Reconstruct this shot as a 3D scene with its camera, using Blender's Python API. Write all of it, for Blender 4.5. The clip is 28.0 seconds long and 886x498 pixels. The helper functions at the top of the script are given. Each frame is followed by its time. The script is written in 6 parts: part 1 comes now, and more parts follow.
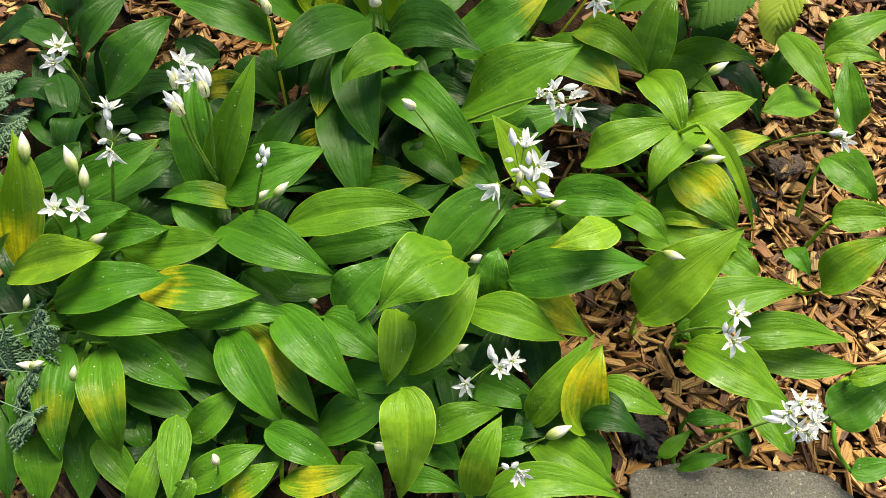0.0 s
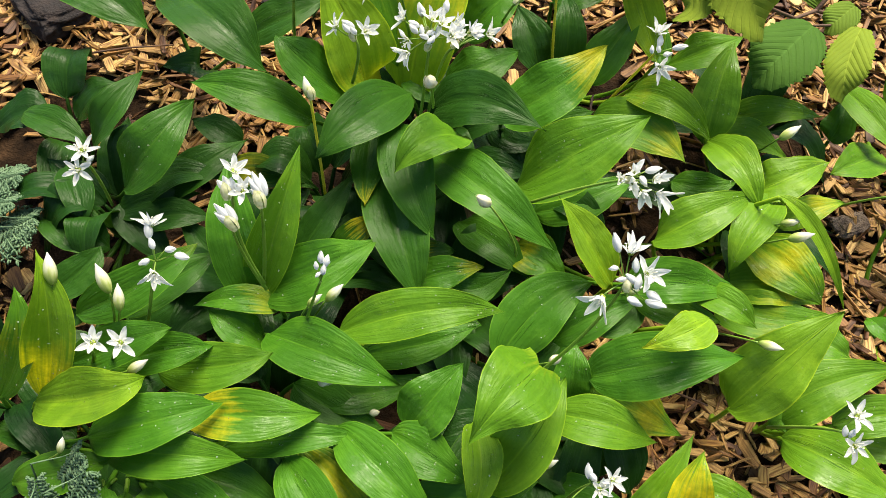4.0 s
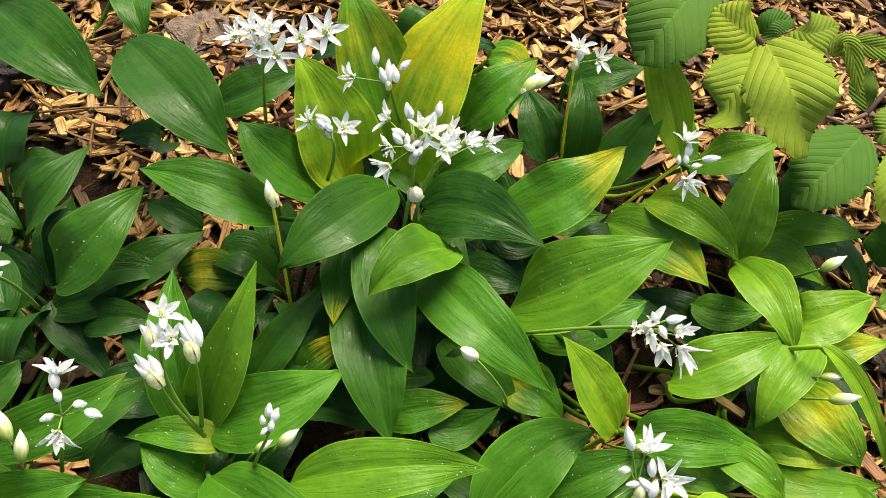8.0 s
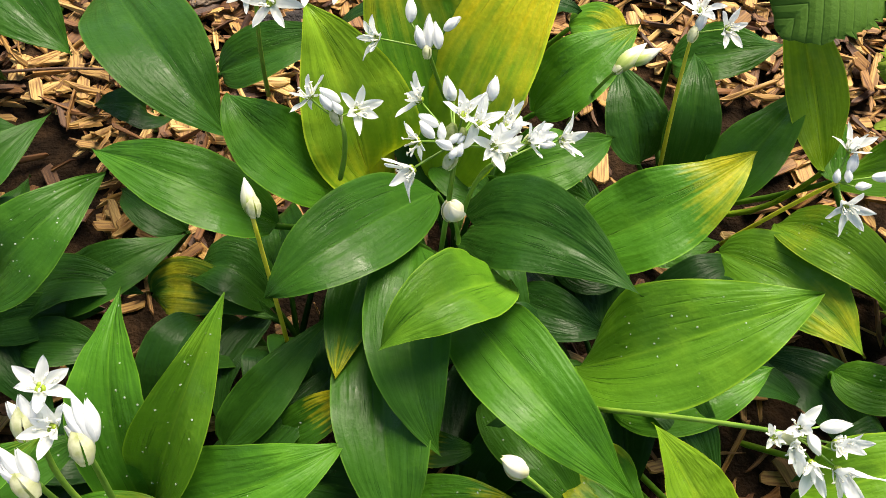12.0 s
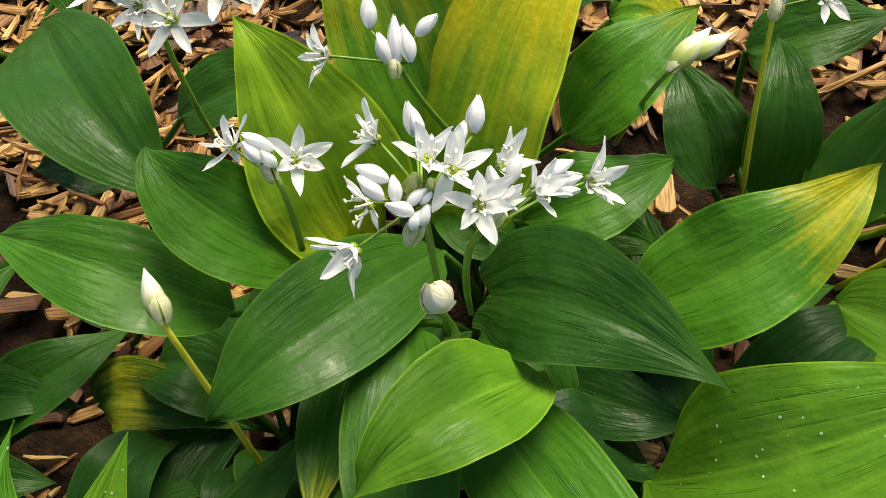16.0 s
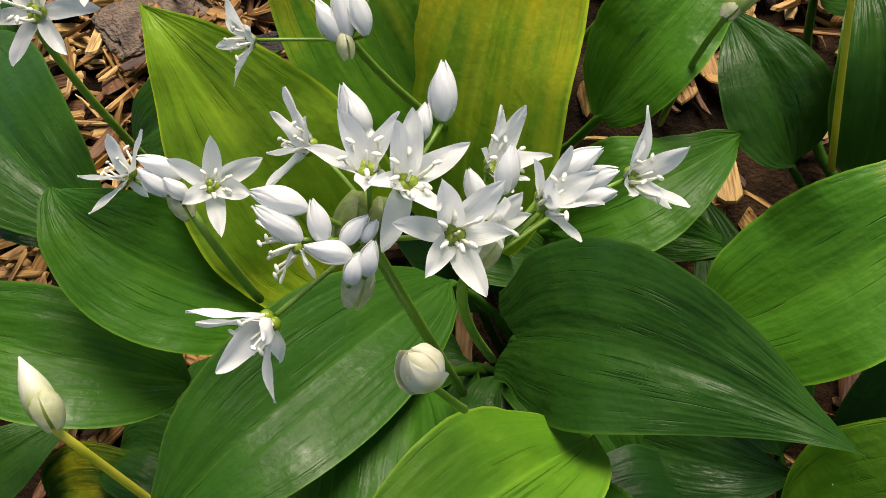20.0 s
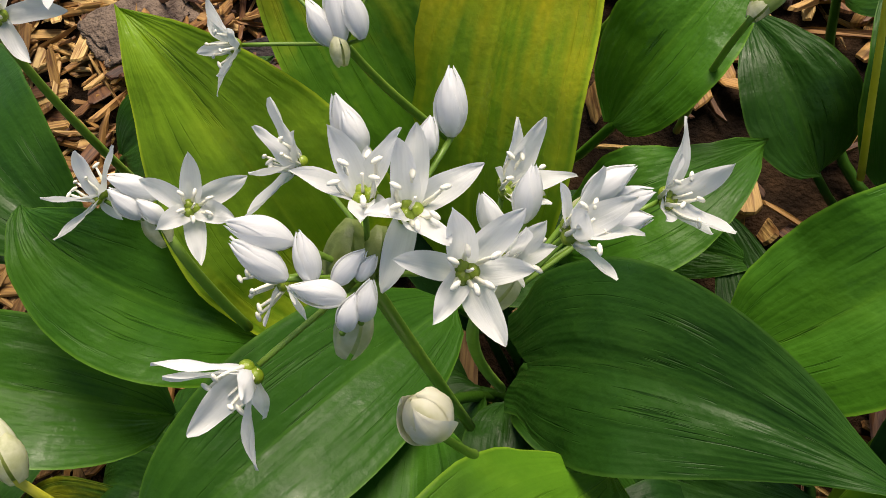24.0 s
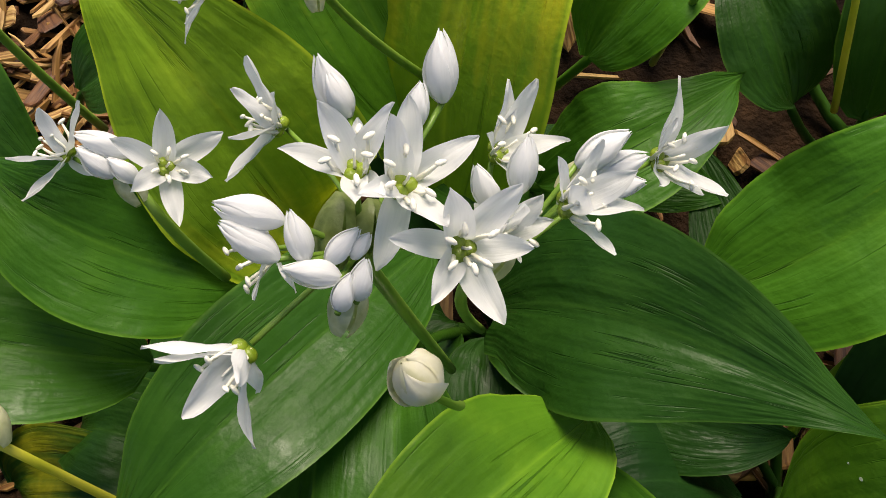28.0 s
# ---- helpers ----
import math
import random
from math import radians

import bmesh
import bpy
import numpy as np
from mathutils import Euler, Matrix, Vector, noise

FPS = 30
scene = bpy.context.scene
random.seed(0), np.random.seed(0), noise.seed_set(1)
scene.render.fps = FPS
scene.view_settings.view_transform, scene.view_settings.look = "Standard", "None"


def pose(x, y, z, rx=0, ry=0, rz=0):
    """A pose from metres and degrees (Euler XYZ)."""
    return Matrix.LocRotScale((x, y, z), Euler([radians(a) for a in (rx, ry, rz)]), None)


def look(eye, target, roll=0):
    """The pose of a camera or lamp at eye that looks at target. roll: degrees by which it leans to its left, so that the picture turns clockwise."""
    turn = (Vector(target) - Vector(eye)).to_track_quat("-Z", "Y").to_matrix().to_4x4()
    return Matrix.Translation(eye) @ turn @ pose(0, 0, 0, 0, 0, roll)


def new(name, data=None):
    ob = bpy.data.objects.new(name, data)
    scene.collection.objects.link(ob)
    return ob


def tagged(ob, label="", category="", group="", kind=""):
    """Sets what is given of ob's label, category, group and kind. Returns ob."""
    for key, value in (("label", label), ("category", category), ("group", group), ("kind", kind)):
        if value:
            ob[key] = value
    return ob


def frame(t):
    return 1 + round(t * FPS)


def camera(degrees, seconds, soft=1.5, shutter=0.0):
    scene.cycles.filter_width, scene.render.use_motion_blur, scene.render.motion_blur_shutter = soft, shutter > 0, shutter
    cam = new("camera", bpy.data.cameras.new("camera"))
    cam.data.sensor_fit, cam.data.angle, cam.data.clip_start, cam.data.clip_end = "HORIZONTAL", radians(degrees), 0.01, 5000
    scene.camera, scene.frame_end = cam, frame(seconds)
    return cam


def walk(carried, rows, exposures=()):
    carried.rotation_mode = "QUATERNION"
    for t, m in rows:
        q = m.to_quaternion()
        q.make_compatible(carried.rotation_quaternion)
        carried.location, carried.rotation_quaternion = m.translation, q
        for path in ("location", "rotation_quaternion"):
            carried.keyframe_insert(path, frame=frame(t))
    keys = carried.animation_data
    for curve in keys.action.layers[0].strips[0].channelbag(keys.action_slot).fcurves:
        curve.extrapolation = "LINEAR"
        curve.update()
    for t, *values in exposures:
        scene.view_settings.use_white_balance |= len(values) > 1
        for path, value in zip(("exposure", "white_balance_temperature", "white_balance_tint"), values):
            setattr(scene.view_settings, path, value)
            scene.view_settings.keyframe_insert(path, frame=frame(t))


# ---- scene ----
cam = camera(56.7, 28.0, 0.65)
PATH = [
    (0, (0.023, 0.006, 0.59), (0.031, 1.211, -1.006), 1.4),
    (0.5, (0.02, 0.016, 0.59), (0.029, 1.221, -1.006), 1.4),
    (1, (0.012, 0.026, 0.589), (0.024, 1.232, -1.006), 1.4),
    (1.5, (0.001, 0.037, 0.591), (0.02, 1.24, -1.006), 1.7),
    (2, (-0.008, 0.043, 0.59), (0.013, 1.25, -1.004), 1.8),
    (2.5, (-0.016, 0.051, 0.587), (0.006, 1.26, -1.006), 1.7),
    (4.5, (-0.058, 0.105, 0.58), (0.068, 1.343, -0.986), 1.7),
    (5, (-0.058, 0.113, 0.582), (0.084, 1.363, -0.973), 1.3),
    (5.5, (-0.064, 0.123, 0.582), (0.09, 1.385, -0.962), 1.6),
    (6, (-0.06, 0.147, 0.582), (0.089, 1.403, -0.968), 2.6),
    (6.5, (-0.06, 0.168, 0.573), (0.091, 1.432, -0.969), 4.1),
    (7, (-0.051, 0.19, 0.571), (0.093, 1.453, -0.973), 4.9),
    (7.5, (-0.043, 0.2, 0.564), (0.083, 1.46, -0.984), 5.1),
    (8, (-0.037, 0.211, 0.558), (0.06, 1.46, -1.001), 5.0),
    (8.5, (-0.032, 0.22, 0.55), (0.049, 1.455, -1.022), 5.4),
    (9, (-0.036, 0.234, 0.542), (0.024, 1.459, -1.038), 5.6),
    (9.5, (-0.035, 0.248, 0.533), (0.004, 1.473, -1.047), 5.3),
    (10, (-0.037, 0.263, 0.518), (-0.028, 1.48, -1.068), 4.8),
    (10.5, (-0.037, 0.277, 0.502), (-0.051, 1.489, -1.089), 4.1),
    (11, (-0.029, 0.292, 0.487), (-0.061, 1.499, -1.107), 3.5),
    (11.5, (-0.022, 0.312, 0.474), (-0.078, 1.51, -1.127), 2.7),
    (12, (-0.022, 0.325, 0.457), (-0.09, 1.528, -1.139), 2.3),
    (12.5, (-0.017, 0.344, 0.449), (-0.104, 1.539, -1.152), 1.6),
    (14.5, (-0.0080, 0.3957, 0.3989), (-0.1545, 1.5949, -1.1953), -2.13),
    (15, (-0.0075, 0.4028, 0.3914), (-0.1861, 1.6146, -1.1886), -4.02),
    (15.5, (-0.0001, 0.4065, 0.3887), (-0.2148, 1.6232, -1.1834), -6.38),
    (16, (-0.0001, 0.4119, 0.3846), (-0.2564, 1.6291, -1.1796), -8.76),
    (16.5, (0.0015, 0.4185, 0.3781), (-0.2734, 1.6357, -1.1833), -10.41),
    (17, (0.0029, 0.4269, 0.3716), (-0.2853, 1.6453, -1.1863), -11.76),
    (17.5, (0.0024, 0.4347, 0.3656), (-0.3058, 1.6564, -1.1873), -12.94),
    (18, (-0.0007, 0.4431, 0.3588), (-0.3342, 1.6609, -1.1921), -14.61),
    (18.5, (-0.0006, 0.4490, 0.3496), (-0.3437, 1.6687, -1.1989), -15.50),
    (19, (0.0025, 0.4563, 0.3402), (-0.3495, 1.6733, -1.2080), -16.70),
    (19.5, (0.0039, 0.4606, 0.3350), (-0.3595, 1.6791, -1.2102), -17.52),
    (20, (0.0040, 0.4636, 0.3303), (-0.3692, 1.6828, -1.2111), -18.03),
    (20.5, (0.0034, 0.4677, 0.3284), (-0.3761, 1.6867, -1.2122), -18.40),
    (21, (0.0023, 0.4709, 0.3269), (-0.3749, 1.6985, -1.2070), -18.17),
    (21.5, (-0.0000, 0.4741, 0.3269), (-0.3765, 1.7065, -1.2029), -18.22),
    (22, (-0.0014, 0.4754, 0.3241), (-0.3780, 1.7070, -1.2059), -18.25),
    (22.5, (0.0000, 0.4780, 0.3220), (-0.3763, 1.7098, -1.2089), -18.15),
    (24.5, (-0.0009, 0.4784, 0.3188), (-0.3713, 1.7030, -1.2199), -18.35),
    (25, (-0.0017, 0.4812, 0.3187), (-0.3718, 1.7004, -1.2251), -18.37),
    (25.5, (0.0001, 0.4816, 0.3165), (-0.3524, 1.6915, -1.2390), -17.90),
    (26, (-0.0020, 0.4830, 0.3188), (-0.3414, 1.6740, -1.2529), -17.72),
    (26.5, (-0.0032, 0.4829, 0.3171), (-0.3336, 1.6445, -1.2786), -17.97),
    (27, (-0.0030, 0.4859, 0.3196), (-0.3319, 1.6038, -1.3070), -18.64),
    (27.5, (-0.0038, 0.4866, 0.3247), (-0.3180, 1.5702, -1.3287), -18.57),
    (28, (-0.0040, 0.4855, 0.3225), (-0.3054, 1.5477, -1.3467), -18.45),
]
walk(cam, [(t, look(eye, target, roll)) for t, eye, target, roll in PATH], ((0, 1.54, 6900, 10), (8, 1.66, 6900, 11), (12, 1.66, 6900, 12), (15, 1.46, 6900, 12), (20, 1.03, 6800, 16), (28, 0.88, 6800, 18)))

# ---- light ----
world = bpy.data.worlds.new("sky")
scene.world = world
world.use_nodes = True
sky = world.node_tree.nodes.new("ShaderNodeTexSky")
sky.sky_type, sky.sun_disc = "NISHITA", False
sky.sun_elevation, sky.sun_rotation = radians(64), radians(31)
world.node_tree.links.new(sky.outputs[0], world.node_tree.nodes["Background"].inputs[0])
world.node_tree.nodes["Background"].inputs[1].default_value = 0.06
sun = new("sun", bpy.data.lights.new("sun", "SUN"))
sun.data.energy, sun.data.angle, sun.data.color = 3.2, radians(38), (1.0, 0.91, 0.76)
sun.matrix_world = look((0.36, 0.6, 1.45), (0, 0, 0))


# ---- materials ----
def material(name, rough=0.5, metal=0.0):
    mat = bpy.data.materials.new(name)
    mat.use_nodes = True
    nodes, links = mat.node_tree.nodes, mat.node_tree.links
    shader = nodes["Principled BSDF"]
    shader.inputs["Roughness"].default_value = rough
    shader.inputs["Metallic"].default_value = metal
    return mat, nodes, links, shader


def node(nodes, kind, **values):
    n = nodes.new(kind)
    for key, value in values.items():
        n.inputs[key.replace("_", " ")].default_value = value
    return n


def ramp(nodes, links, factor, *stops):
    n = nodes.new("ShaderNodeValToRGB")
    while len(n.color_ramp.elements) < len(stops):
        n.color_ramp.elements.new(0.5)
    for e, (at_, colour) in zip(n.color_ramp.elements, stops):
        e.position, e.color = at_, (*colour, 1)
    links.new(factor, n.inputs[0])
    return n.outputs[0]


def blend(nodes, links, factor, a, b, mode="MIX"):
    n = nodes.new("ShaderNodeMix")
    n.data_type, n.blend_type = "RGBA", mode
    for socket, value in ((n.inputs[0], factor), (n.inputs[6], a), (n.inputs[7], b)):
        if isinstance(value, bpy.types.NodeSocket):
            links.new(value, socket)
        elif isinstance(value, tuple):
            socket.default_value = (*value, 1)
        else:
            socket.default_value = value
    return n.outputs[2]


def sums(nodes, links, kind, a, b):
    n = nodes.new("ShaderNodeMath")
    n.operation = kind
    for socket, value in ((n.inputs[0], a), (n.inputs[1], b)):
        if isinstance(value, bpy.types.NodeSocket):
            links.new(value, socket)
        else:
            socket.default_value = value
    return n.outputs[0]


def see_through(mat, nodes, links, shader, colour, share):
    """Light that passes through a thin leaf or petal."""
    t = nodes.new("ShaderNodeBsdfTranslucent")
    if isinstance(colour, tuple):
        t.inputs[0].default_value = (*colour, 1)
    else:
        links.new(colour, t.inputs[0])
    m = nodes.new("ShaderNodeMixShader")
    if isinstance(share, bpy.types.NodeSocket):
        links.new(share, m.inputs[0])
    else:
        m.inputs[0].default_value = share
    links.new(shader.outputs[0], m.inputs[1])
    links.new(t.outputs[0], m.inputs[2])
    links.new(m.outputs[0], nodes["Material Output"].inputs[0])


def leaf_material():
    """Ramsons leaf: object colour holds (lightness, yellowing with painted sun gold, where along the blade)."""
    mat, nodes, links, shader = material("garlic_leaf", 0.36)
    uv = nodes.new("ShaderNodeUVMap")
    sep = nodes.new("ShaderNodeSeparateXYZ")
    links.new(uv.outputs[0], sep.inputs[0])
    info = nodes.new("ShaderNodeObjectInfo")
    tone = nodes.new("ShaderNodeSeparateColor")
    links.new(info.outputs["Color"], tone.inputs[0])
    coord = nodes.new("ShaderNodeTexCoord")
    # long streaks that follow the veins
    stretch = node(nodes, "ShaderNodeMapping", Scale=(15, 2.4, 1))
    shift = nodes.new("ShaderNodeCombineXYZ")
    links.new(info.outputs["Random"], shift.inputs[1])
    scaled = sums(nodes, links, "MULTIPLY", info.outputs["Random"], 37.0)
    links.new(scaled, shift.inputs[2])
    links.new(uv.outputs[0], stretch.inputs[0])
    links.new(shift.outputs[0], stretch.inputs[1])
    streak = node(nodes, "ShaderNodeTexNoise", Scale=1.0, Detail=1.5)
    links.new(stretch.outputs[0], streak.inputs[0])
    patch = node(nodes, "ShaderNodeTexNoise", Scale=55.0, Detail=4.0)
    links.new(coord.outputs["Object"], patch.inputs[0])
    fine = node(nodes, "ShaderNodeTexNoise", Scale=420.0, Detail=3.0)
    links.new(coord.outputs["Object"], fine.inputs[0])
    # tones near 0 hold the shade under the canopy as leaf colour
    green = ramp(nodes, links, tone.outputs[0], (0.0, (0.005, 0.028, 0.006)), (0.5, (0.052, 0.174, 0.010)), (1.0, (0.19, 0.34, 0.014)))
    dark = blend(nodes, links, 1.0, green, (0.80, 0.85, 0.80), "MULTIPLY")
    a = blend(nodes, links, ramp(nodes, links, streak.outputs[0], (0.30, (0, 0, 0)), (0.70, (1, 1, 1))), dark, green)
    pale = blend(nodes, links, 1.0, green, (1.7, 1.4, 1.5), "MULTIPLY")
    b = blend(nodes, links, ramp(nodes, links, patch.outputs[0], (0.52, (0, 0, 0)), (0.8, (0.7, 0.7, 0.7))), a, pale)
    # midrib
    rib = sums(nodes, links, "ABSOLUTE", sums(nodes, links, "SUBTRACT", sep.outputs[0], 0.5), 0.0)
    ribbed = blend(nodes, links, ramp(nodes, links, rib, (0.0, (0.75, 0.75, 0.75)), (0.014, (0.2, 0.2, 0.2)), (0.03, (0, 0, 0))), b, pale)
    edge = ramp(nodes, links, rib, (0.478, (0, 0, 0)), (0.494, (0.8, 0.8, 0.8)))
    ribbed = blend(nodes, links, edge, ribbed, blend(nodes, links, 1.0, green, (2.4, 1.7, 1.8), "MULTIPLY"))
    # creases with shade painted in, here and there, most beside the midrib
    broad_map = node(nodes, "ShaderNodeMapping", Scale=(3.5, 3.5, 1))
    links.new(uv.outputs[0], broad_map.inputs[0])
    links.new(shift.outputs[0], broad_map.inputs[1])
    broad = node(nodes, "ShaderNodeTexNoise", Scale=1.0, Detail=2.0)
    links.new(broad_map.outputs[0], broad.inputs[0])
    where_creased = ramp(nodes, links, broad.outputs[0], (0.44, (0, 0, 0)), (0.58, (1, 1, 1)))
    crease = node(nodes, "ShaderNodeMapping", Scale=(44, 3.0, 1))
    links.new(uv.outputs[0], crease.inputs[0])
    links.new(shift.outputs[0], crease.inputs[1])
    lines = node(nodes, "ShaderNodeTexNoise", Scale=1.0, Detail=3.0)
    links.new(crease.outputs[0], lines.inputs[0])
    closeness = ramp(nodes, links, rib, (0.02, (1, 1, 1)), (0.34, (0.3, 0.3, 0.3)))
    dim = sums(nodes, links, "MULTIPLY", ramp(nodes, links, lines.outputs[0], (0.60, (0, 0, 0)), (0.68, (1, 1, 1))), sums(nodes, links, "MULTIPLY", closeness, where_creased))
    ribbed = blend(nodes, links, sums(nodes, links, "MULTIPLY", dim, 0.85), ribbed, blend(nodes, links, 1.0, green, (0.3, 0.42, 0.35), "MULTIPLY"))
    thin = node(nodes, "ShaderNodeMapping", Scale=(95, 0.9, 1))
    links.new(uv.outputs[0], thin.inputs[0])
    links.new(shift.outputs[0], thin.inputs[1])
    hair = node(nodes, "ShaderNodeTexNoise", Scale=1.0, Detail=1.0)
    links.new(thin.outputs[0], hair.inputs[0])
    ribbed = blend(nodes, links, ramp(nodes, links, hair.outputs[0], (0.38, (0.15, 0.15, 0.15)), (0.50, (0, 0, 0))), ribbed, blend(nodes, links, 1.0, ribbed, (0.62, 0.70, 0.66), "MULTIPLY"))
    # yellowing and painted sunlit gold, mottled, round a place along the blade
    spot = node(nodes, "ShaderNodeTexNoise", Scale=38.0, Detail=6.0, Roughness=0.65)
    links.new(coord.outputs["Object"], spot.inputs[0])
    away = sums(nodes, links, "ABSOLUTE", sums(nodes, links, "SUBTRACT", sep.outputs[1], tone.outputs[2]), 0.0)
    near = sums(nodes, links, "SUBTRACT", 0.36, away)
    amount = sums(nodes, links, "MULTIPLY", sums(nodes, links, "ADD", sums(nodes, links, "MULTIPLY", near, 1.6), sums(nodes, links, "ADD", sums(nodes, links, "SUBTRACT", spot.outputs[0], 0.45), sums(nodes, links, "MULTIPLY", sums(nodes, links, "SUBTRACT", streak.outputs[0], 0.5), 0.9))), tone.outputs[1])
    yellow = ramp(nodes, links, fine.outputs[0], (0.30, (0.60, 0.53, 0.012)), (0.70, (0.76, 0.65, 0.03)))
    final = blend(nodes, links, ramp(nodes, links, amount, (0.10, (0, 0, 0)), (0.62, (1, 1, 1))), ribbed, yellow)
    final = blend(nodes, links, ramp(nodes, links, fine.outputs[0], (0.42, (0, 0, 0)), (0.72, (0.22, 0.22, 0.22))), final, blend(nodes, links, 1.0, final, (1.45, 1.3, 1.6), "MULTIPLY"))
    links.new(final, shader.inputs["Base Color"])
    wet = node(nodes, "ShaderNodeTexNoise", Scale=48.0, Detail=6.0, Roughness=0.7)
    links.new(coord.outputs["Object"], wet.inputs[0])
    links.new(ramp(nodes, links, wet.outputs[0], (0.45, (0.44,) * 3), (0.60, (0.37,) * 3), (0.70, (0.26,) * 3)), shader.inputs["Roughness"])
    # ridges of the veins and fine relief
    crinkle_map = node(nodes, "ShaderNodeMapping", Scale=(14, 8, 1))
    links.new(uv.outputs[0], crinkle_map.inputs[0])
    links.new(shift.outputs[0], crinkle_map.inputs[1])
    crinkle = node(nodes, "ShaderNodeTexNoise", Scale=1.0, Detail=1.5)
    links.new(crinkle_map.outputs[0], crinkle.inputs[0])
    height_of_blade = sums(nodes, links, "ADD", sums(nodes, links, "MULTIPLY", patch.outputs[0], 1.6), sums(nodes, links, "ADD", sums(nodes, links, "ADD", sums(nodes, links, "MULTIPLY", streak.outputs[0], 0.8), crinkle.outputs[0]), sums(nodes, links, "MULTIPLY", fine.outputs[0], 0.4)))
    # close parallel veins
    vein_map = node(nodes, "ShaderNodeMapping", Scale=(34, 1.2, 1))
    links.new(uv.outputs[0], vein_map.inputs[0])
    links.new(shift.outputs[0], vein_map.inputs[1])
    veins = node(nodes, "ShaderNodeTexNoise", Scale=1.0, Detail=1.0)
    links.new(vein_map.outputs[0], veins.inputs[0])
    height = sums(nodes, links, "SUBTRACT", sums(nodes, links, "ADD", sums(nodes, links, "MULTIPLY", veins.outputs[0], 0.12), height_of_blade), sums(nodes, links, "MULTIPLY", dim, 1.3))
    bump = node(nodes, "ShaderNodeBump", Strength=0.5, Distance=0.0011)
    links.new(height, bump.inputs["Height"])
    links.new(bump.outputs[0], shader.inputs["Normal"])
    links.new(ramp(nodes, links, wet.outputs[0], (0.42, (0.12,) * 3), (0.58, (0.18,) * 3), (0.70, (0.36,) * 3)), shader.inputs["Specular IOR Level"])
    through_light = blend(nodes, links, 1.0, final, (1.5, 1.5, 0.7), "MULTIPLY")
    # yellowed and sun-painted patches let more light through
    thin_share = ramp(nodes, links, amount, (0.15, (0.16,) * 3), (0.55, (0.55,) * 3))
    see_through(mat, nodes, links, shader, through_light, thin_share)
    return mat


def plain(name, colours, scale, rough=0.5, bump=0.2, distance=0.001, share=0.0, detail=4.0):
    """A mottled material of two or three colours, with fine relief."""
    mat, nodes, links, shader = material(name, rough)
    coord = nodes.new("ShaderNodeTexCoord")
    n = node(nodes, "ShaderNodeTexNoise", Scale=scale, Detail=detail)
    links.new(coord.outputs["Object"], n.inputs[0])
    stops = [(0.3 + 0.4 * i / max(1, len(colours) - 1), c_) for i, c_ in enumerate(colours)]
    colour = ramp(nodes, links, n.outputs[0], *stops)
    links.new(colour, shader.inputs["Base Color"])
    fine = node(nodes, "ShaderNodeTexNoise", Scale=scale * 6, Detail=4.0)
    links.new(coord.outputs["Object"], fine.inputs[0])
    b = node(nodes, "ShaderNodeBump", Strength=bump, Distance=distance)
    links.new(fine.outputs[0], b.inputs["Height"])
    links.new(b.outputs[0], shader.inputs["Normal"])
    if share:
        see_through(mat, nodes, links, shader, colour, share)
    return mat


def chip_material():
    """Split softwood: pale to brown by chip, with grain."""
    mat, nodes, links, shader = material("wood_chip", 0.65)
    geo, info = nodes.new("ShaderNodeNewGeometry"), nodes.new("ShaderNodeObjectInfo")
    uv = nodes.new("ShaderNodeUVMap")
    pick = sums(nodes, links, "FRACT", sums(nodes, links, "ADD", geo.outputs["Random Per Island"], info.outputs["Random"]), 0.0)
    base = ramp(nodes, links, pick, (0.0, (0.05, 0.02, 0.008)), (0.16, (0.17, 0.072, 0.02)), (0.4, (0.29, 0.15, 0.036)), (0.75, (0.43, 0.25, 0.066)), (1.0, (0.64, 0.44, 0.16)))
    grain_map = node(nodes, "ShaderNodeMapping", Scale=(4, 46, 1))
    links.new(uv.outputs[0], grain_map.inputs[0])
    offset = nodes.new("ShaderNodeCombineXYZ")
    links.new(sums(nodes, links, "MULTIPLY", pick, 40.0), offset.inputs[2])
    links.new(offset.outputs[0], grain_map.inputs[1])
    grain = node(nodes, "ShaderNodeTexNoise", Scale=1.0, Detail=5.0)
    links.new(grain_map.outputs[0], grain.inputs[0])
    dark = blend(nodes, links, 1.0, base, (0.38, 0.28, 0.2), "MULTIPLY")
    colour = blend(nodes, links, ramp(nodes, links, grain.outputs[0], (0.36, (1, 1, 1)), (0.56, (0, 0, 0))), base, dark)
    links.new(colour, shader.inputs["Base Color"])
    b = node(nodes, "ShaderNodeBump", Strength=0.6, Distance=0.0012)
    links.new(grain.outputs[0], b.inputs["Height"])
    links.new(b.outputs[0], shader.inputs["Normal"])
    return mat


LEAF = leaf_material()
CHIP = chip_material()
# near-black soil: the shade of the gaps is put into its colour
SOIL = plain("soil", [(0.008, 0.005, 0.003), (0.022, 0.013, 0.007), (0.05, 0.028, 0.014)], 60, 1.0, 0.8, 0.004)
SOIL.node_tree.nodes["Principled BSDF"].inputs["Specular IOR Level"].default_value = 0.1


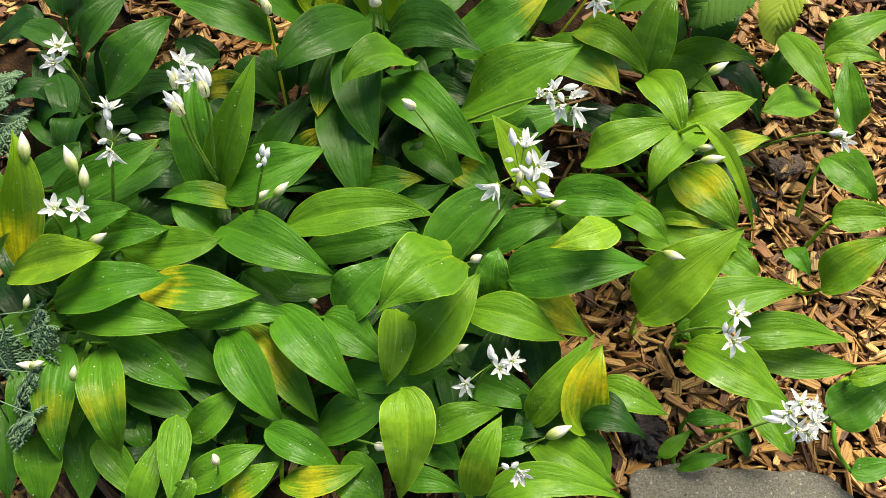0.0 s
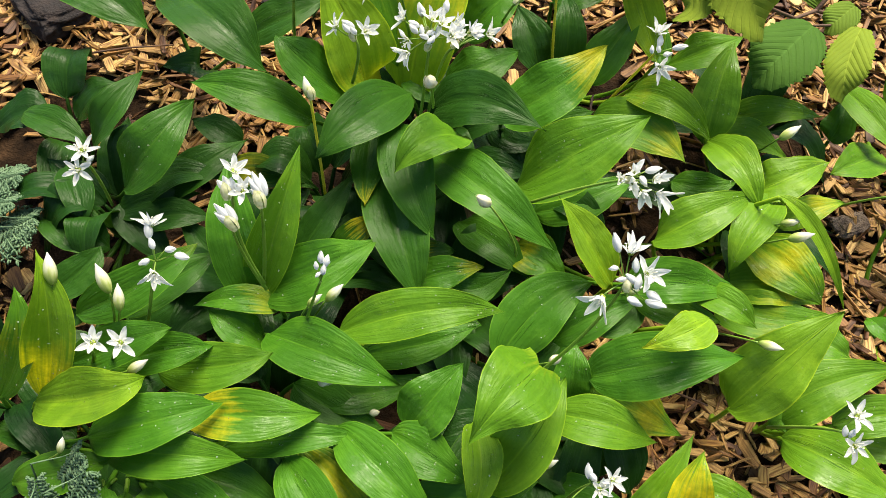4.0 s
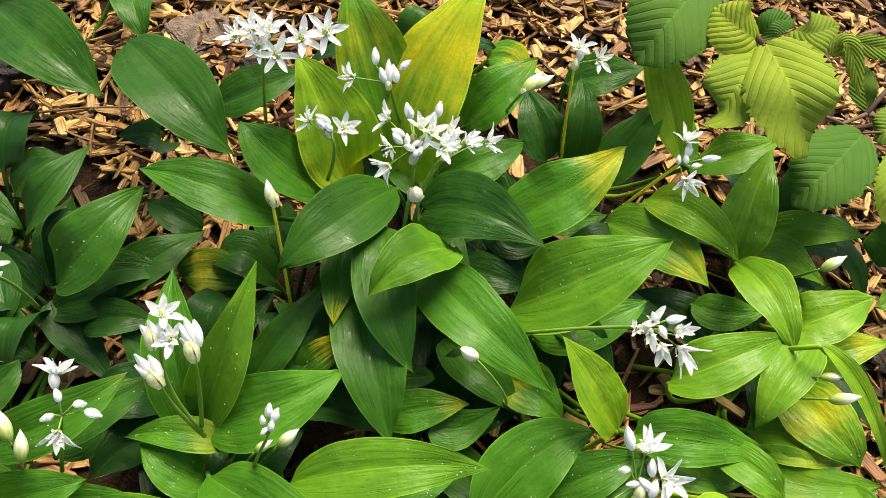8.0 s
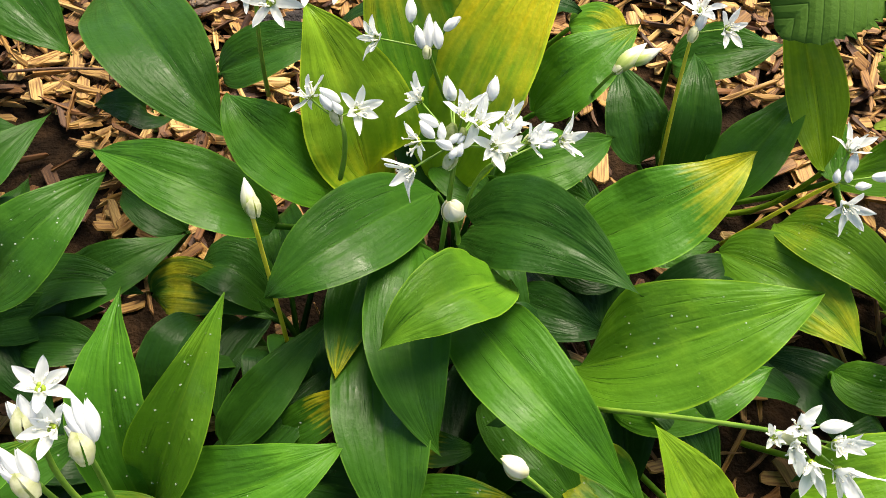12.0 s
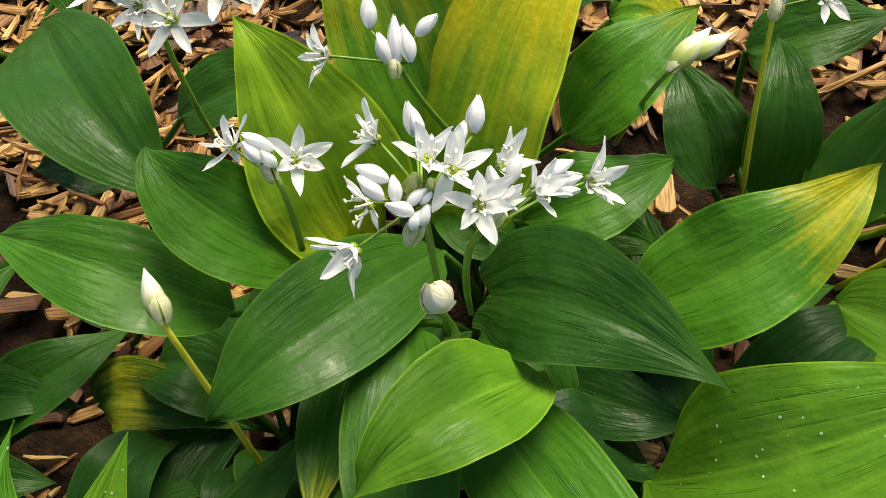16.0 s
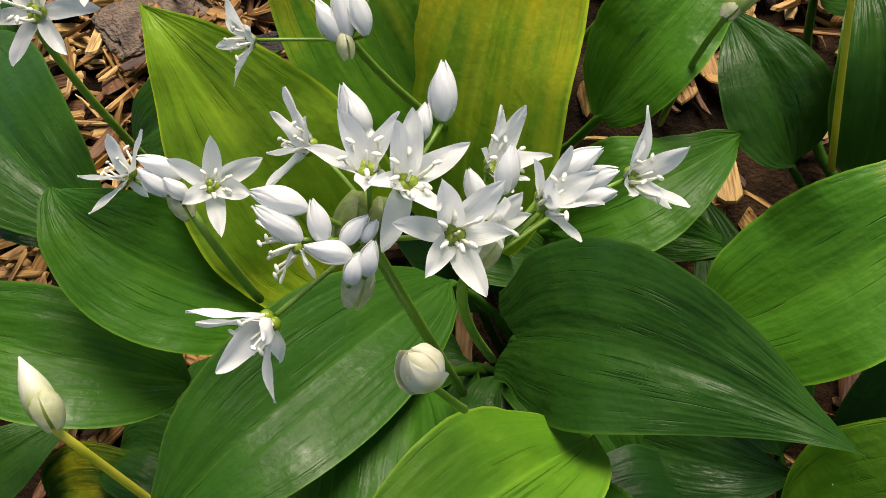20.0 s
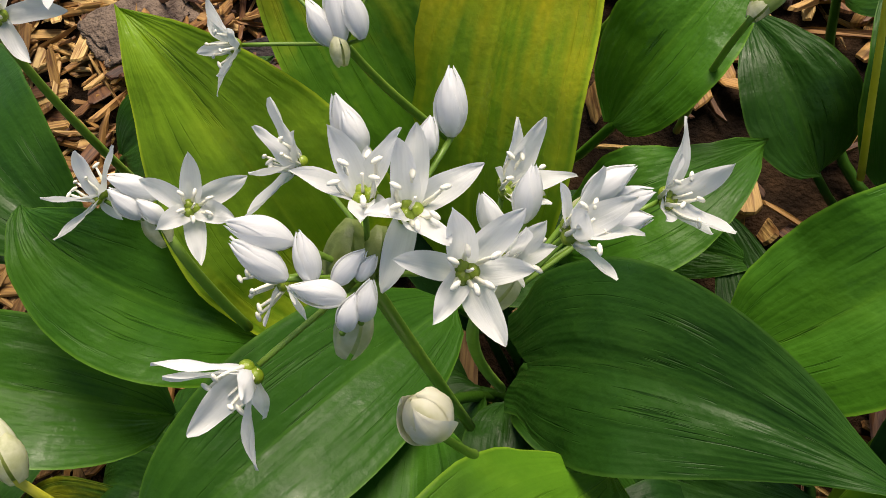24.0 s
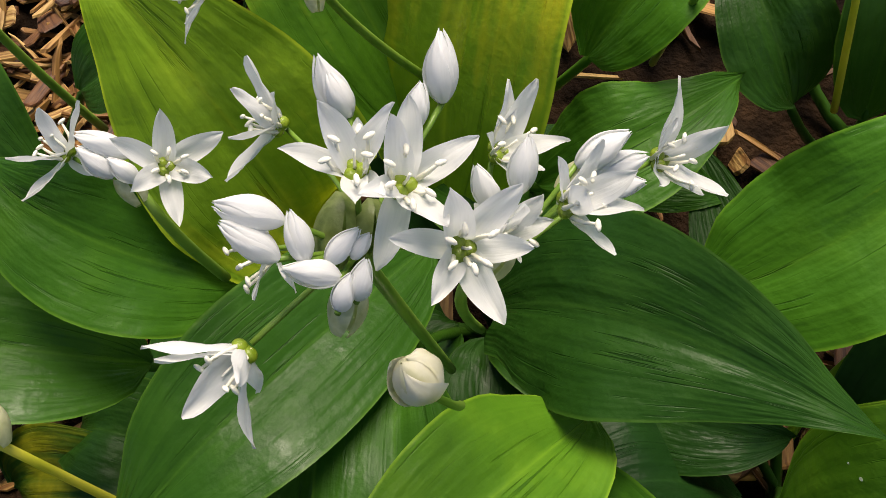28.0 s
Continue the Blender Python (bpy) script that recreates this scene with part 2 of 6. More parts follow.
def petal_material():
    """White petal with faint lengthwise veins."""
    mat, nodes, links, shader = material("petal", 0.45)
    uv, info = nodes.new("ShaderNodeUVMap"), nodes.new("ShaderNodeObjectInfo")
    m = node(nodes, "ShaderNodeMapping", Scale=(2.5, 13, 1))
    offset = nodes.new("ShaderNodeCombineXYZ")
    links.new(sums(nodes, links, "MULTIPLY", info.outputs["Random"], 50.0), offset.inputs[2])
    links.new(uv.outputs[0], m.inputs[0])
    links.new(offset.outputs[0], m.inputs[1])
    n = node(nodes, "ShaderNodeTexNoise", Scale=1.0, Detail=3.0)
    links.new(m.outputs[0], n.inputs[0])
    colour = ramp(nodes, links, n.outputs[0], (0.3, (0.82, 0.84, 0.83)), (0.55, (0.86, 0.88, 0.87)))
    links.new(colour, shader.inputs["Base Color"])
    b = node(nodes, "ShaderNodeBump", Strength=0.22, Distance=0.0004)
    links.new(n.outputs[0], b.inputs["Height"])
    links.new(b.outputs[0], shader.inputs["Normal"])
    see_through(mat, nodes, links, shader, colour, 0.45)
    return mat


PETAL = petal_material()


def bud_material():
    mat, nodes, links, shader = material("bud", 0.42)
    coord = nodes.new("ShaderNodeTexCoord")
    sep = nodes.new("ShaderNodeSeparateXYZ")
    links.new(coord.outputs["Object"], sep.inputs[0])
    n = node(nodes, "ShaderNodeTexNoise", Scale=140.0, Detail=4.0)
    stretch = node(nodes, "ShaderNodeMapping", Scale=(4, 4, 0.6))
    links.new(coord.outputs["Object"], stretch.inputs[0])
    links.new(stretch.outputs[0], n.inputs[0])
    along = sums(nodes, links, "ADD", sums(nodes, links, "MULTIPLY", sep.outputs[2], 42.0), sums(nodes, links, "MULTIPLY", n.outputs[0], 0.5))
    colour = ramp(nodes, links, along, (0.25, (0.20, 0.33, 0.03)), (0.5, (0.44, 0.52, 0.15)), (0.75, (0.78, 0.78, 0.60)), (0.95, (0.86, 0.86, 0.80)))
    links.new(colour, shader.inputs["Base Color"])
    b = node(nodes, "ShaderNodeBump", Strength=0.4, Distance=0.0005)
    links.new(n.outputs[0], b.inputs["Height"])
    links.new(b.outputs[0], shader.inputs["Normal"])
    see_through(mat, nodes, links, shader, colour, 0.2)
    return mat


BUD = bud_material()
CREAM = plain("cream_bud", [(0.62, 0.62, 0.26), (0.80, 0.78, 0.56), (0.86, 0.85, 0.74)], 110, 0.45, 0.08, 0.0003, 0.25)
SPATHE = plain("spathe", [(0.42, 0.47, 0.18), (0.74, 0.75, 0.52), (0.50, 0.54, 0.26)], 200, 0.4, 0.3, 0.0005, 0.5)
GREEN_SPATHE = plain("green_spathe", [(0.13, 0.20, 0.035), (0.34, 0.42, 0.13), (0.20, 0.27, 0.06)], 260, 0.35, 0.3, 0.0005, 0.5)
OVARY = plain("ovary", [(0.12, 0.20, 0.008), (0.27, 0.37, 0.02)], 500, 0.3, 0.35, 0.0003)
STAMEN = plain("stamen", [(0.80, 0.80, 0.70), (0.86, 0.84, 0.66)], 300, 0.4)
STALK = plain("stalk", [(0.12, 0.25, 0.022), (0.22, 0.37, 0.045)], 70, 0.4, 0.2, 0.0004, 0.1)
# yellow stalks, with warm sunlight brightened into the colour
SUNLIT_YELLOW_STALK = plain("sunlit_yellow_stalk", [(0.58, 0.60, 0.04), (0.74, 0.68, 0.08)], 70, 0.4, 0.2, 0.0004, 0.35)
STONE = plain("stone", [(0.10, 0.09, 0.07), (0.36, 0.34, 0.28), (0.19, 0.18, 0.11), (0.62, 0.60, 0.53)], 300, 0.9, 1.0, 0.006, detail=10.0)
DEAD = plain("dead_leaf", [(0.004, 0.003, 0.003), (0.014, 0.009, 0.008), (0.03, 0.019, 0.015)], 70, 0.85, 0.8, 0.003)
BARK = plain("bark", [(0.03, 0.018, 0.012), (0.18, 0.13, 0.09), (0.07, 0.045, 0.03)], 80, 0.85, 0.9, 0.003)
CEDAR = plain("cedar", [(0.05, 0.115, 0.05), (0.13, 0.22, 0.11)], 130, 0.6, 0.4, 0.001)
TWIG = plain("twig", [(0.07, 0.035, 0.02), (0.14, 0.075, 0.04)], 90, 0.7, 0.5, 0.001)
DROP, _nodes, _links, _shader = material("water", 0.04)
# whitish, half-clear colour: the sparkle of the drops is painted in
_shader.inputs["Base Color"].default_value = (0.75, 0.85, 0.68, 1)
_shader.inputs["Alpha"].default_value = 0.3
_shader.inputs["Specular IOR Level"].default_value = 0.8
_shader.inputs["IOR"].default_value = 1.33


def hazel_material():
    mat, nodes, links, shader = material("hazel_leaf", 0.72)
    uv, info = nodes.new("ShaderNodeUVMap"), nodes.new("ShaderNodeObjectInfo")
    sep = nodes.new("ShaderNodeSeparateXYZ")
    links.new(uv.outputs[0], sep.inputs[0])
    side = sums(nodes, links, "ABSOLUTE", sums(nodes, links, "SUBTRACT", sep.outputs[0], 0.5), 0.0)
    # side veins run out and forward
    saw = sums(nodes, links, "PINGPONG", sep.outputs[1], 0.055)
    vein = ramp(nodes, links, saw, (0.0, (1, 1, 1)), (0.006, (0, 0, 0)))
    rib = ramp(nodes, links, side, (0.0, (1, 1, 1)), (0.025, (0, 0, 0)))
    both = blend(nodes, links, 1.0, vein, rib, "LIGHTEN")
    coord = nodes.new("ShaderNodeTexCoord")
    n = node(nodes, "ShaderNodeTexNoise", Scale=60.0, Detail=5.0)
    links.new(coord.outputs["Object"], n.inputs[0])
    fine = node(nodes, "ShaderNodeTexNoise", Scale=420.0, Detail=3.0)
    links.new(coord.outputs["Object"], fine.inputs[0])
    tone = nodes.new("ShaderNodeSeparateColor")
    links.new(info.outputs["Color"], tone.inputs[0])
    green = ramp(nodes, links, tone.outputs[0], (0.0, (0.012, 0.080, 0.014)), (1.0, (0.25, 0.33, 0.030)))
    a = blend(nodes, links, n.outputs[0], green, blend(nodes, links, 1.0, green, (1.35, 1.25, 1.1), "MULTIPLY"))
    colour = blend(nodes, links, both, a, blend(nodes, links, 1.0, green, (1.6, 1.45, 1.6), "MULTIPLY"))
    links.new(colour, shader.inputs["Base Color"])
    puff = ramp(nodes, links, saw, (0.0, (0, 0, 0)), (0.010, (0.55, 0.55, 0.55)), (0.055, (1, 1, 1)))
    bump = node(nodes, "ShaderNodeBump", Strength=0.62, Distance=0.0014)
    grain = sums(nodes, links, "ADD", sums(nodes, links, "MULTIPLY", n.outputs[0], 0.45), sums(nodes, links, "MULTIPLY", fine.outputs[0], 0.45))
    links.new(sums(nodes, links, "ADD", puff, grain), bump.inputs["Height"])
    links.new(bump.outputs[0], shader.inputs["Normal"])
    shader.inputs["Specular IOR Level"].default_value = 0.1
    see_through(mat, nodes, links, shader, colour, 0.2)
    return mat


HAZEL = hazel_material()


# ---- building blocks ----
def ground_z(x, y):
    return -0.1237 - 0.0353 * x + 0.2536 * y


def mesh_of(name, verts, faces, mat, uvs=None, smooth=True):
    me = bpy.data.meshes.new(name)
    me.from_pydata([tuple(v) for v in verts], [], faces)
    me.materials.append(mat)
    if uvs is not None:
        layer = me.uv_layers.new(name="UVMap")
        for loop in me.loops:
            layer.data[loop.index].uv = uvs[loop.vertex_index]
    if smooth:
        me.polygons.foreach_set("use_smooth", [True] * len(me.polygons))
    me.update()
    return me


def part(name, me, parent, label="", m=None):
    ob = new(name, me)
    ob.parent = parent
    if m is not None:
        ob.matrix_basis = m
    if label:
        ob["label"] = label
    return ob


def tube(points, radii, sides=7):
    """Verts and faces of a tapered tube along points, with closed ends."""
    verts, faces = [], []
    pts = [Vector(p) for p in points]
    for i, p in enumerate(pts):
        d = (pts[min(i + 1, len(pts) - 1)] - pts[max(i - 1, 0)]).normalized()
        a = d.orthogonal().normalized() if i == 0 else (a - d * a.dot(d)).normalized()
        b = d.cross(a)
        for k in range(sides):
            w = 2 * math.pi * k / sides
            verts.append(p + (a * math.cos(w) + b * math.sin(w)) * radii[i])
    n = len(pts)
    for i in range(n - 1):
        for k in range(sides):
            q = (k + 1) % sides
            faces.append((i * sides + k, i * sides + q, (i + 1) * sides + q, (i + 1) * sides + k))
    faces.append(tuple(range(sides))[::-1])
    faces.append(tuple((n - 1) * sides + k for k in range(sides)))
    return verts, faces


def bezier(p, q, r, n):
    """n + 1 points on a curve from p to r that passes q half-way."""
    p, q, r = Vector(p), Vector(q), Vector(r)
    c_ = 2 * q - (p + r) / 2
    return [p * (1 - s) ** 2 + c_ * 2 * s * (1 - s) + r * s * s for s in (i / n for i in range(n + 1))]


PLANTS = {}
MM = 0.001


def plant(key, x, y, label):
    """An empty at the foot of a plant, at x, y in millimetres."""
    p = Vector((x * MM, y * MM, ground_z(x * MM, y * MM)))
    ob = new("wild_garlic_plant")
    ob.location = p
    tagged(ob, label, "wild garlic", "wild garlic plants in the bed")
    PLANTS[key] = ob
    return ob


def blade_shape(s, blunt):
    """Half width along a blade, 1 at its widest."""
    a, b = 0.56, 0.96 + 0.40 * (1 - blunt)
    top = a / (a + b)
    return (s / top) ** a * ((1 - s) / (1 - top)) ** b if 0 < s < 1 else 0.0


LEAF_COUNT = 0
DROPLETS = []


def leaf(key, base, mid, tip, width, roll=0, fold=0.12, tone=0.5, yellow=0.0, where=0.8, blunt=0.7, stem=True, curl=0.0):
    """One leaf: its blade runs from base over mid to tip (millimetres), and a stalk joins it to the foot of its plant."""
    global LEAF_COUNT
    LEAF_COUNT += 1
    rng = random.Random(LEAF_COUNT * 7 + 3)
    owner = PLANTS[key]
    foot = owner.location
    line = bezier(Vector(base) * MM - foot, Vector(mid) * MM - foot, Vector(tip) * MM - foot, 26)
    half = width * MM / 2
    length = sum((line[i + 1] - line[i]).length for i in range(26))
    cols, verts, uvs, faces = 12, [], [], []
    phase, bend = rng.uniform(0, 6), rng.uniform(-0.06, 0.06)
    waves = rng.uniform(1.2, 2.4)
    for i, p in enumerate(line):
        s = i / 26
        d = (line[min(i + 1, 26)] - line[max(i - 1, 0)]).normalized()
        up = (Vector((0, 0, 1)) - d * d.z)
        if up.length < 0.05:
            up = Vector((0, -1, 0)) - d * -d.y
        up.normalize()
        up = (Matrix.Rotation(radians(roll + 8 * math.sin(s * 3 + phase)), 3, d) @ up).normalized()
        across = d.cross(up)
        w = half * 1.08 * max(blade_shape(s, blunt), 0.035 * (1 - s))
        heart_lobe = max(0.0, 1 - s / 0.26) if blunt < 0.35 else 0.0
        if heart_lobe:
            w = max(w, half * (0.56 + 0.3 * s / 0.26))
        for k in range(cols + 1):
            u = 2 * k / cols - 1
            sway = (0.105 * half * math.sin(waves * 2 * math.pi * s + phase + (2 if u > 0 else 0)) + 0.022 * half * math.sin(waves * 7.3 * math.pi * s + 2 * phase + (1 if u > 0 else 0))) * abs(u) ** 1.5
            rise = w * (fold * 2.6 * abs(u) ** 1.1 - 0.10 * u * u - curl * u * u) + sway
            rise += 0.013 * half * math.cos(u * 11 + phase + s) * (1 - abs(u)) + 0.02 * half * math.sin(s * 19 + phase + 3 * u) * (1 - abs(u)) * s
            if abs(u) < 0.01:
                rise -= 0.05 * w
            verts.append(p + across * (u * w + bend * w) + up * rise - d * half * 0.42 * heart_lobe * min(1, 1.6 * abs(u)) * (1 - 0.35 * u * u))
            uvs.append((0.5 + 0.5 * u, s))
    for i in range(26):
        for k in range(cols):
            a = i * (cols + 1) + k
            faces.append((a, a + 1, a + cols + 2, a + cols + 1))
    if stem:
        # leaf stalk: from the foot up into the blade
        d = (line[1] - line[0]).normalized()
        start = Vector((rng.uniform(-4, 4) * MM, rng.uniform(-4, 4) * MM, -0.004))
        knee = (start + line[0]) / 2 + Vector((0, 0, -0.18 * (line[0] - start).xy.length)) - d * 0.12 * (line[0] - start).length
        v, f = tube(bezier(start, knee, line[0] - Vector((0, 0, 0.002)), 7) + [line[1] - Vector((0, 0, 0.003)), line[2] - Vector((0, 0, 0.005))], [0.0026, 0.0025, 0.0023, 0.0021, 0.0020, 0.0019, 0.0018, 0.0017, 0.0014, 0.0005], 6)
        n = len(verts)
        verts += v
        uvs += [(0.5, 0.0)] * len(v)
        faces += [tuple(j + n for j in face) for face in f]
    for k in range(rng.choice((4, 10, 16, 24, 32)) if stem and tone > 0.27 and key not in ("main", "bk", "rback") else 0):
        j = rng.randrange(3, 24) * (cols + 1) + rng.randrange(2, cols - 1)
        e1, e2 = verts[j + 1] - verts[j], verts[j + cols + 1] - verts[j]
        normal = e1.cross(e2).normalized()
        f = rng.random()
        DROPLETS.append((verts[j] + e1 * f + e2 * rng.random() + foot, normal if normal.z > 0 else -normal, rng.choice((0.0002, 0.0003, 0.0003, 0.0004, 0.0005, 0.0006))))
    me = mesh_of("leaf", verts, faces, LEAF, uvs)
    ob = part("leaf", me, owner)
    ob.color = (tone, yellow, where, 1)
    if yellow > 0.55:
        ob["label"] = "green leaf with yellowing and painted sunlit gold"
    return ob


def petal_mesh(name, length, width, cup, tipcurl=0.0, twist=0.0, seed=0):
    """A narrow pointed petal along +x, hollow side up (+z), a little crumpled."""
    verts, faces, uvs = [], [], []
    rows, cols = 11, 6
    for i in range(rows + 1):
        s = i / rows
        w = width / 2 * max(0.04, ((s + 0.06) ** 0.55) * ((1.0 - s) ** 0.70) * 1.62)
        for k in range(cols + 1):
            u = 2 * k / cols - 1
            side = u * w + 0.06 * width * math.sin(s * 4 + seed) * s
            wave = 0.09 * w * math.cos(u * 5 + seed) + 0.05 * width * math.sin(s * 9 + 2.5 * u + seed)
            verts.append((length * s, side, cup * length * (s * s * 0.5) + 0.42 * w * u * u - tipcurl * length * s ** 3 + twist * side * s + wave * min(1, 4 * s)))
            uvs.append((s, 0.5 + 0.5 * u))
    for i in range(rows):
        for k in range(cols):
            a = i * (cols + 1) + k
            faces.append((a, a + 1, a + cols + 2, a + cols + 1))
    return mesh_of(name, verts, faces, PETAL, uvs)


def ball(rx, ry, rz, rings=6, sides=9, shift=(0, 0, 0)):
    verts, faces = [], []
    for i in range(rings + 1):
        a = math.pi * i / rings
        for k in range(sides):
            b = 2 * math.pi * k / sides
            verts.append((rx * math.sin(a) * math.cos(b) + shift[0], ry * math.sin(a) * math.sin(b) + shift[1], rz * math.cos(a) + shift[2]))
    for i in range(rings):
        for k in range(sides):
            q = (k + 1) % sides
            faces.append((i * sides + k, (i + 1) * sides + k, (i + 1) * sides + q, i * sides + q))
    return verts, faces


def ovary_mesh():
    verts, faces = [], []
    for k in range(3):
        a = 2 * math.pi * k / 3
        v, f = ball(0.0012, 0.0012, 0.0011, 8, 12, shift=(0.0009 * math.cos(a), 0.0009 * math.sin(a), 0.0007))
        faces += [tuple(j + len(verts) for j in g) for g in f]
        verts += v
    return mesh_of("ovary", verts, faces, OVARY)


def stamen_mesh(length):
    v, f = tube([(0, 0, 0), (length * 0.3, 0, length * 0.55), (length * 0.42, 0, length)], [0.00042, 0.00032, 0.0002], 6)
    b, g = ball(0.0009, 0.00042, 0.00036, 6, 8, (length * 0.45, 0, length))
    return mesh_of("stamen", v + b, f + [tuple(j + len(v) for j in q) for q in g], STAMEN)


PETALS = [petal_mesh("petal", 0.0108, 0.0050, 0.16, 0, 0.3, 1), petal_mesh("petal", 0.0100, 0.0045, 0.26, 0.12, -0.35, 2), petal_mesh("petal", 0.0114, 0.0052, 0.08, 0, 0.2, 3.4), petal_mesh("petal", 0.0106, 0.0047, 0.20, -0.06, -0.2, 4.5), petal_mesh("petal", 0.0111, 0.0049, 0.12, 0.16, 0.4, 5.7)]
# length, and how far the tip rises over the base
PETAL_SIZES = [(0.0108, 0.08), (0.0100, 0.01), (0.0114, 0.04), (0.0106, 0.16), (0.0111, -0.10)]
STYLE_MESH = mesh_of("style", *tube([(0, 0, 0.001), (0.0002, 0, 0.003), (0.0003, 0.0002, 0.0048)], [0.00028, 0.0002, 0.00022], 6), STAMEN)
OVARY_MESH, STAMENS = ovary_mesh(), [stamen_mesh(0.0056), stamen_mesh(0.0048)]


def bud_shape(name, mat, length, radius, point=0.6, lobes=0.07):
    """A closed bud along +z with shallow petal seams."""
    verts, faces = [], []
    rows, sides = 12, 24
    for i in range(rows + 1):
        s = i / rows
        r = radius * (math.sin(math.pi * (0.06 + 0.94 * s ** 0.85)) ** point) * (1 if s > 0.02 else 0.5)
        for k in range(sides):
            a = 2 * math.pi * k / sides
            q = r * (1 + lobes * (2 * abs(math.sin(1.5 * a + 0.9 * s)) ** 0.4 - 1.6)) if i < rows else 0.0002
            verts.append((q * math.cos(a), q * math.sin(a), length * s))
    for i in range(rows):
        for k in range(sides):
            q = (k + 1) % sides
            faces.append((i * sides + k, i * sides + q, (i + 1) * sides + q, (i + 1) * sides + k))
    faces.append(tuple(range(sides))[::-1])
    return mesh_of(name, verts, faces, mat)


FLOWER_BUDS = [bud_shape("flower_bud", PETAL, 0.0092, 0.0020, 0.85, 0.15), bud_shape("flower_bud", PETAL, 0.0074, 0.0018, 0.8, 0.15)]
BIG_BUD = bud_shape("bud", BUD, 0.017, 0.0033, 0.95)
FAT_BUD = bud_shape("bud", CREAM, 0.0112, 0.0053, 0.62, 0.08)
MID_BUD = bud_shape("bud", CREAM, 0.0125, 0.0036, 0.8, 0.1)


def wrap_mesh(seed, length=0.0116, radius=0.0056, point=0.62, mat=None):
    """An outer petal that folds over a fat bud: one edge lies under its neighbour, the other stands off."""
    verts, faces = [], []
    rows, cols = 12, 12
    for i in range(rows + 1):
        s = i / rows
        r = radius * math.sin(math.pi * (0.06 + 0.90 * s ** 0.85)) ** point
        for k in range(cols + 1):
            u = 2 * k / cols - 1
            a = u * (1.25 - 0.95 * s * s)
            q = r * (1.02 + 0.12 * u + 0.05 * abs(u) ** 3 + 0.03 * math.sin(7 * u + 5 * s + seed))
            verts.append((q * math.cos(a), q * math.sin(a), length * s * (1 - 0.06 * u * u) - 0.0001))
    for i in range(rows):
        for k in range(cols):
            a = i * (cols + 1) + k
            faces.append((a, a + 1, a + cols + 2, a + cols + 1))
    return mesh_of("petal", verts, faces, mat or CREAM, [(v[2] / length, 0.5 + v[1] / radius / 2.4) for v in verts])


WRAPS = [wrap_mesh(0), wrap_mesh(2, 0.0124), wrap_mesh(4, 0.0108)]
MID_WRAPS = [wrap_mesh(n, length, 0.0039, 0.8) for n, length in ((0, 0.0130), (2, 0.0121), (4, 0.0134))]
SMALL_WRAPS = [[wrap_mesh(n, length, radius, point, PETAL) for n in (0, 2, 4)] for length, radius, point in ((0.0097, 0.0022, 0.85), (0.0078, 0.0020, 0.8))]


def facing(p, way, spin):
    """A pose at p whose z axis points along way, turned by spin from the world's x."""
    z = Vector(way).normalized()
    x = (Vector((1, 0, 0)) - z * z.x).normalized() if abs(z.x) < 0.98 else Vector((0, 1, 0))
    turn = Matrix((x, z.cross(x), z)).transposed().to_4x4()
    return Matrix.Translation(p) @ turn @ Matrix.Rotation(radians(spin), 4, "Z")


FLOWERS = 0


def flower(owner, at_, way, spin=0, size=0.8, open_=0.85, hub=None):
    """A six-petalled star at at_ (metres, world) that faces along way; a thin stalk joins it to the hub of its umbel."""
    global FLOWERS
    FLOWERS += 1
    rng = random.Random(FLOWERS * 13)
    m = facing(Vector(at_) - owner.location, way, spin)
    if hub is not None:
        a, b = Vector(hub) - owner.location, m.translation
        outward = m.to_3x3() @ Vector((0, 0, 1))
        v, f = tube(bezier(a, (a + b) / 2 - outward * 0.15 * (b - a).length, b - outward * 0.0006, 6), [0.00044] * 7, 6)
        part("flower_stalk", mesh_of("flower_stalk", v, f, STALK), owner)
    heart = part("flower", OVARY_MESH, owner, "white six-petalled star flower", m @ Matrix.Scale(size, 4))
    for k in range(6):
        tilt = (1 - open_) * 75 + rng.uniform(-9, 9) + (6 if k % 2 else 0)
        part("petal", PETALS[rng.randrange(5)], heart, "", Matrix.Rotation(radians(60 * k + rng.uniform(-7, 7)), 4, "Z") @ Matrix.Translation((0.0008, 0, 0)) @ Matrix.Rotation(radians(-tilt), 4, "Y") @ Matrix.Scale(rng.uniform(0.92, 1.06), 4))
    part("style", STYLE_MESH, heart)
    for k in range(6):
        part("stamen", STAMENS[k % 2], heart, "", Matrix.Rotation(radians(60 * k + 30 + rng.uniform(-12, 12)), 4, "Z") @ Matrix.Translation((0.0010, 0, 0)) @ Matrix.Rotation(radians(rng.uniform(-14, 14) - 15 * (1 - open_)), 4, "Y"))
    return heart


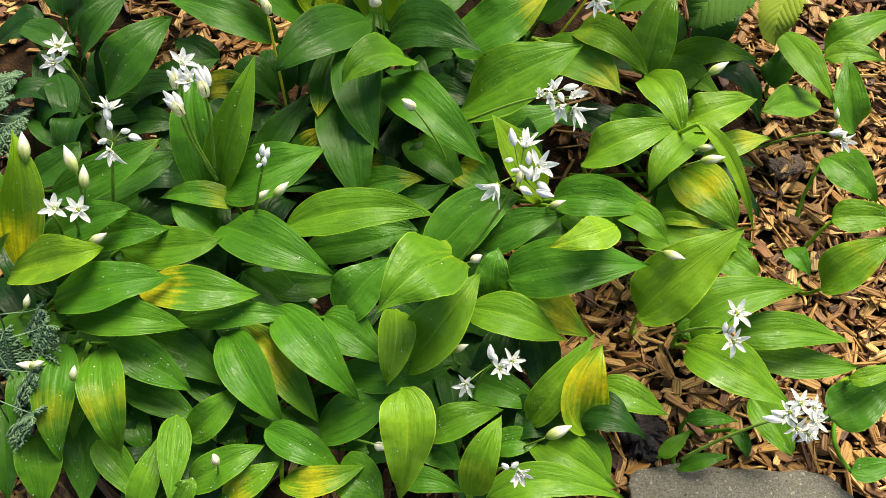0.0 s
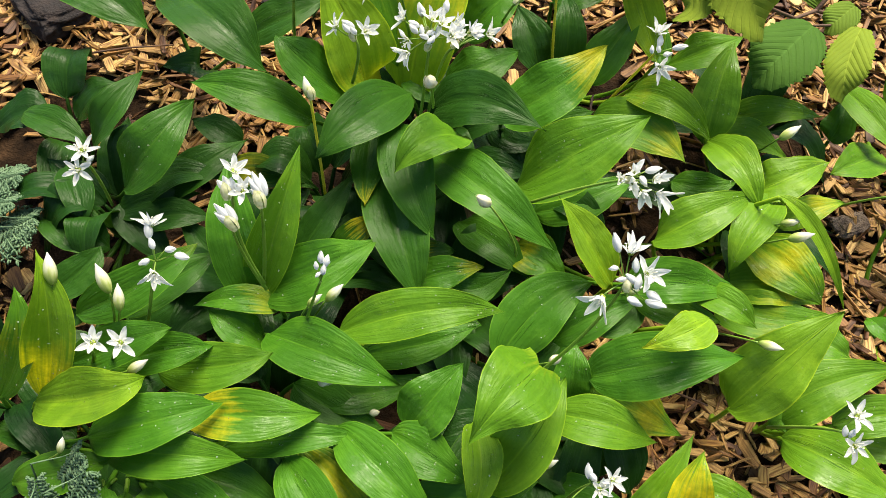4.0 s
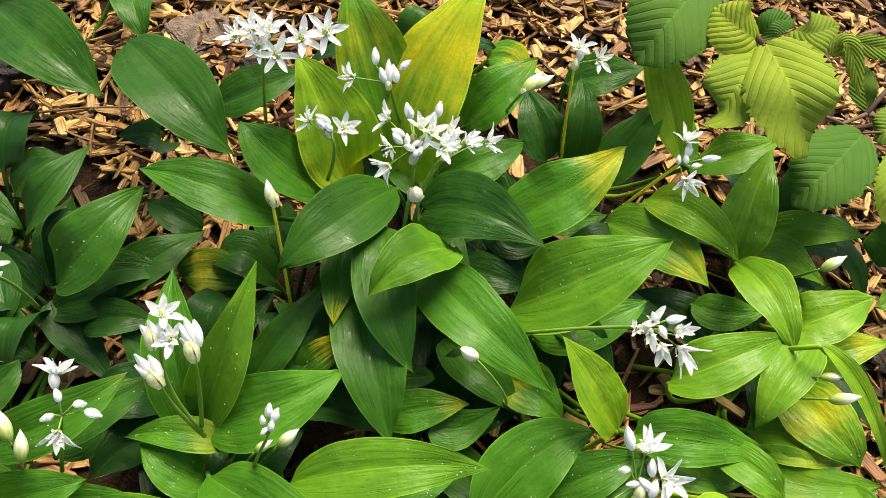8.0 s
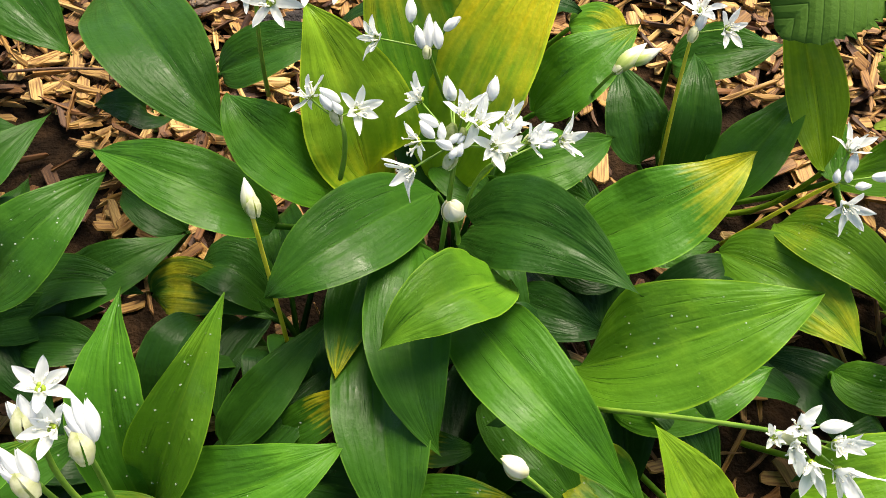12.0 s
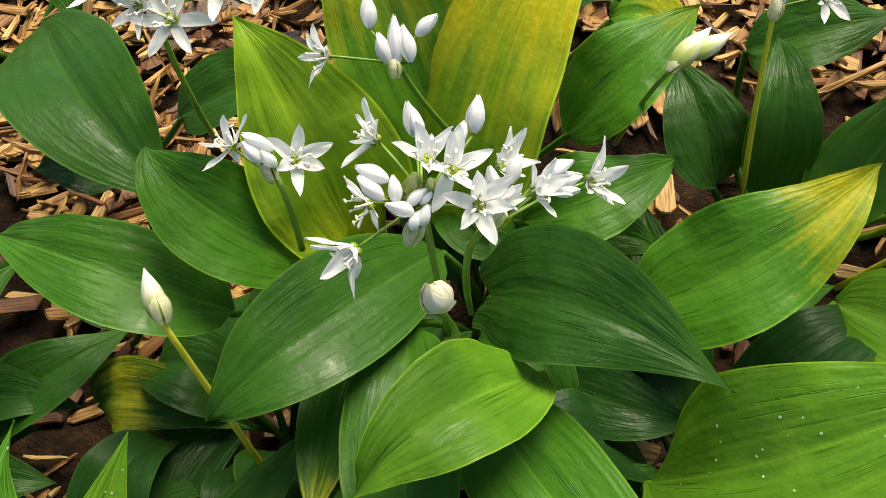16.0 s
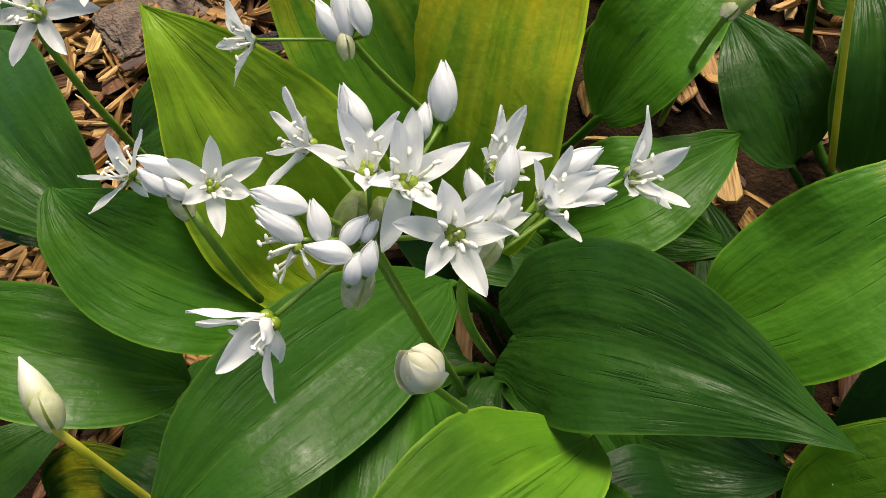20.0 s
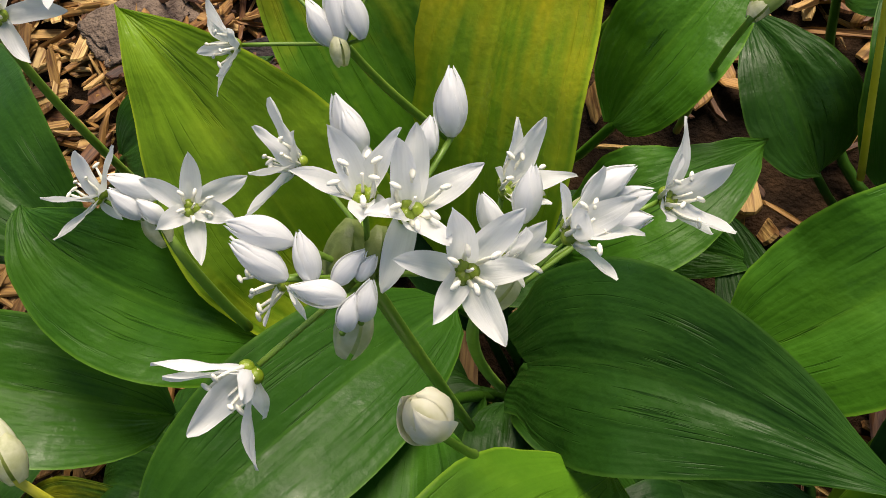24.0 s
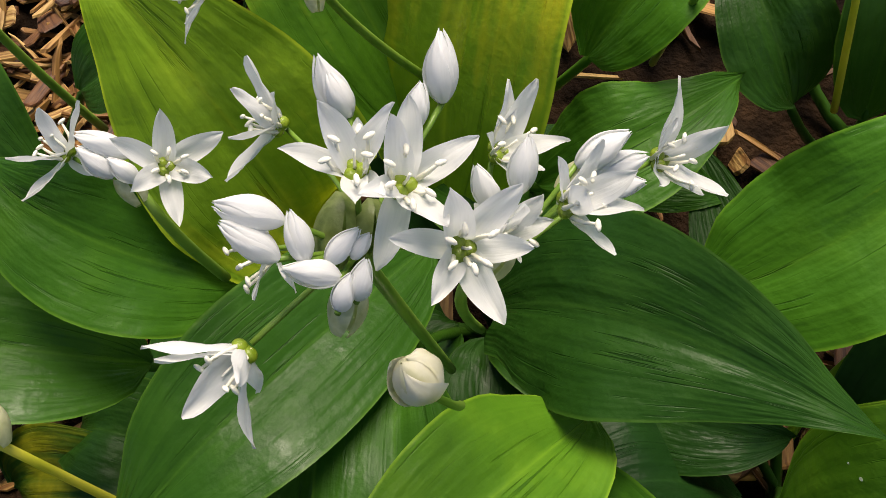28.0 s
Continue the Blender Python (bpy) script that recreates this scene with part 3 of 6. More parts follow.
def star(owner, centre, petals, hub=None):
    """A six-petalled flower at centre (metres, world) whose petals reach out by the given vectors (millimetres)."""
    global FLOWERS
    FLOWERS += 1
    rng = random.Random(FLOWERS * 13)
    ways = [Vector(v) for v in petals]
    axis = sum((v.normalized() for v in ways), Vector()).normalized()
    m = facing(Vector(centre) - owner.location, axis, 0)
    if hub is not None:
        a, b = Vector(hub) - owner.location, m.translation
        v, f = tube(bezier(a, (a + b) / 2 - axis * 0.15 * (b - a).length, b - axis * 0.0006, 8), [0.00044] * 9, 6)
        part("flower_stalk", mesh_of("flower_stalk", v, f, STALK), owner)
    heart = part("flower", OVARY_MESH, owner, "white six-petalled star flower", m)
    back = m.to_3x3().inverted()
    for way in ways:
        x = (back @ way).normalized()
        z = (Vector((0, 0, 1)) - x * x.z).normalized()
        kind = rng.randrange(5)
        turn = Matrix((x, z.cross(x), z)).transposed().to_4x4()
        grow = way.length / (PETAL_SIZES[kind][0] * 1000)
        part("petal", PETALS[kind], heart, "", turn @ Matrix.Rotation(math.atan(PETAL_SIZES[kind][1]), 4, "Y") @ Matrix.Diagonal((grow, 1.12 * min(1.1, grow), grow, 1)))
    part("style", STYLE_MESH, heart)
    for k in range(6):
        part("stamen", STAMENS[k % 2], heart, "", Matrix.Rotation(radians(60 * k + 30 + rng.uniform(-12, 12)), 4, "Z") @ Matrix.Translation((0.0010, 0, 0)) @ Matrix.Rotation(radians(rng.uniform(-14, 10)), 4, "Y"))
    return heart


def floret_bud(owner, at_, way, size=1.0, hub=None, kind=0):
    m = facing(Vector(at_) - owner.location, way, 20 * size)
    if hub is not None:
        a, b = Vector(hub) - owner.location, m.translation
        v, f = tube(bezier(a, (a + b) / 2, b + (b - a) * 0.05, 4), [0.00044] * 5, 6)
        part("flower_stalk", mesh_of("flower_stalk", v, f, STALK), owner)
    ob = part("flower_bud", FLOWER_BUDS[kind], owner, "closed white flower bud", m @ Matrix.Diagonal((min(size, 1.08), min(size, 1.08), size, 1)))
    turn = 360 * (at_[0] * 317 % 1)
    for k in range(3):
        part("petal", SMALL_WRAPS[kind][k], ob, "", Matrix.Rotation(radians(120 * k + turn), 4, "Z"))
    return ob


def big_bud(owner, at_, way, size=1.0, fat=False, round_=False):
    m = facing(Vector(at_) - owner.location, way, 20 * size)
    ob = part("bud", FAT_BUD if round_ else MID_BUD if fat else BIG_BUD, owner, "closed cream-white flower bud in its sheath", m @ Matrix.Scale(size, 4))
    if fat:
        for k in range(3):
            part("petal", (WRAPS if round_ else MID_WRAPS)[k], ob, "", Matrix.Rotation(radians(120 * k + 25 * size), 4, "Z"))
    return ob


def stalk(owner, top, mid, foot=None, thick=1.0, mat=None):
    """The green scape of a flower head, from the foot of the plant (or a given place) over mid to top, in millimetres."""
    b = Vector(foot) * MM - owner.location if foot else Vector((0.002, 0.001, -0.004))
    line = bezier(b, Vector(mid) * MM - owner.location, Vector(top) * MM - owner.location, 12)
    v, f = tube(line, [0.0013 * thick * (1 - 0.3 * i / 12) for i in range(13)], 8)
    return part("stalk", mesh_of("stalk", v, f, mat or STALK), owner)


def spathe(owner, at_, way, size=1.0, mat=None):
    """The papery sheath below an umbel: two pointed hollow halves."""
    m = facing(Vector(at_) - owner.location, way, 30)
    for turn in (0, 180):
        verts, faces = [], []
        for i in range(9):
            s = i / 8
            w = 0.0034 * size * math.sin(math.pi * (0.12 + 0.88 * s)) ** 0.7
            for k in range(7):
                a = (k / 6 - 0.5) * 2.9
                r = 0.0026 * size * (0.25 + 0.95 * math.sin(math.pi * (0.1 + 0.82 * s)))
                verts.append((r * math.cos(a), w * math.sin(a), 0.0095 * size * s - 0.003))
        for i in range(8):
            for k in range(6):
                a = i * 7 + k
                faces.append((a, a + 1, a + 8, a + 7))
        part("sheath", mesh_of("sheath", verts, faces, mat or SPATHE), owner, "papery pale green sheath", m @ Matrix.Rotation(radians(turn), 4, "Z") @ Matrix.Rotation(radians(-3), 4, "Y"))


# ---- the bed ----
def ground():
    n, verts, faces, xs, ys = 0, [], [], [], []
    steps = [-60, -20, -6, -2.5] + [-1.2 + 0.03 * i for i in range(81)] + [2.5, 6, 20, 60]
    for y in steps:
        for x in steps:
            near = max(0.0, 1 - max(abs(x), abs(y - 0.5)) / 3)
            xx, yy = max(-1.6, min(1.6, x)), max(-0.9, min(1.9, y + 0.5))
            z = ground_z(xx, yy) + near * 0.007 * noise.noise((x * 22, y * 22, 0))
            verts.append((x, y + 0.5, z - 0.006))
    k = len(steps)
    for j in range(k - 1):
        for i in range(k - 1):
            a = j * k + i
            faces.append((a, a + 1, a + k + 1, a + k))
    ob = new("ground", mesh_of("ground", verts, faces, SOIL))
    return tagged(ob, "soil of the bed under wood-chip mulch, darkened for gap shade", "ground", kind="structure")


GROUND = ground()

# ---- plants and their leaves (millimetres) ----
plant("main", -32, 622, "wild garlic with a full head of white stars")
plant("bk", -43, 751, "wild garlic with tall leaves, one yellowed and painted sunlit gold")
plant("backleft", -243, 714, "wild garlic with one long dark leaf over wood chips")
plant("farleft", -327, 792, "wild garlic with broad dark leaves beside wood chips")
plant("left", -337, 627, "wild garlic with dark drooping leaves and two white stars")
plant("lowleft", -290, 552, "wild garlic with striped leaves and loose white flowers")
plant("yellow", -180, 480, "wild garlic with upright pale-edged leaf and opening buds")
plant("midl", -117, 565, "wild garlic with dark leaves and one slender bud")
plant("centre", -22, 475, "wild garlic with long leaves and a leaning white flower head")
plant("right", 61, 562, "wild garlic with one very broad leaf and nodding flowers")
plant("rback", 109, 697, "wild garlic with sunlit gold painted on leaf tip and flower stalks")
plant("rfar", 264, 632, "wild garlic with light green leaves under the hazel shoot")
plant("rmid", 227, 528, "wild garlic with light leaves and slender closed buds")
plant("rside", 358, 451, "wild garlic at the bed edge with side-leaning flower")
plant("rtop", 409, 692, "wild garlic with narrow light leaves below hazel leaves")
plant("a", -345, 401, "wild garlic with leaves fanned out over its neighbours")
plant("alow", -279, 364, "wild garlic with drooping leaves above conifer sprigs")
plant("c1", -152, 389, "wild garlic with overlapping leaves, one streaked yellow")
plant("c2", -97, 314, "low wild garlic with mid-green leaves and one bud")
plant("heart", 26, 365, "wild garlic with a light green heart-shaped leaf")
plant("fr", 50, 287, "wild garlic with pale upright leaf and small white flowers")
plant("pale", 112, 302, "wild garlic with a yellow-spotted upright leaf")
plant("ry", 206, 397, "wild garlic with one broad leaf over bare wood chips")
plant("rlow", 241, 383, "wild garlic with spreading leaves and two white stars")
plant("stone", 232, 301, "small wild garlic by the stone with round flower head")
plant("edge", 416, 370, "wild garlic with dark leaves on wood chips")
plant("bl", -180, 275, "dense low wild garlic with small pointed leaves")
leaf("a", (-306, 369, 71), (-244, 344, 122), (-219, 360, 115), 35, 26, 0.15, 0.8, 0, 0.8, 0.5)
leaf("a", (-261, 337, 81), (-208, 334, 108), (-173, 352, 92), 35, 21, 0.1, 0.47, 0.2, 1, 0.7)
leaf("a", (-203, 356, 74), (-150, 343, 89), (-112, 352, 70), 33, 18, 0.1, 0.55, 0.8, 0.05, 0.7)
leaf("a", (-251, 332, 69), (-198, 315, 93), (-158, 320, 73), 29, 16, 0.1, 0.55, 0, 0.8, 0.7)
leaf("c1", (-180, 341, 49), (-128, 337, 66), (-85, 341, 56), 23, 18, 0.1, 0.47, 0, 0.8, 0.7)
leaf("a", (-228, 391, 73), (-178, 381, 89), (-144, 390, 90), 33, 22, 0.1, 0.6, 0, 0.8, 0.7)
leaf("a", (-260, 394, 75), (-212, 386, 102), (-185, 395, 93), 27, 23, 0.12, 0.47, 0, 0.8, 0.7)
leaf("a", (-286, 395, 77), (-237, 389, 113), (-208, 397, 114), 28, 28, 0.12, 0.45, 0, 0.8, 0.7)
leaf("a", (-303, 375, 62), (-279, 389, 135), (-281, 420, 173), 31, 37, 0.18, 0.83, 0.7, 0.15, 0.6)
leaf("a", (-316, 321, 49), (-270, 316, 76), (-243, 324, 77), 27, 22, 0.1, 0.55, 0, 0.8, 0.7)
leaf("a", (-334, 378, 64), (-305, 388, 115), (-305, 415, 142), 24, 31, 0.1, 0.55, 0.3, 0.5, 0.7)
leaf("alow", (-276, 307, 54), (-272, 266, 53), (-275, 242, 17), 21, -14, 0.14, 0.42, 0, 0.8, 0.7)
leaf("alow", (-250, 309, 64), (-247, 264, 62), (-245, 236, 25), 28, -12, 0.14, 0.5, 0.3, 0.6, 0.7)
leaf("alow", (-240, 310, 53), (-238, 276, 45), (-244, 255, 19), 18, -14, 0.14, 0.55, 0, 0.8, 0.7)
leaf("alow", (-224, 307, 62), (-206, 261, 70), (-203, 240, 24), 30, -7, 0.12, 0.55, 0.3, 0.5, 0.7)
leaf("alow", (-218, 312, 63), (-185, 296, 58), (-160, 288, 35), 28, 9, 0.12, 0.5, 0, 0.8, 0.7)
leaf("alow", (-216, 325, 46), (-172, 315, 42), (-134, 299, 17), 33, 12, 0.12, 0.36, 0, 0.8, 0.7)
leaf("alow", (-216, 296, 29), (-182, 284, 25), (-156, 275, 12), 25, 10, 0.12, 0.42, 0, 0.8, 0.7)
leaf("alow", (-268, 253, 30), (-259, 230, 24), (-260, 210, -1), 29, -11, 0.12, 0.55, 0, 0.8, 0.7)
leaf("alow", (-251, 274, 15), (-237, 244, 7), (-235, 216, -11), 29, -9, 0.12, 0.4, 0, 0.8, 0.7)
leaf("bl", (-227, 254, 19), (-206, 235, 13), (-189, 214, -3), 22, -0, 0.12, 0.56, 0, 0.8, 0.7)
leaf("bl", (-169, 270, 31), (-164, 237, 32), (-162, 207, 24), 22, -8, 0.12, 0.61, 0, 0.8, 0.7)
leaf("bl", (-160, 259, 17), (-138, 269, 39), (-123, 294, 35), 24, 16, 0.15, 0.56, 0, 0.8, 0.7)
leaf("bl", (-157, 224, 9), (-126, 234, 30), (-102, 251, 24), 25, 15, 0.12, 0.56, 0, 0.8, 0.7)
leaf("bl", (-191, 209, 6), (-184, 229, 21), (-181, 260, 19), 20, 12, 0.12, 0.61, 0, 0.8, 0.7)
leaf("bl", (-153, 281, 3), (-132, 268, 9), (-126, 257, -4), 24, 4, 0.12, 0.42, 0, 0.8, 0.7)
leaf("bl", (-130, 218, 6), (-107, 227, 18), (-89, 241, 21), 21, 14, 0.12, 0.66, 0.5, 0.2, 0.7)
leaf("bl", (-160, 207, 14), (-151, 217, 27), (-150, 224, 28), 16, 14, 0.12, 0.61, 0, 0.8, 0.7)
leaf("c2", (-102, 262, 26), (-71, 246, 31), (-45, 239, 8), 24, 10, 0.12, 0.5, 0, 0.8, 0.7)
leaf("c1", (-137, 327, 54), (-114, 289, 53), (-92, 270, 18), 33, 3, 0.12, 0.5, 0, 0.8, 0.7)
leaf("c1", (-128, 339, 47), (-93, 301, 41), (-65, 272, 17), 30, 6, 0.12, 0.6, 0.6, 0.35, 0.7)
leaf("c1", (-101, 348, 58), (-65, 305, 66), (-35, 283, 34), 34, 8, 0.1, 0.5, 0, 0.8, 0.7)
leaf("c1", (-64, 343, 55), (-40, 323, 60), (-13, 308, 45), 34, 12, 0.12, 0.47, 0, 0.8, 0.7)
leaf("c2", (-68, 267, 6), (-33, 279, 28), (-6, 295, 31), 34, 14, 0.12, 0.45, 0, 0.8, 0.7)
leaf("c2", (-89, 231, 8), (-57, 225, 25), (-27, 241, 18), 21, 12, 0.12, 0.65, 0.6, 0.4, 0.7)
leaf("c2", (-48, 240, 9), (-30, 229, 15), (-14, 218, 2), 32, 8, 0.12, 0.55, 0, 0.8, 0.7)
leaf("c2", (10, 262, 12), (27, 254, 10), (44, 245, -3), 25, 12, 0.12, 0.5, 0, 0.8, 0.7)
leaf("c2", (-53, 312, 27), (-8, 300, 43), (35, 309, 43), 25, 16, 0.12, 0.47, 0, 0.8, 0.7)
leaf("c1", (-53, 345, 56), (-35, 356, 78), (-13, 380, 83), 37, 16, 0.12, 0.47, 0, 0.8, 0.7)
leaf("c1", (-212, 332, 18), (-175, 337, 28), (-131, 338, 27), 30, 18, 0.12, 0.37, 0, 0.8, 0.7)
leaf("c1", (-176, 324, 15), (-148, 298, 17), (-123, 287, 3), 29, 7, 0.12, 0.35, 0, 0.8, 0.7)
leaf("c1", (-135, 388, 49), (-101, 366, 43), (-70, 359, 30), 32, 14, 0.12, 0.35, 0, 0.8, 0.7)
leaf("heart", (32, 352, 124), (8, 321, 147), (-18, 298, 132), 48, -28, 0.05, 0.62, 0.2, 0, 0.3)
leaf("heart", (1, 307, 44), (27, 321, 87), (53, 359, 95), 38, 12, 0.12, 0.69, 0, 0.8, 0.7)
leaf("heart", (-9, 339, 73), (-8, 301, 83), (-14, 282, 58), 25, -3, 0.16, 0.78, 0, 0.8, 0.7)
leaf("heart", (47, 354, 54), (84, 335, 68), (124, 336, 37), 34, 18, 0.1, 0.65, 0, 0.8, 0.7)
leaf("heart", (78, 371, 58), (111, 355, 52), (145, 344, 28), 38, 19, 0.1, 0.63, 0.5, 0.6, 0.6)
leaf("centre", (75, 374, 68), (125, 369, 95), (183, 375, 85), 43, 20, 0.1, 0.47, 0, 0.8, 0.7)
leaf("heart", (64, 367, 47), (65, 378, 70), (69, 398, 75), 26, 1, 0.12, 0.48, 0, 0.8, 0.7)
leaf("centre", (152, 386, 119), (129, 371, 126), (102, 367, 116), 26, -18, 0.05, 0.9, 0.4, 1, 0.4)
leaf("ry", (181, 358, 41), (207, 369, 82), (254, 396, 108), 48, 12, 0.06, 0.78, 0, 0.8, 0.8)
leaf("right", (116, 448, 76), (154, 437, 92), (204, 439, 70), 33, 23, 0.12, 0.51, 0, 0.8, 0.7)
leaf("right", (125, 448, 65), (153, 427, 69), (187, 422, 57), 29, 22, 0.12, 0.56, 0, 0.8, 0.7)
leaf("right", (168, 444, 73), (187, 418, 86), (206, 406, 72), 25, 21, 0.12, 0.61, 0, 0.8, 0.7)
leaf("centre", (107, 454, 68), (86, 462, 110), (61, 484, 137), 34, -13, 0.1, 0.9, 0.3, 0, 0.7)
leaf("centre", (16, 401, 48), (53, 433, 74), (91, 449, 77), 44, 17, 0.1, 0.47, 0, 0.8, 0.7)
leaf("centre", (-103, 412, 74), (-38, 411, 102), (19, 416, 91), 34, 22, 0.1, 0.63, 0, 0.8, 0.7)
leaf("yellow", (-153, 419, 68), (-106, 387, 88), (-58, 375, 63), 39, 16, 0.1, 0.45, 0, 0.8, 0.7)
leaf("centre", (-87, 407, 52), (-40, 409, 61), (0, 422, 63), 28, 21, 0.12, 0.45, 0, 0.8, 0.7)
leaf("centre", (-117, 384, 48), (-80, 380, 45), (-35, 393, 47), 29, 19, 0.12, 0.41, 0, 0.8, 0.7)
leaf("yellow", (-157, 422, 49), (-176, 424, 70), (-198, 438, 74), 28, -15, 0.12, 0.48, 0, 0.8, 0.7)
leaf("yellow", (-163, 453, 67), (-141, 469, 130), (-123, 509, 170), 31, 40, 0.2, 0.62, 0.12, 0.6, 0.6)
leaf("yellow", (-167, 451, 63), (-173, 475, 127), (-179, 523, 144), 36, -6, 0.12, 0.5, 0, 0.8, 0.7)
leaf("yellow", (-158, 449, 76), (-112, 449, 104), (-72, 478, 100), 43, 24, 0.1, 0.5, 0, 0.8, 0.7)
leaf("yellow", (-144, 438, 73), (-174, 440, 84), (-208, 441, 75), 21, -22, 0.12, 0.48, 0.3, 0.2, 0.7)
leaf("centre", (-49, 461, 65), (-20, 464, 75), (9, 468, 75), 26, 23, 0.12, 0.47, 0.4, 0.9, 0.7)
leaf("centre", (-15, 460, 63), (4, 458, 62), (32, 473, 65), 26, 22, 0.12, 0.45, 0, 0.8, 0.7)
leaf("centre", (-42, 433, 58), (-14, 432, 56), (5, 428, 55), 21, 21, 0.12, 0.4, 0, 0.8, 0.7)
leaf("right", (56, 415, 50), (88, 423, 71), (125, 435, 72), 30, 19, 0.12, 0.44, 0, 0.8, 0.7)
leaf("right", (88, 415, 58), (117, 434, 62), (132, 447, 65), 29, 15, 0.12, 0.44, 0, 0.8, 0.7)
leaf("right", (229, 495, 64), (250, 457, 73), (271, 435, 57), 42, 22, 0.1, 0.68, 0.45, 0.4, 0.6)
leaf("ry", (250, 432, 37), (269, 404, 49), (289, 397, 37), 29, 22, 0.12, 0.6, 0, 0.8, 0.7)
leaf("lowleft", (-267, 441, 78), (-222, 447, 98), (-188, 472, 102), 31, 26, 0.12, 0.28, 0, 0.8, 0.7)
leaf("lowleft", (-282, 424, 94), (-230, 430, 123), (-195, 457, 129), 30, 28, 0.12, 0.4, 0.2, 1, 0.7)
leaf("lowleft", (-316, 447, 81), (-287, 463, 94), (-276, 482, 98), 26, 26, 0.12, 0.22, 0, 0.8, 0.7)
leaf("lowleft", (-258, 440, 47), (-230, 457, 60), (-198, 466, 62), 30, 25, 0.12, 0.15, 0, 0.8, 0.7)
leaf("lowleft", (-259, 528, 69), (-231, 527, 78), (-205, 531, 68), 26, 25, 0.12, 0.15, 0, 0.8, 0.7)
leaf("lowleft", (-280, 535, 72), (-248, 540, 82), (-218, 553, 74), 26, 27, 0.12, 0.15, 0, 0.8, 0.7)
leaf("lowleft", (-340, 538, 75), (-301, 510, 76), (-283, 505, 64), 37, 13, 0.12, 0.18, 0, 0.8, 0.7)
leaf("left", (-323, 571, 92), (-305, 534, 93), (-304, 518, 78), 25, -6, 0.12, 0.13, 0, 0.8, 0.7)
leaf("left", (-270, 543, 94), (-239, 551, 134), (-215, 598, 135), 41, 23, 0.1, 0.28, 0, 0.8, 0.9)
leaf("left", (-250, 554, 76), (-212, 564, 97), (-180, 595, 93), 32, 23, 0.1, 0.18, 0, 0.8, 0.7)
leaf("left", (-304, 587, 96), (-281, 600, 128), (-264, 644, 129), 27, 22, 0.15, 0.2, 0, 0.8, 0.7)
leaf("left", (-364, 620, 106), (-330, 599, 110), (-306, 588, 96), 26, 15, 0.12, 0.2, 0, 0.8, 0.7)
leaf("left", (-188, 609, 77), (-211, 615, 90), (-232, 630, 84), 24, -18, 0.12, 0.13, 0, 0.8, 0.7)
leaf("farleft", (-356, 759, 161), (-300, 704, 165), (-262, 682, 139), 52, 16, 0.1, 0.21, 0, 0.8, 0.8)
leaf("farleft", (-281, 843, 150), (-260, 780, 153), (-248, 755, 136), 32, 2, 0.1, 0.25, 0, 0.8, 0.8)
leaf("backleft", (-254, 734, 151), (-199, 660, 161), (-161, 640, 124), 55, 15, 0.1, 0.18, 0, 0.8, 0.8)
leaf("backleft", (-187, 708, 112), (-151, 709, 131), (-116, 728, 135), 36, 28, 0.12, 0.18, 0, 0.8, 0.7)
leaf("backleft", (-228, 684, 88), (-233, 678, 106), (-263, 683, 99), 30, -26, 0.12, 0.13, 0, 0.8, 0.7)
leaf("bk", (-122, 580, 128), (-165, 578, 159), (-214, 596, 155), 37, -23, 0.1, 0.35, 0, 0.8, 0.8)
leaf("bk", (-95, 600, 132), (-124, 595, 171), (-145, 612, 186), 39, -26, 0.1, 0.4, 0, 0.8, 0.8)
# high tone paints sky sheen into this leaf's colour
leaf("bk", (-78, 619, 116), (-86, 623, 177), (-111, 646, 216), 55, -20, 0.1, 0.95, 0.35, 0.1, 0.8)
leaf("bk", (-43, 658, 115), (-64, 677, 190), (-80, 706, 228), 53, -17, 0.1, 0.58, 0.35, 0.6, 0.8)
# yellow here is part yellowed leaf, part backlight painted in
leaf("bk", (-44, 642, 96), (-22, 668, 178), (20, 725, 231), 66, 13, 0.06, 1.0, 0.7, 0.62, 0.75)
leaf("bk", (7, 677, 128), (32, 684, 159), (62, 714, 165), 37, 19, 0.1, 0.46, 0.3, 1, 0.8)
leaf("bk", (29, 768, 120), (48, 758, 127), (61, 733, 120), 32, 26, 0.1, 0.55, 0.5, 0.6, 0.8)
leaf("main", (-43, 614, 124), (-84, 554, 150), (-116, 530, 135), 41, -19, 0.1, 0.24, 0, 0.9, 0.85)
# low tone: the shade on this leaf is put into its colour
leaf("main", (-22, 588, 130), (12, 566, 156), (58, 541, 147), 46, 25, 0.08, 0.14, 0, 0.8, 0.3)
# gold at this tip is low sunlight painted as leaf colour
leaf("rback", (32, 598, 107), (77, 603, 136), (121, 634, 153), 47, 15, 0.08, 0.5, 0.55, 0.88, 0.8)
leaf("bk", (-12, 642, 110), (20, 641, 128), (54, 666, 123), 38, 23, 0.1, 0.36, 0, 0.8, 0.8)
leaf("main", (-3, 557, 128), (-33, 523, 160), (-58, 502, 146), 35, -19, 0.12, 0.6, 0.12, 0.5, 0.7)
leaf("right", (37, 534, 90), (80, 526, 137), (137, 546, 155), 56, 21, 0.08, 0.6, 0.15, 1, 0.9)
leaf("main", (-25, 557, 108), (13, 501, 123), (62, 467, 93), 42, 18, 0.1, 0.43, 0, 0.8, 0.75)
leaf("main", (-52, 579, 125), (-47, 512, 128), (-28, 477, 98), 39, 6, 0.1, 0.28, 0.15, 1, 0.7)
leaf("main", (-66, 563, 101), (-54, 483, 101), (-41, 441, 70), 45, 4, 0.1, 0.29, 0, 0.8, 0.7)
leaf("main", (-74, 587, 108), (-80, 542, 107), (-81, 506, 108), 26, -4, 0.12, 0.34, 0.5, 1, 0.7)
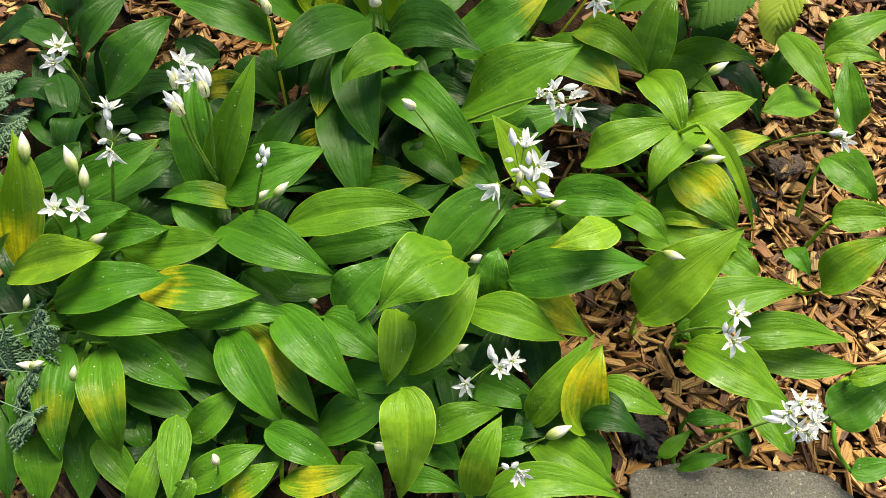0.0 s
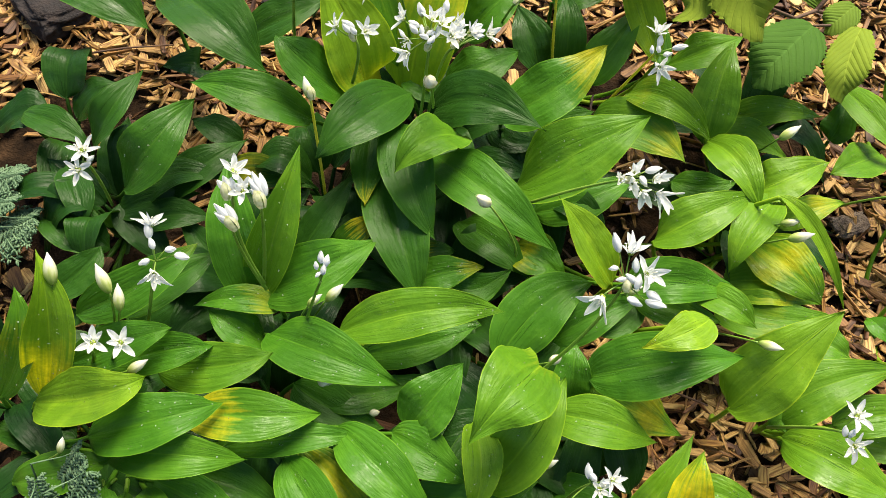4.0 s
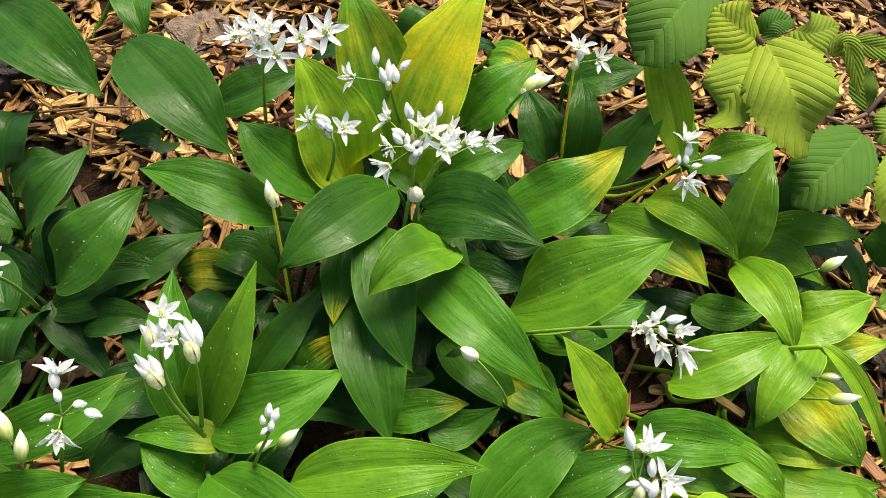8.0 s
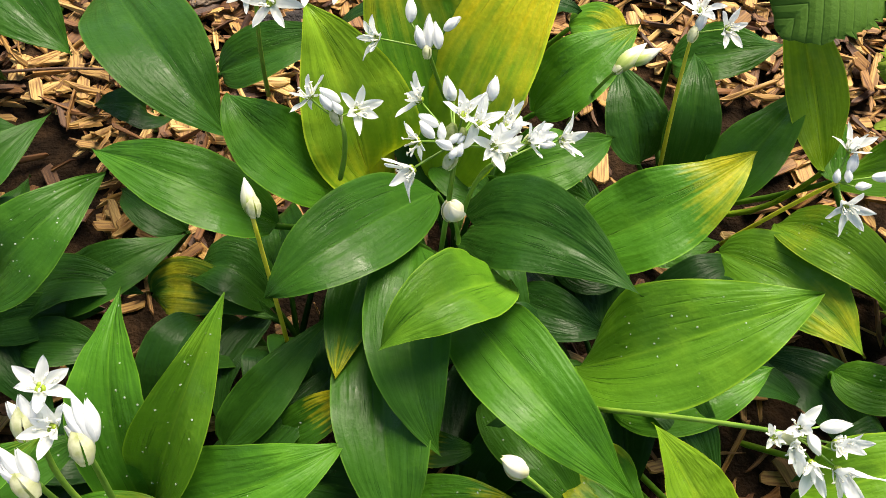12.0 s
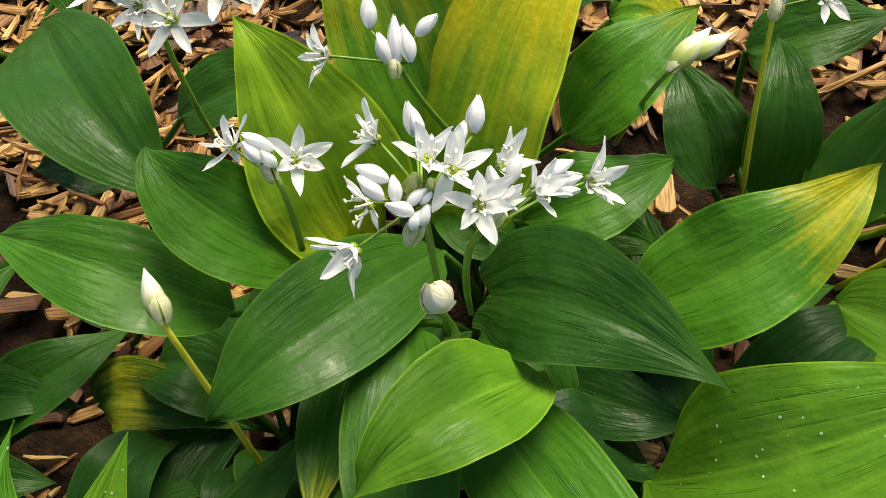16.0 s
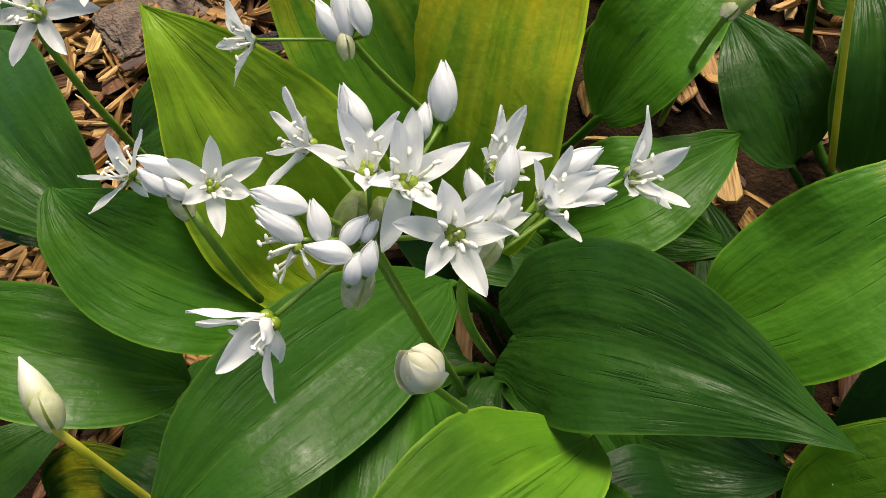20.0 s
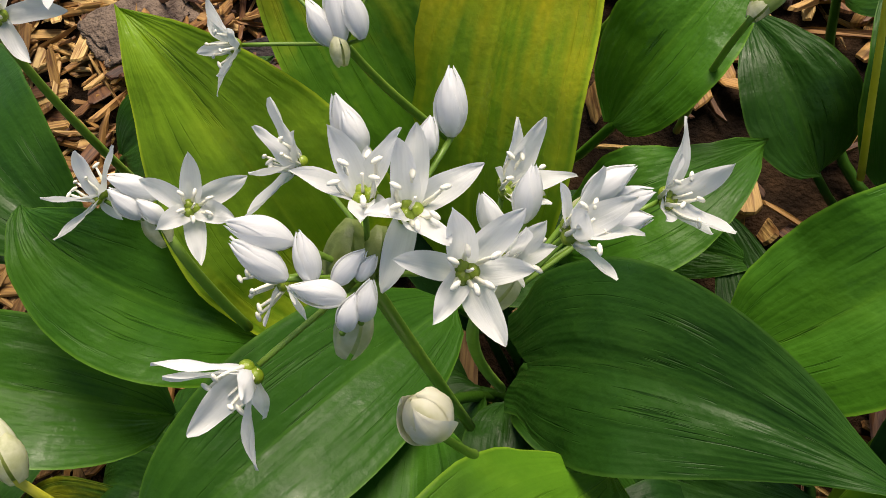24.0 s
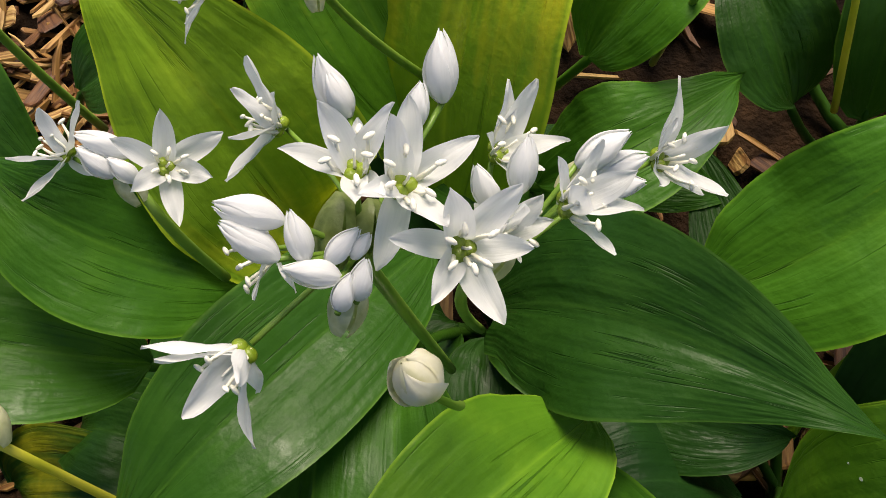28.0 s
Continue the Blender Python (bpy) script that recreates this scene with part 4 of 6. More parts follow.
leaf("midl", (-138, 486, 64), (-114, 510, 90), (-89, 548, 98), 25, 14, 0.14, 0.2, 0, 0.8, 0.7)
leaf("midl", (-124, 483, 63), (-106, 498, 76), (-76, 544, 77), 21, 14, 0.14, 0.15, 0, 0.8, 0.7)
leaf("midl", (-111, 491, 65), (-88, 498, 86), (-68, 513, 89), 21, 18, 0.14, 0.35, 1, 0.75, 0.7)
leaf("midl", (-195, 565, 76), (-167, 565, 85), (-121, 556, 72), 30, 21, 0.12, 0.26, 0.4, 0.3, 0.7)
leaf("rback", (183, 676, 101), (162, 706, 150), (146, 757, 183), 32, -20, 0.12, 0.95, 0.2, 0.5, 0.7)
leaf("rback", (75, 675, 95), (67, 694, 120), (57, 726, 128), 35, -14, 0.12, 0.15, 0, 0.8, 0.7)
leaf("rback", (97, 669, 92), (98, 681, 136), (99, 719, 145), 29, -6, 0.12, 0.22, 0, 0.8, 0.7)
leaf("rback", (113, 652, 98), (138, 673, 122), (172, 717, 132), 35, 10, 0.12, 0.46, 0.2, 1, 0.7)
leaf("rfar", (144, 624, 109), (171, 589, 130), (210, 575, 95), 29, 36, 0.12, 0.7, 0.2, 0.2, 0.7)
leaf("rfar", (205, 579, 96), (210, 601, 131), (231, 641, 151), 37, -3, 0.12, 0.63, 0, 0.8, 0.7)
leaf("rfar", (234, 607, 92), (264, 599, 109), (313, 602, 98), 26, 24, 0.12, 0.68, 0, 0.8, 0.7)
leaf("rfar", (203, 570, 104), (211, 526, 122), (224, 493, 103), 33, 21, 0.12, 0.72, 0, 0.8, 0.7)
leaf("rfar", (231, 523, 91), (255, 522, 110), (297, 543, 104), 37, 14, 0.1, 0.74, 0.2, 1, 0.7)
leaf("rmid", (142, 482, 84), (174, 483, 112), (224, 507, 107), 36, 14, 0.1, 0.68, 0, 0.8, 0.7)
leaf("rmid", (244, 510, 97), (209, 471, 108), (193, 449, 83), 30, -0, 0.12, 0.7, 0, 0.8, 0.7)
leaf("right", (115, 611, 97), (151, 580, 108), (180, 549, 99), 43, 24, 0.1, 0.61, 0.35, 0.8, 0.7)
leaf("right", (56, 528, 68), (98, 527, 86), (138, 545, 89), 35, 18, 0.1, 0.51, 0, 0.8, 0.7)
leaf("right", (-6, 527, 60), (20, 494, 71), (46, 472, 54), 33, 16, 0.12, 0.36, 0, 0.8, 0.7)
leaf("centre", (39, 499, 61), (56, 482, 66), (75, 469, 53), 35, 18, 0.12, 0.5, 0.4, 0.2, 0.7)
leaf("rmid", (254, 507, 66), (284, 516, 77), (312, 521, 77), 23, 14, 0.1, 0.76, 0.4, 0.6, 0.7)
leaf("rmid", (227, 484, 131), (255, 457, 113), (276, 418, 73), 12, 26, 0.15, 0.84, 0, 0.8, 0.7)
leaf("rmid", (177, 556, 71), (200, 544, 77), (229, 548, 77), 25, 22, 0.1, 0.52, 0, 0.8, 0.7)
leaf("rfar", (221, 586, 87), (244, 583, 96), (278, 567, 80), 29, 26, 0.1, 0.66, 0, 0.8, 0.7)
leaf("rback", (190, 671, 100), (217, 658, 126), (254, 675, 128), 35, 23, 0.12, 0.6, 0, 0.8, 0.7)
leaf("rback", (78, 617, 80), (96, 617, 89), (119, 624, 90), 22, 21, 0.12, 0.38, 0, 0.8, 0.7)
leaf("rfar", (189, 668, 99), (188, 703, 108), (198, 727, 114), 22, -8, 0.12, 0.5, 0, 0.8, 0.7)
leaf("rmid", (195, 449, 43), (231, 425, 56), (289, 428, 45), 38, 18, 0.1, 0.62, 0.2, 0.5, 0.7)
leaf("rmid", (204, 467, 47), (239, 454, 63), (275, 441, 48), 44, 20, 0.1, 0.66, 0.4, 0.6, 0.7)
leaf("rlow", (218, 356, 19), (252, 368, 51), (316, 379, 51), 40, 14, 0.1, 0.63, 0.25, 1, 0.7)
leaf("rlow", (261, 349, 26), (303, 351, 35), (357, 348, 22), 29, 18, 0.1, 0.63, 0, 0.8, 0.7)
leaf("rlow", (221, 341, 25), (249, 308, 46), (289, 287, 29), 39, 19, 0.1, 0.67, 0, 0.8, 0.8)
leaf("rlow", (276, 345, 4), (322, 335, 10), (364, 334, 8), 25, 17, 0.1, 0.61, 0, 0.8, 0.7)
leaf("rlow", (255, 353, 17), (227, 353, 28), (218, 351, 18), 23, -17, 0.1, 0.58, 0, 0.8, 0.7)
leaf("rside", (343, 399, 25), (361, 404, 56), (395, 420, 69), 35, 10, 0.1, 0.68, 0.25, 0.6, 0.7)
leaf("edge", (333, 293, -1), (355, 302, 10), (383, 318, 23), 38, 5, 0.1, 0.42, 0, 0.8, 0.7)
leaf("edge", (344, 314, 24), (360, 314, 33), (389, 325, 35), 14, 11, 0.1, 0.72, 0, 0.8, 0.7)
leaf("pale", (153, 317, 1), (177, 303, 7), (208, 295, -6), 26, 17, 0.1, 0.65, 0, 0.8, 0.7)
leaf("pale", (133, 275, 11), (130, 286, 54), (144, 314, 71), 35, 18, 0.14, 0.84, 1, 0.62, 0.7)
leaf("pale", (94, 278, 13), (113, 292, 46), (142, 329, 65), 25, -3, 0.16, 0.68, 0, 0.8, 0.7)
leaf("fr", (-1, 268, 84), (4, 234, 75), (-3, 208, 29), 35, -2, 0.12, 0.77, 0.1, 0.1, 0.5)
leaf("fr", (18, 261, 22), (42, 266, 42), (73, 278, 34), 25, 13, 0.12, 0.6, 0, 0.8, 0.7)
leaf("fr", (48, 214, 29), (55, 230, 63), (68, 257, 69), 24, 4, 0.15, 0.68, 0.2, 0.3, 0.7)
leaf("fr", (44, 318, 5), (74, 301, 20), (107, 293, 7), 29, 15, 0.12, 0.44, 0, 0.8, 0.7)
leaf("fr", (65, 264, 1), (86, 264, 10), (105, 273, 2), 21, 12, 0.12, 0.52, 0, 0.8, 0.7)
leaf("fr", (57, 346, 12), (80, 338, 9), (108, 334, 7), 28, 17, 0.12, 0.44, 0, 0.8, 0.7)
leaf("pale", (98, 269, 1), (125, 247, 15), (159, 236, -9), 31, 13, 0.12, 0.65, 0, 0.8, 0.7)
leaf("pale", (62, 224, 1), (106, 229, 21), (163, 225, -2), 25, 12, 0.12, 0.65, 0, 0.8, 0.7)
leaf("pale", (115, 269, 0), (143, 262, -2), (155, 245, -17), 26, 15, 0.12, 0.6, 0, 0.8, 0.7)
leaf("stone", (227, 301, -25), (245, 299, -17), (270, 301, -27), 13, 14, 0.1, 0.5, 0, 0.8, 0.7)
leaf("stone", (265, 295, -28), (268, 280, -22), (274, 272, -34), 12, 15, 0.1, 0.48, 0, 0.8, 0.7)
leaf("stone", (202, 272, -32), (213, 278, -21), (227, 289, -18), 12, 5, 0.1, 0.58, 0, 0.8, 0.7)
leaf("stone", (219, 267, -44), (234, 266, -25), (256, 270, -24), 12, 11, 0.1, 0.5, 0, 0.8, 0.7)
leaf("rlow", (276, 313, -4), (289, 283, -2), (302, 267, -17), 26, 17, 0.1, 0.61, 0, 0.8, 0.7)
leaf("rtop", (344, 643, 97), (353, 591, 104), (375, 560, 85), 28, 24, 0.1, 0.66, 0, 0.8, 0.7)
leaf("rtop", (400, 548, 61), (391, 568, 87), (397, 610, 97), 29, -16, 0.12, 0.55, 0, 0.8, 0.7)
leaf("rtop", (387, 635, 84), (413, 639, 104), (461, 664, 108), 34, 19, 0.12, 0.6, 0.2, 0.5, 0.7)
leaf("rtop", (368, 581, 71), (330, 556, 86), (306, 547, 84), 33, -22, 0.12, 0.62, 0.2, 0.9, 0.5)
leaf("rside", (373, 529, 47), (390, 504, 50), (413, 487, 35), 35, 26, 0.12, 0.56, 0, 0.8, 0.7)
leaf("rside", (368, 467, 32), (393, 465, 40), (428, 463, 39), 29, 22, 0.12, 0.66, 0, 0.8, 0.7)
leaf("rtop", (331, 603, 68), (340, 613, 80), (356, 642, 87), 27, 2, 0.12, 0.4, 0, 0.8, 0.7)
leaf("rtop", (380, 616, 89), (403, 614, 98), (432, 606, 95), 22, 29, 0.12, 0.68, 0, 0.8, 0.7)
leaf("edge", (347, 259, -20), (365, 260, -21), (392, 269, -19), 18, 9, 0.12, 0.5, 0, 0.8, 0.7)
leaf("rback", (93, 741, 121), (121, 732, 138), (157, 742, 139), 36, 27, 0.1, 0.26, 0, 0.8, 0.7)
# low leaves round the main plant; the darkest tones paint in gap shade
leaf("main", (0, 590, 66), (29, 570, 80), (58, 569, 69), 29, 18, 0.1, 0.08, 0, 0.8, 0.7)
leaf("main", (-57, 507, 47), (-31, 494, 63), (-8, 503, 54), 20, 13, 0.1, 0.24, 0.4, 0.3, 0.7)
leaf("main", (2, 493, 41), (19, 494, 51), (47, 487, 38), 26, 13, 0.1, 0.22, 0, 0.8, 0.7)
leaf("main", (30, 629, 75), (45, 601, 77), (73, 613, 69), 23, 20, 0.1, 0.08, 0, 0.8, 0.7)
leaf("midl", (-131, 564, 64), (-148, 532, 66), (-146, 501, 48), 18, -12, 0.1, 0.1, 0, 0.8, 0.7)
leaf("bk", (-13, 637, 98), (-37, 639, 110), (-49, 654, 104), 24, -19, 0.1, 0.32, 0, 0.8, 0.7)
leaf("bk", (15, 660, 83), (34, 650, 90), (53, 650, 79), 19, 23, 0.1, 0.28, 0, 0.8, 0.7)
leaf("c1", (-129, 296, 16), (-103, 277, 20), (-78, 276, 9), 22, 11, 0.1, 0.55, 0, 0.8, 0.7)
leaf("c2", (-45, 259, 4), (-29, 265, 4), (-11, 272, 6), 21, 13, 0.1, 0.41, 0, 0.8, 0.7)
leaf("fr", (-1, 233, 5), (19, 231, 14), (45, 226, 2), 18, 12, 0.1, 0.52, 0, 0.8, 0.7)
leaf("bl", (-149, 217, -4), (-129, 224, 8), (-112, 229, 8), 17, 14, 0.1, 0.46, 0, 0.8, 0.7)
leaf("alow", (-304, 283, 19), (-291, 245, 19), (-290, 216, -9), 24, -12, 0.1, 0.33, 0, 0.8, 0.7)
leaf("bl", (-226, 296, 9), (-203, 267, 11), (-195, 255, -2), 23, -1, 0.1, 0.36, 0, 0.8, 0.7)
leaf("rside", (330, 446, 18), (334, 430, 23), (346, 421, 11), 18, 22, 0.12, 0.5, 0, 0.8, 0.7)

# ---- flower heads (metres; ways are directions) ----
stalk(PLANTS["main"], (-31, 543, 233), (-32, 548, 211), (-37, 573, 126))
hub = (-0.0314, 0.5434, 0.2332)
star(PLANTS["main"], (-0.0292, 0.5473, 0.2443), ((-7.5, -0.3, 7.2), (-1.8, 3.3, 10.5), (6.6, 3.6, 8.3), (1.7, -7.6, 4.4), (4.8, -5.8, 2.8), (0.8, 6.1, 3.6)), hub)
star(PLANTS["main"], (-0.0238, 0.5463, 0.2421), ((2.3, 7.8, 8.1), (10.2, 4.7, 2.7), (6.2, -8.7, 3.4), (-3.8, -9.1, -4.5), (-3.2, -5.7, 6.9), (0.9, 2.1, 11.0)), hub)
star(PLANTS["main"], (-0.0172, 0.5398, 0.2373), ((-3.2, -8.8, 1.5), (4.6, -9.9, -2.8), (9.1, -3.1, 2.8), (8.3, 4.6, 5.9), (0.6, 0.7, 11.3), (-8.0, -1.1, 5.0)), hub)
star(PLANTS["main"], (-0.0476, 0.5723, 0.2269), ((-2.5, 5.4, 11.0), (-3.7, -1.5, 11.8), (1.8, -0.8, 8.8), (-5.6, -6.9, 6.5), (-9.5, -8.0, -2.2), (-6.3, 8.4, -3.3)), hub)
star(PLANTS["main"], (-0.0459, 0.5309, 0.2318), ((-11.2, -2.0, 6.0), (-10.1, -3.1, 4.6), (-8.0, -8.7, -0.5), (0.1, -11.4, -6.1), (1.5, -7.0, 4.6), (-2.8, -1.7, -10.3)), hub)
star(PLANTS["main"], (-0.0453, 0.5469, 0.2296), ((-2.4, -7.0, -1.4), (-6.4, 3.2, 6.8), (-4.8, -0.0, 6.9), (2.8, -5.3, 0.7), (0.8, -2.2, -8.2), (-2.1, 5.1, -1.1)), hub)
floret_bud(PLANTS["main"], (-0.0353, 0.5666, 0.2337), (-0.19, 0.52, 0.83), 1.04, hub, 0)
floret_bud(PLANTS["main"], (-0.0338, 0.5654, 0.2350), (-0.26, 0.50, 0.83), 0.94, hub, 1)
floret_bud(PLANTS["main"], (-0.0191, 0.5615, 0.2400), (0.10, 0.66, 0.75), 1.02, hub, 0)
floret_bud(PLANTS["main"], (-0.0231, 0.5583, 0.2391), (0.28, 0.65, 0.70), 0.83, hub, 1)
floret_bud(PLANTS["main"], (-0.0379, 0.5414, 0.2442), (-0.84, 0.03, 0.54), 0.91, hub, 0)
floret_bud(PLANTS["main"], (-0.0390, 0.5375, 0.2418), (-0.67, 0.27, 0.69), 0.88, hub, 0)
floret_bud(PLANTS["main"], (-0.0361, 0.5377, 0.2402), (-0.08, 0.59, 0.80), 0.74, hub, 0)
floret_bud(PLANTS["main"], (-0.0319, 0.5359, 0.2388), (-0.88, 0.00, 0.47), 0.77, hub, 0)
floret_bud(PLANTS["main"], (-0.0335, 0.5378, 0.2397), (0.77, 0.46, 0.43), 0.64, hub, 0)
floret_bud(PLANTS["main"], (-0.0305, 0.5384, 0.2392), (0.69, 0.45, 0.56), 0.54, hub, 1)
floret_bud(PLANTS["main"], (-0.0325, 0.5326, 0.2366), (0.45, 0.55, 0.70), 0.69, hub, 1)
floret_bud(PLANTS["main"], (-0.0303, 0.5339, 0.2366), (0.38, 0.57, 0.73), 0.75, hub, 1)
spathe(PLANTS["main"], (-0.0327, 0.5343, 0.2329), (0.42, 0.62, 0.66), 0.85)
spathe(PLANTS["main"], (-0.0341, 0.5430, 0.2355), (0.29, 0.89, 0.63), 1.05, GREEN_SPATHE)
spathe(PLANTS["main"], (-0.0297, 0.5443, 0.2355), (0.22, 0.71, 0.51), 0.8, GREEN_SPATHE)
stalk(PLANTS["main"], (-13, 546, 223), (-23, 553, 200), (-30, 588, 118))
hub = (-0.0134, 0.5462, 0.2227)
star(PLANTS["main"], (-0.0134, 0.5611, 0.2280), ((6.9, 7.3, 7.3), (3.1, 6.8, 8.2), (11.0, -1.2, 3.1), (-0.3, -1.2, 6.4), (4.1, -7.3, 1.8), (6.9, -5.3, 2.2)), hub)
star(PLANTS["main"], (-0.0040, 0.5450, 0.2363), ((5.1, 4.2, 7.4), (8.9, 0.4, 5.6), (9.3, -3.5, 2.9), (5.4, -7.2, -0.7), (-0.1, 2.2, 7.7), (2.9, -4.7, 8.9)), hub)
star(PLANTS["main"], (-0.0133, 0.5436, 0.2329), ((7.8, -0.5, 3.6), (6.8, 1.7, 6.2), (4.5, -0.9, 8.2), (3.4, -5.5, 2.2), (-1.8, -4.3, -0.9), (-2.6, 5.0, 1.0)), hub)
star(PLANTS["main"], (0.0100, 0.5623, 0.2210), ((4.1, 8.1, 9.0), (2.5, -0.9, 10.5), (10.4, 1.0, 5.0), (9.3, -6.7, -1.2), (6.7, -3.8, -4.8), (-0.4, -8.2, 4.7)), hub)
floret_bud(PLANTS["main"], (-0.0019, 0.5560, 0.2302), (0.89, 0.39, 0.22), 0.92, hub, 0)
floret_bud(PLANTS["main"], (-0.0003, 0.5565, 0.2269), (0.97, 0.26, 0.04), 0.94, hub, 0)
floret_bud(PLANTS["main"], (0.0009, 0.5549, 0.2254), (0.98, 0.19, 0.04), 0.90, hub, 1)
floret_bud(PLANTS["main"], (-0.0097, 0.5479, 0.2361), (0.27, 0.54, 0.79), 0.83, hub, 0)
floret_bud(PLANTS["main"], (-0.0134, 0.5470, 0.2349), (-0.21, 0.51, 0.83), 0.82, hub, 1)
spathe(PLANTS["main"], (-0.0143, 0.5424, 0.2283), (0.76, 0.65, 0.33), 0.8)
spathe(PLANTS["main"], (-0.0022, 0.5560, 0.2270), (0.90, 0.60, 0.26), 0.75)
stalk(PLANTS["main"], (-84, 579, 208), (-81, 575, 197), (-88, 587, 159))
hub = (-0.0843, 0.5786, 0.2077)
star(PLANTS["main"], (-0.0759, 0.5783, 0.2130), ((2.9, 4.9, 10.3), (11.2, 5.3, 2.4), (10.6, -4.3, 1.6), (3.1, -10.8, -3.9), (-1.9, -9.2, 5.4), (-5.6, -0.5, 9.9)), hub)
star(PLANTS["main"], (-0.0962, 0.5836, 0.2132), ((-7.2, -5.3, 7.2), (-7.0, -9.8, 0.3), (-0.0, 2.2, 11.5), (5.7, 4.9, 9.1), (-0.4, 1.1, -7.9), (1.7, 6.4, -4.4)), hub)
floret_bud(PLANTS["main"], (-0.0830, 0.5814, 0.2142), (-0.85, 0.19, 0.49), 1.10, hub, 0)
floret_bud(PLANTS["main"], (-0.0860, 0.5775, 0.2130), (-0.65, 0.43, 0.63), 0.89, hub, 0)
floret_bud(PLANTS["main"], (-0.0816, 0.5768, 0.2119), (-0.64, 0.35, 0.68), 0.88, hub, 1)
spathe(PLANTS["main"], (-0.0840, 0.5770, 0.2090), (-0.61, 0.91, 0.86), 0.9)
stalk(PLANTS["bk"], (-125, 623, 237), (-130, 629, 205), (-136, 644, 156))
hub = (-0.1254, 0.6233, 0.2369)
flower(PLANTS["bk"], (-0.1172, 0.6159, 0.2365), (0.02, -0.65, 0.76), 4, 1.24, 0.95, hub)
flower(PLANTS["bk"], (-0.1317, 0.6276, 0.2451), (-0.25, -0.24, 0.94), 20, 1.24, 0.7, hub)
flower(PLANTS["bk"], (-0.1236, 0.6278, 0.2455), (0.04, -0.13, 0.99), 16, 1.24, 0.7, hub)
flower(PLANTS["bk"], (-0.1413, 0.6247, 0.2425), (-0.64, -0.23, 0.73), 8, 1.12, 0.7, hub)
flower(PLANTS["bk"], (-0.1022, 0.6240, 0.2434), (0.26, -0.49, 0.83), 28, 1.24, 0.7, hub)
flower(PLANTS["bk"], (-0.0875, 0.6270, 0.2463), (0.17, -0.59, 0.79), 18, 1.24, 0.95, hub)
flower(PLANTS["bk"], (-0.1279, 0.6199, 0.2393), (-0.22, -0.68, 0.70), 44, 1.01, 0.7, hub)
floret_bud(PLANTS["bk"], (-0.1217, 0.6240, 0.2427), (-0.57, 0.54, 0.61), 1.27, hub, 0)
floret_bud(PLANTS["bk"], (-0.1187, 0.6266, 0.2448), (0.36, 0.56, 0.74), 0.93, hub, 0)
stalk(PLANTS["bk"], (-49, 618, 217), (-46, 631, 190), (-42, 658, 148))
hub = (-0.0491, 0.6177, 0.2165)
flower(PLANTS["bk"], (-0.0713, 0.6173, 0.2205), (-0.71, -0.53, 0.46), 10, 0.99, 0.6, hub)
floret_bud(PLANTS["bk"], (-0.0574, 0.6236, 0.2259), (-0.05, 0.66, 0.75), 1.17, hub, 0)
floret_bud(PLANTS["bk"], (-0.0483, 0.6145, 0.2192), (-0.06, 0.71, 0.70), 1.60, hub, 0)
floret_bud(PLANTS["bk"], (-0.0506, 0.6145, 0.2191), (-0.37, 0.61, 0.70), 1.12, hub, 0)
floret_bud(PLANTS["bk"], (-0.0439, 0.6147, 0.2195), (-0.20, 0.66, 0.72), 1.26, hub, 0)
floret_bud(PLANTS["bk"], (-0.0421, 0.6214, 0.2247), (0.74, 0.34, 0.58), 0.98, hub, 0)
spathe(PLANTS["bk"], (-0.0489, 0.6132, 0.2182), (-0.06, 0.67, 0.74), 0.7)
stalk(PLANTS["bk"], (44, 658, 178), (37, 668, 154), (29, 684, 114))
hub = (0.0437, 0.6580, 0.1778)
big_bud(PLANTS["bk"], (0.0436, 0.6579, 0.1778), (0.68, 0.62, 0.40), 1.32)
big_bud(PLANTS["bk"], (0.0504, 0.6620, 0.1801), (0.86, 0.45, 0.25), 1.13)
spathe(PLANTS["bk"], (0.0451, 0.6593, 0.1787), (0.68, 0.62, 0.40), 0.95)
stalk(PLANTS["rback"], (81, 675, 192), (81, 668, 156), (85, 666, 101), mat=SUNLIT_YELLOW_STALK)
hub = (0.0809, 0.6749, 0.1923)
flower(PLANTS["rback"], (0.0832, 0.6805, 0.2015), (-0.21, -0.13, 0.97), 358, 1.08, 0.6, hub)
flower(PLANTS["rback"], (0.0967, 0.6749, 0.1966), (0.54, -0.62, 0.56), 16, 1.08, 0.75, hub)
floret_bud(PLANTS["rback"], (0.0826, 0.6729, 0.1958), (0.24, 0.67, 0.71), 1.26, hub, 0)
spathe(PLANTS["rback"], (0.0800, 0.6704, 0.1940), (0.21, 0.68, 0.70), 0.9)
stalk(PLANTS["rback"], (148, 599, 172), (142, 612, 142), (121, 626, 85), mat=SUNLIT_YELLOW_STALK)
hub = (0.1479, 0.5994, 0.1715)
star(PLANTS["rback"], (0.1495, 0.6081, 0.1832), ((-1.8, 9.9, 9.7), (-8.9, 3.6, 5.6), (5.7, 2.5, 9.6), (10.5, 2.4, 8.9), (6.6, -5.8, 6.3), (0.0, -0.3, 10.4)), hub)
star(PLANTS["rback"], (0.1498, 0.5880, 0.1678), ((4.8, -0.0, 9.9), (12.6, -5.6, 2.0), (8.9, -10.4, -4.4), (-1.0, -10.7, -9.9), (-8.9, -5.8, -2.8), (-5.2, -3.1, 7.3)), hub)
floret_bud(PLANTS["rback"], (0.1506, 0.6003, 0.1773), (0.20, 0.68, 0.71), 1.06, hub, 0)
floret_bud(PLANTS["rback"], (0.1450, 0.5963, 0.1742), (0.03, 0.69, 0.72), 0.86, hub, 1)
